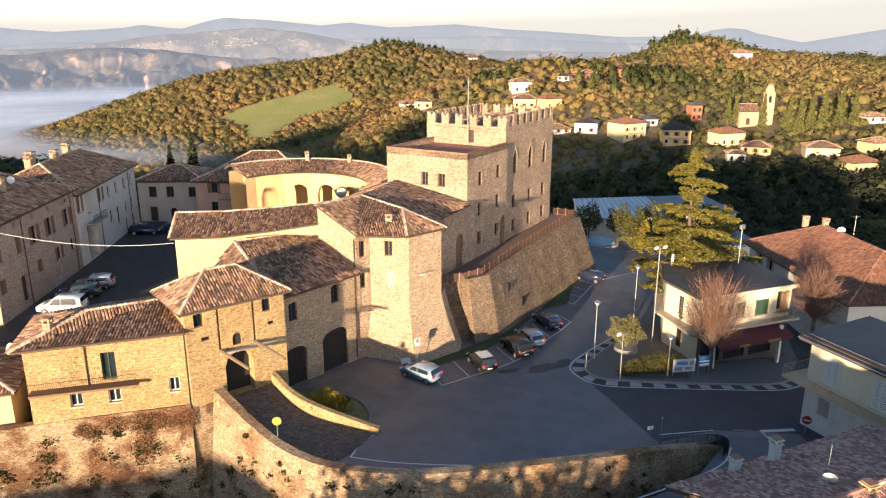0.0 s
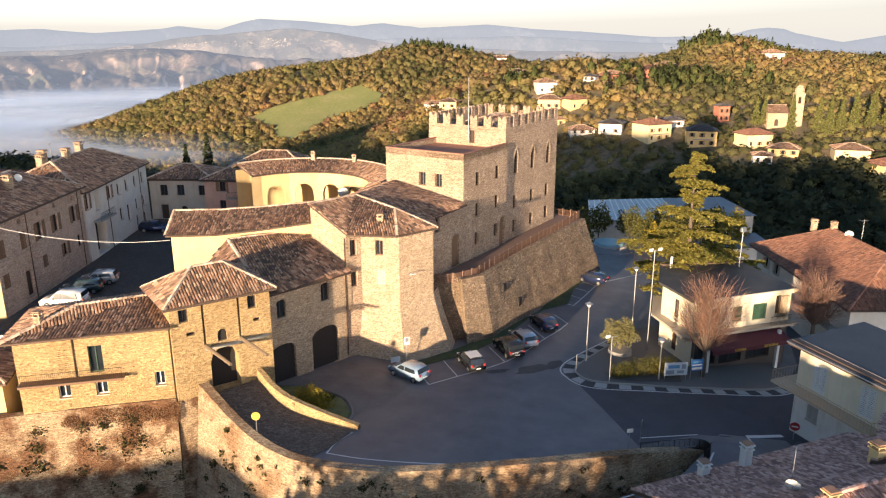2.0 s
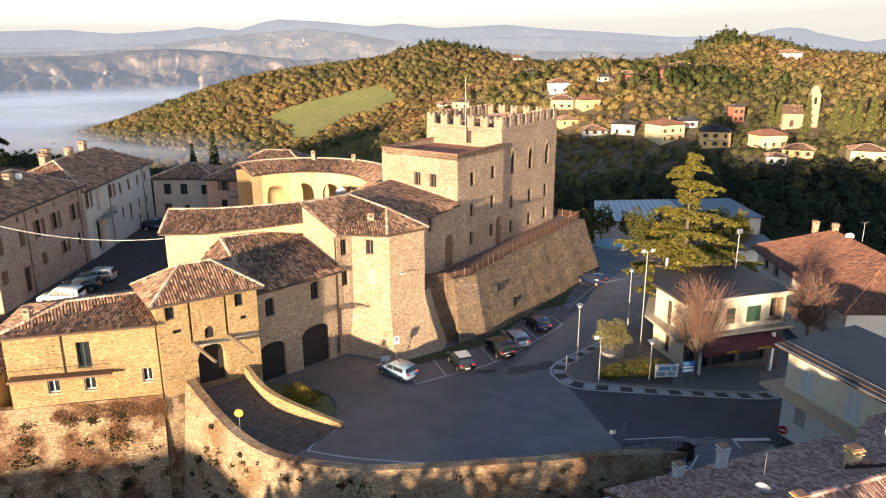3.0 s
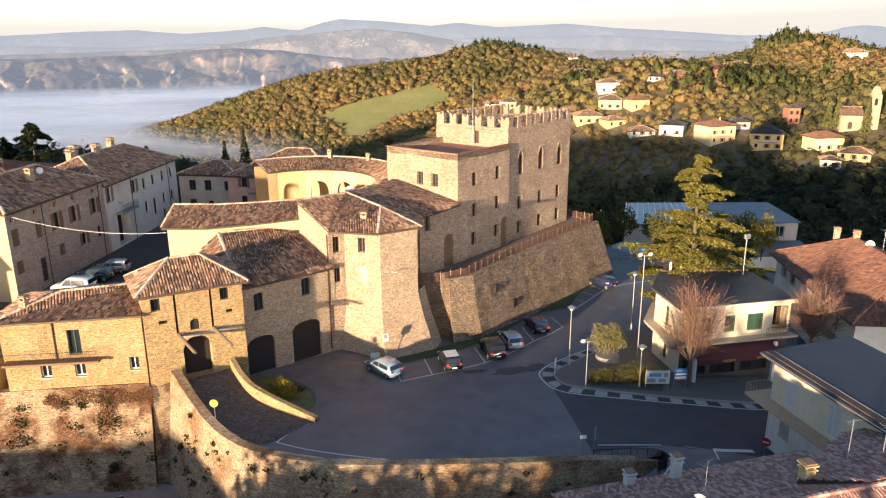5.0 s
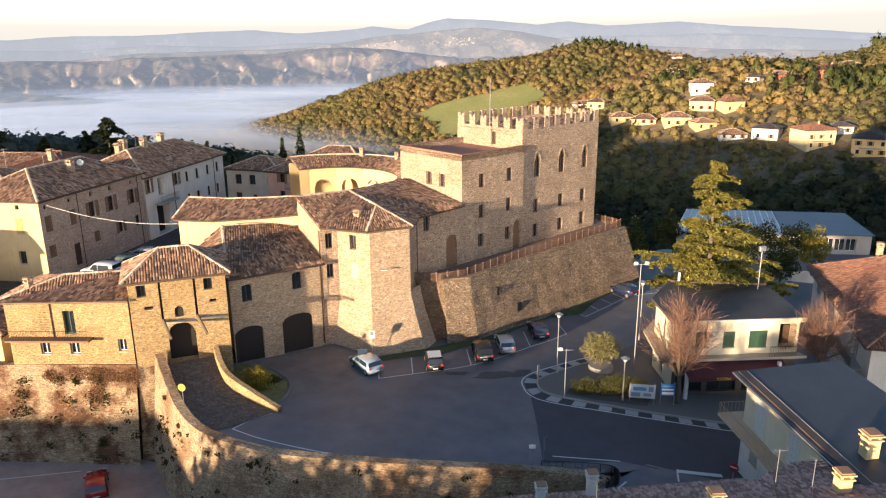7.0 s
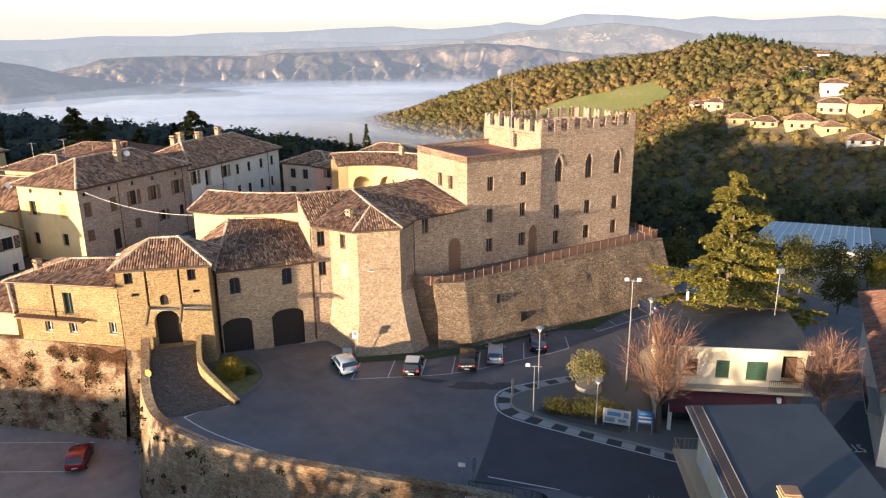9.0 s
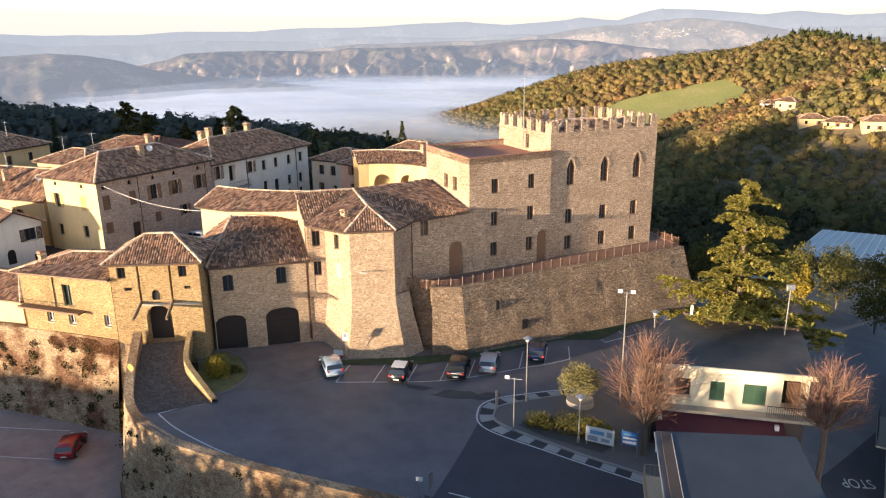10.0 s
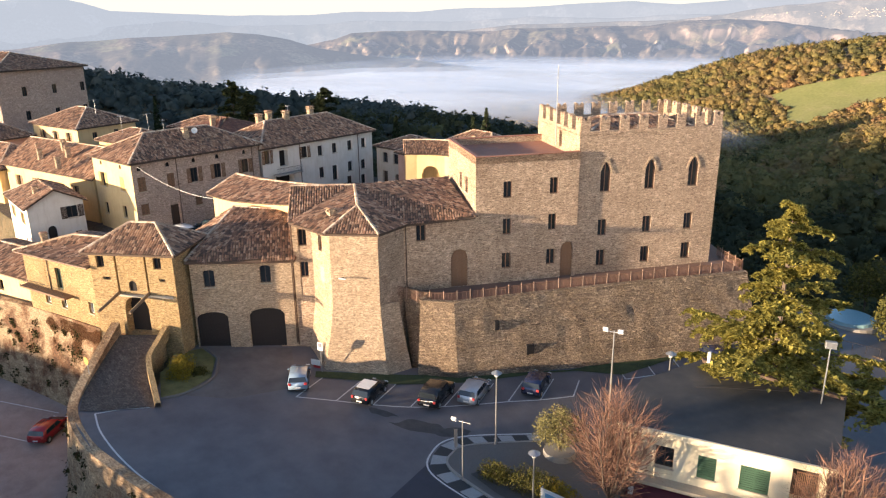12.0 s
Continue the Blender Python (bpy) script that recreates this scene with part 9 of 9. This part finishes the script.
    if roof_paint:
        panel("roof_panel", [(-L * 0.34, -wt, H + 0.005), (L * 0.06, -wt, H), (L * 0.06, wt, H), (-L * 0.34, wt, H + 0.005)], roof_paint, (0, 0, 0.012))
    return t


def gloss(name, col, rough=0.22, metal=0.3):
    m, nt, b = shade(name, rough, metal)
    b.inputs["Base Color"].default_value = (*col, 1)
    b.inputs["Coat Weight"].default_value = 0.6
    c = ramp(nt, noise_of(nt, coords(nt), 3.0), [(0.3, tuple(v * 0.9 for v in col)), (0.7, col)])
    nt.links.new(c, b.inputs["Base Color"])
    return m


BLUECAR, BLACKCAR, BROWNCAR, SILVERCAR, NAVYCAR, WHITECAR, REDCAR, TEALCAR = gloss("pale_blue_paint", (0.30, 0.40, 0.50)), gloss("black_paint", (0.02, 0.02, 0.022)), gloss("dark_brown_paint", (0.035, 0.025, 0.022)), gloss("silver_paint", (0.50, 0.52, 0.54)), gloss("navy_paint", (0.025, 0.035, 0.085)), gloss("white_car_paint", (0.78, 0.77, 0.74), 0.25, 0.0), gloss("red_car_paint", (0.36, 0.015, 0.02), 0.25, 0.1), gloss("dark_teal_paint", (0.05, 0.085, 0.10))
SLOT = (-0.39, 0.92)
gc = lambda x, y: gz_at(x, y) + 0.01
build_car(-2.0, 61.1, gc(-2.0, 61.1), -0.80, 0.60, BLUECAR, "pale blue hatchback parked by the tower", 3.95)
build_car(3.75, 64.4, gc(3.75, 64.4), *SLOT, BLACKCAR, "small black car with a white roof", 3.75, 1.66, 1.5, WHITECAR)
build_car(7.55, 68.6, gc(7.55, 68.6), *SLOT, BLACKCAR, "black off-roader in a parking bay", 4.2, 1.8, 1.72, None, 1.0)
build_car(9.25, 71.5, gc(9.25, 71.5), *SLOT, SILVERCAR, "silver hatchback in a parking bay", 4.1)
build_car(11.85, 76.7, gc(11.85, 76.7), *SLOT, NAVYCAR, "dark blue hatchback in a parking bay", 4.0)
build_car(20.0, 93.4, gc(20.0, 93.4), -0.8, 0.6, NAVYCAR, "dark hatchback at the end of the car park", 3.9)
lz = 4.27
build_car(-37.6, 67.2, lz, -1.0, -0.06, WHITECAR, "white off-roader parked in the old square", 4.45, 1.82, 1.72, None, 1.0)
build_car(-37.9, 71.2, lz, -0.98, -0.2, TEALCAR, "dark teal estate parked in the old square", 4.2)
build_car(-37.6, 74.2, lz, -0.98, -0.2, SILVERCAR, "grey hatchback parked in the old square", 4.0)
build_car(-41.0, 96.6, lz, 0.95, 0.1, NAVYCAR, "dark car parked at the back of the old square", 4.2)
build_car(-36.6, 97.6, lz, 0.95, 0.1, TEALCAR, "dark estate car at the back of the old square", 4.3)
build_car(-20.2, 45.0, float(land_z(-20.2, 45.0)) + 0.06, -0.66, 0.75, REDCAR, "red hatchback in the lower car park", 4.0)
ribbon("bay_line", [(-26 + 1.6 * k, 40.0 + 0.9 * k) for k in range(5)], 0.1, 0.07, PAINT, None, "faded white bay line in the lower car park", lambda x, y: land_z(x, y))
ribbon("bay_line", [(-30 + 1.6 * k, 43.2 + 0.9 * k) for k in range(5)], 0.1, 0.07, PAINT, None, "faded white bay line in the lower car park", lambda x, y: land_z(x, y))

# tufts and bushes that grow from the old walls
def wall_plants():
    r = np.random.default_rng(9)
    cs, sz = [], []
    for k in range(85):
        x = r.uniform(-46, -19)
        f = r.uniform(0.12, 0.95)
        y = np.interp(x, [-60, -45, -38, -30.4, -25, -19.6], [40.0, 43.6, 45.3, 47.7, 49.2, 50.7]) - 1.6 * f - 0.05
        z = 2.8 + (-6.6 - 2.8) * f
        n = r.integers(30, 90)
        cs.append(np.array([x, y, z]) + r.normal(0, 1, (n, 3)) * np.array([0.30, 0.16, 0.24]) * r.uniform(0.5, 1.25))
    for k in range(60):
        i = r.integers(2, len(edge_line) - 2)
        p = edge_line[i]
        t = edge_line[i + 1] - edge_line[i - 1]
        nrm = np.array([t[1], -t[0], 0]) / math.hypot(t[0], t[1])
        f = r.uniform(0.08, 0.7)
        c = p + nrm * 1.3 * f
        c[2] = p[2] + (-7 - p[2]) * f
        n = r.integers(16, 60)
        cs.append(c + r.normal(0, 1, (n, 3)) * np.array([0.25, 0.2, 0.2]) * r.uniform(0.4, 1.1))
    c = np.concatenate(cs)
    v, f = leaf_quads(c, 0.13, 0.0, 0.2, r)
    tagged(raw("wall_plants", v, f, foliage("wall_plant_leaves", [(0.0, (0.025, 0.03, 0.012)), (0.6, (0.06, 0.06, 0.02)), (1.0, (0.10, 0.05, 0.03))], 0.15), None, "tufts and small bushes rooted in the old walls", "stuff"), category="plants")


wall_plants()


def creeper():
    """Small reddish-brown flecks that cover the upper town wall below the balcony house and the footing of the gate."""
    r = np.random.default_rng(15)
    n = 26000
    x, z = r.uniform(-28.0, -19.3, n), 2.7 - 5.2 * r.beta(1.1, 1.9, n)
    cover = np.array([noise.noise((a * 0.55, b * 0.8, 4.0)) for a, b in zip(x, z)]) + 0.55 - 0.16 * (2.7 - z)
    keep = cover + 0.05 * (x + 22) > r.uniform(0.2, 1.05, n)
    x, z = x[keep], z[keep]
    f = (2.8 - z) / 9.4
    y = np.interp(x, [-30.4, -25, -19.6], [47.7, 49.2, 50.7]) - 1.6 * f - 0.08
    v, q = leaf_quads(np.stack([x, y, z], axis=1), 0.065, 0.0, 0.3, r)
    leaf = foliage("reddish_brown_flecks", [(0.0, (0.13, 0.065, 0.035)), (0.6, (0.22, 0.115, 0.06)), (1.0, (0.32, 0.19, 0.10))], 0.2)
    tagged(raw("wall_flecks", v, q, leaf, None, "reddish-brown flecks spread over the old town wall", "stuff"), category="creeper")


creeper()

# ---- unseen houses and trees added south of the square, which keep the low sun off it ----
def unseen_south():
    r = np.random.default_rng(77)
    mats = [OCHRE, CREAM, PINKWASH, GREYBRICK]
    x = -95.0
    k = 0
    while x < 60:
        w = r.uniform(9, 14)
        y = -26 + r.uniform(-3, 3) - 0.10 * abs(x)
        z = land_at(x + w / 2, y)
        top = 5.0 + r.uniform(-0.7, 0.7)
        house("unseen_south_house", [(x, y), (x + w, y), (x + w, y + 9), (x, y + 9)], z - 2, max(z + 5, top), mats[k % 4], "plain unseen house added south of the square", {2: [W(u, max(z + 2, top - 2.6), 1.0, 1.5, shutters=BROWNWOOD) for u in (2.5, w - 2.5)]}, 1.6, group="houses south of the square")
        x += w + (2.2 if k % 3 == 2 else 0.4)
        # gap left in the row so that sun reaches the ramp wall
        if -54 < x < -40:
            x = -39.0
        k += 1
    places = []
    def tree(px, py, top, rad):
        z = land_at(px, py)
        places.append((px, py, min(z, top - 3.5), rad, top - min(z, top - 3.5), min(1, max(0, r.normal(0.5, 0.2)))))
    # out-of-view trees, added only for the broken shade they throw
    for _ in range(16):
        tree(r.uniform(-80, -36), r.uniform(6, 16), 2.0 + r.normal(0, 0.9), r.uniform(1.8, 3.0))
    for _ in range(60):
        tree(r.uniform(-21, 8), r.uniform(6, 20), 4.5 + r.normal(0, 1.0), r.uniform(1.2, 2.4))
    wood_stuff("dapple_trees", "unseen trees added to dapple the lower walls with shade", places, 9, 110, 0.2, None, 0.0)
    places = []
    # thicker out-of-view trees, added to block sun from bar and roofs
    for _ in range(26):
        tree(r.uniform(2, 19), r.uniform(8, 20), 7.6 + r.normal(0, 0.9), r.uniform(1.6, 2.6))
    wood_stuff("dense_shade_trees", "unseen dense trees added to shade the bar and front roofs", places, 10, 220, 0.24, None, 0.6)


unseen_south()
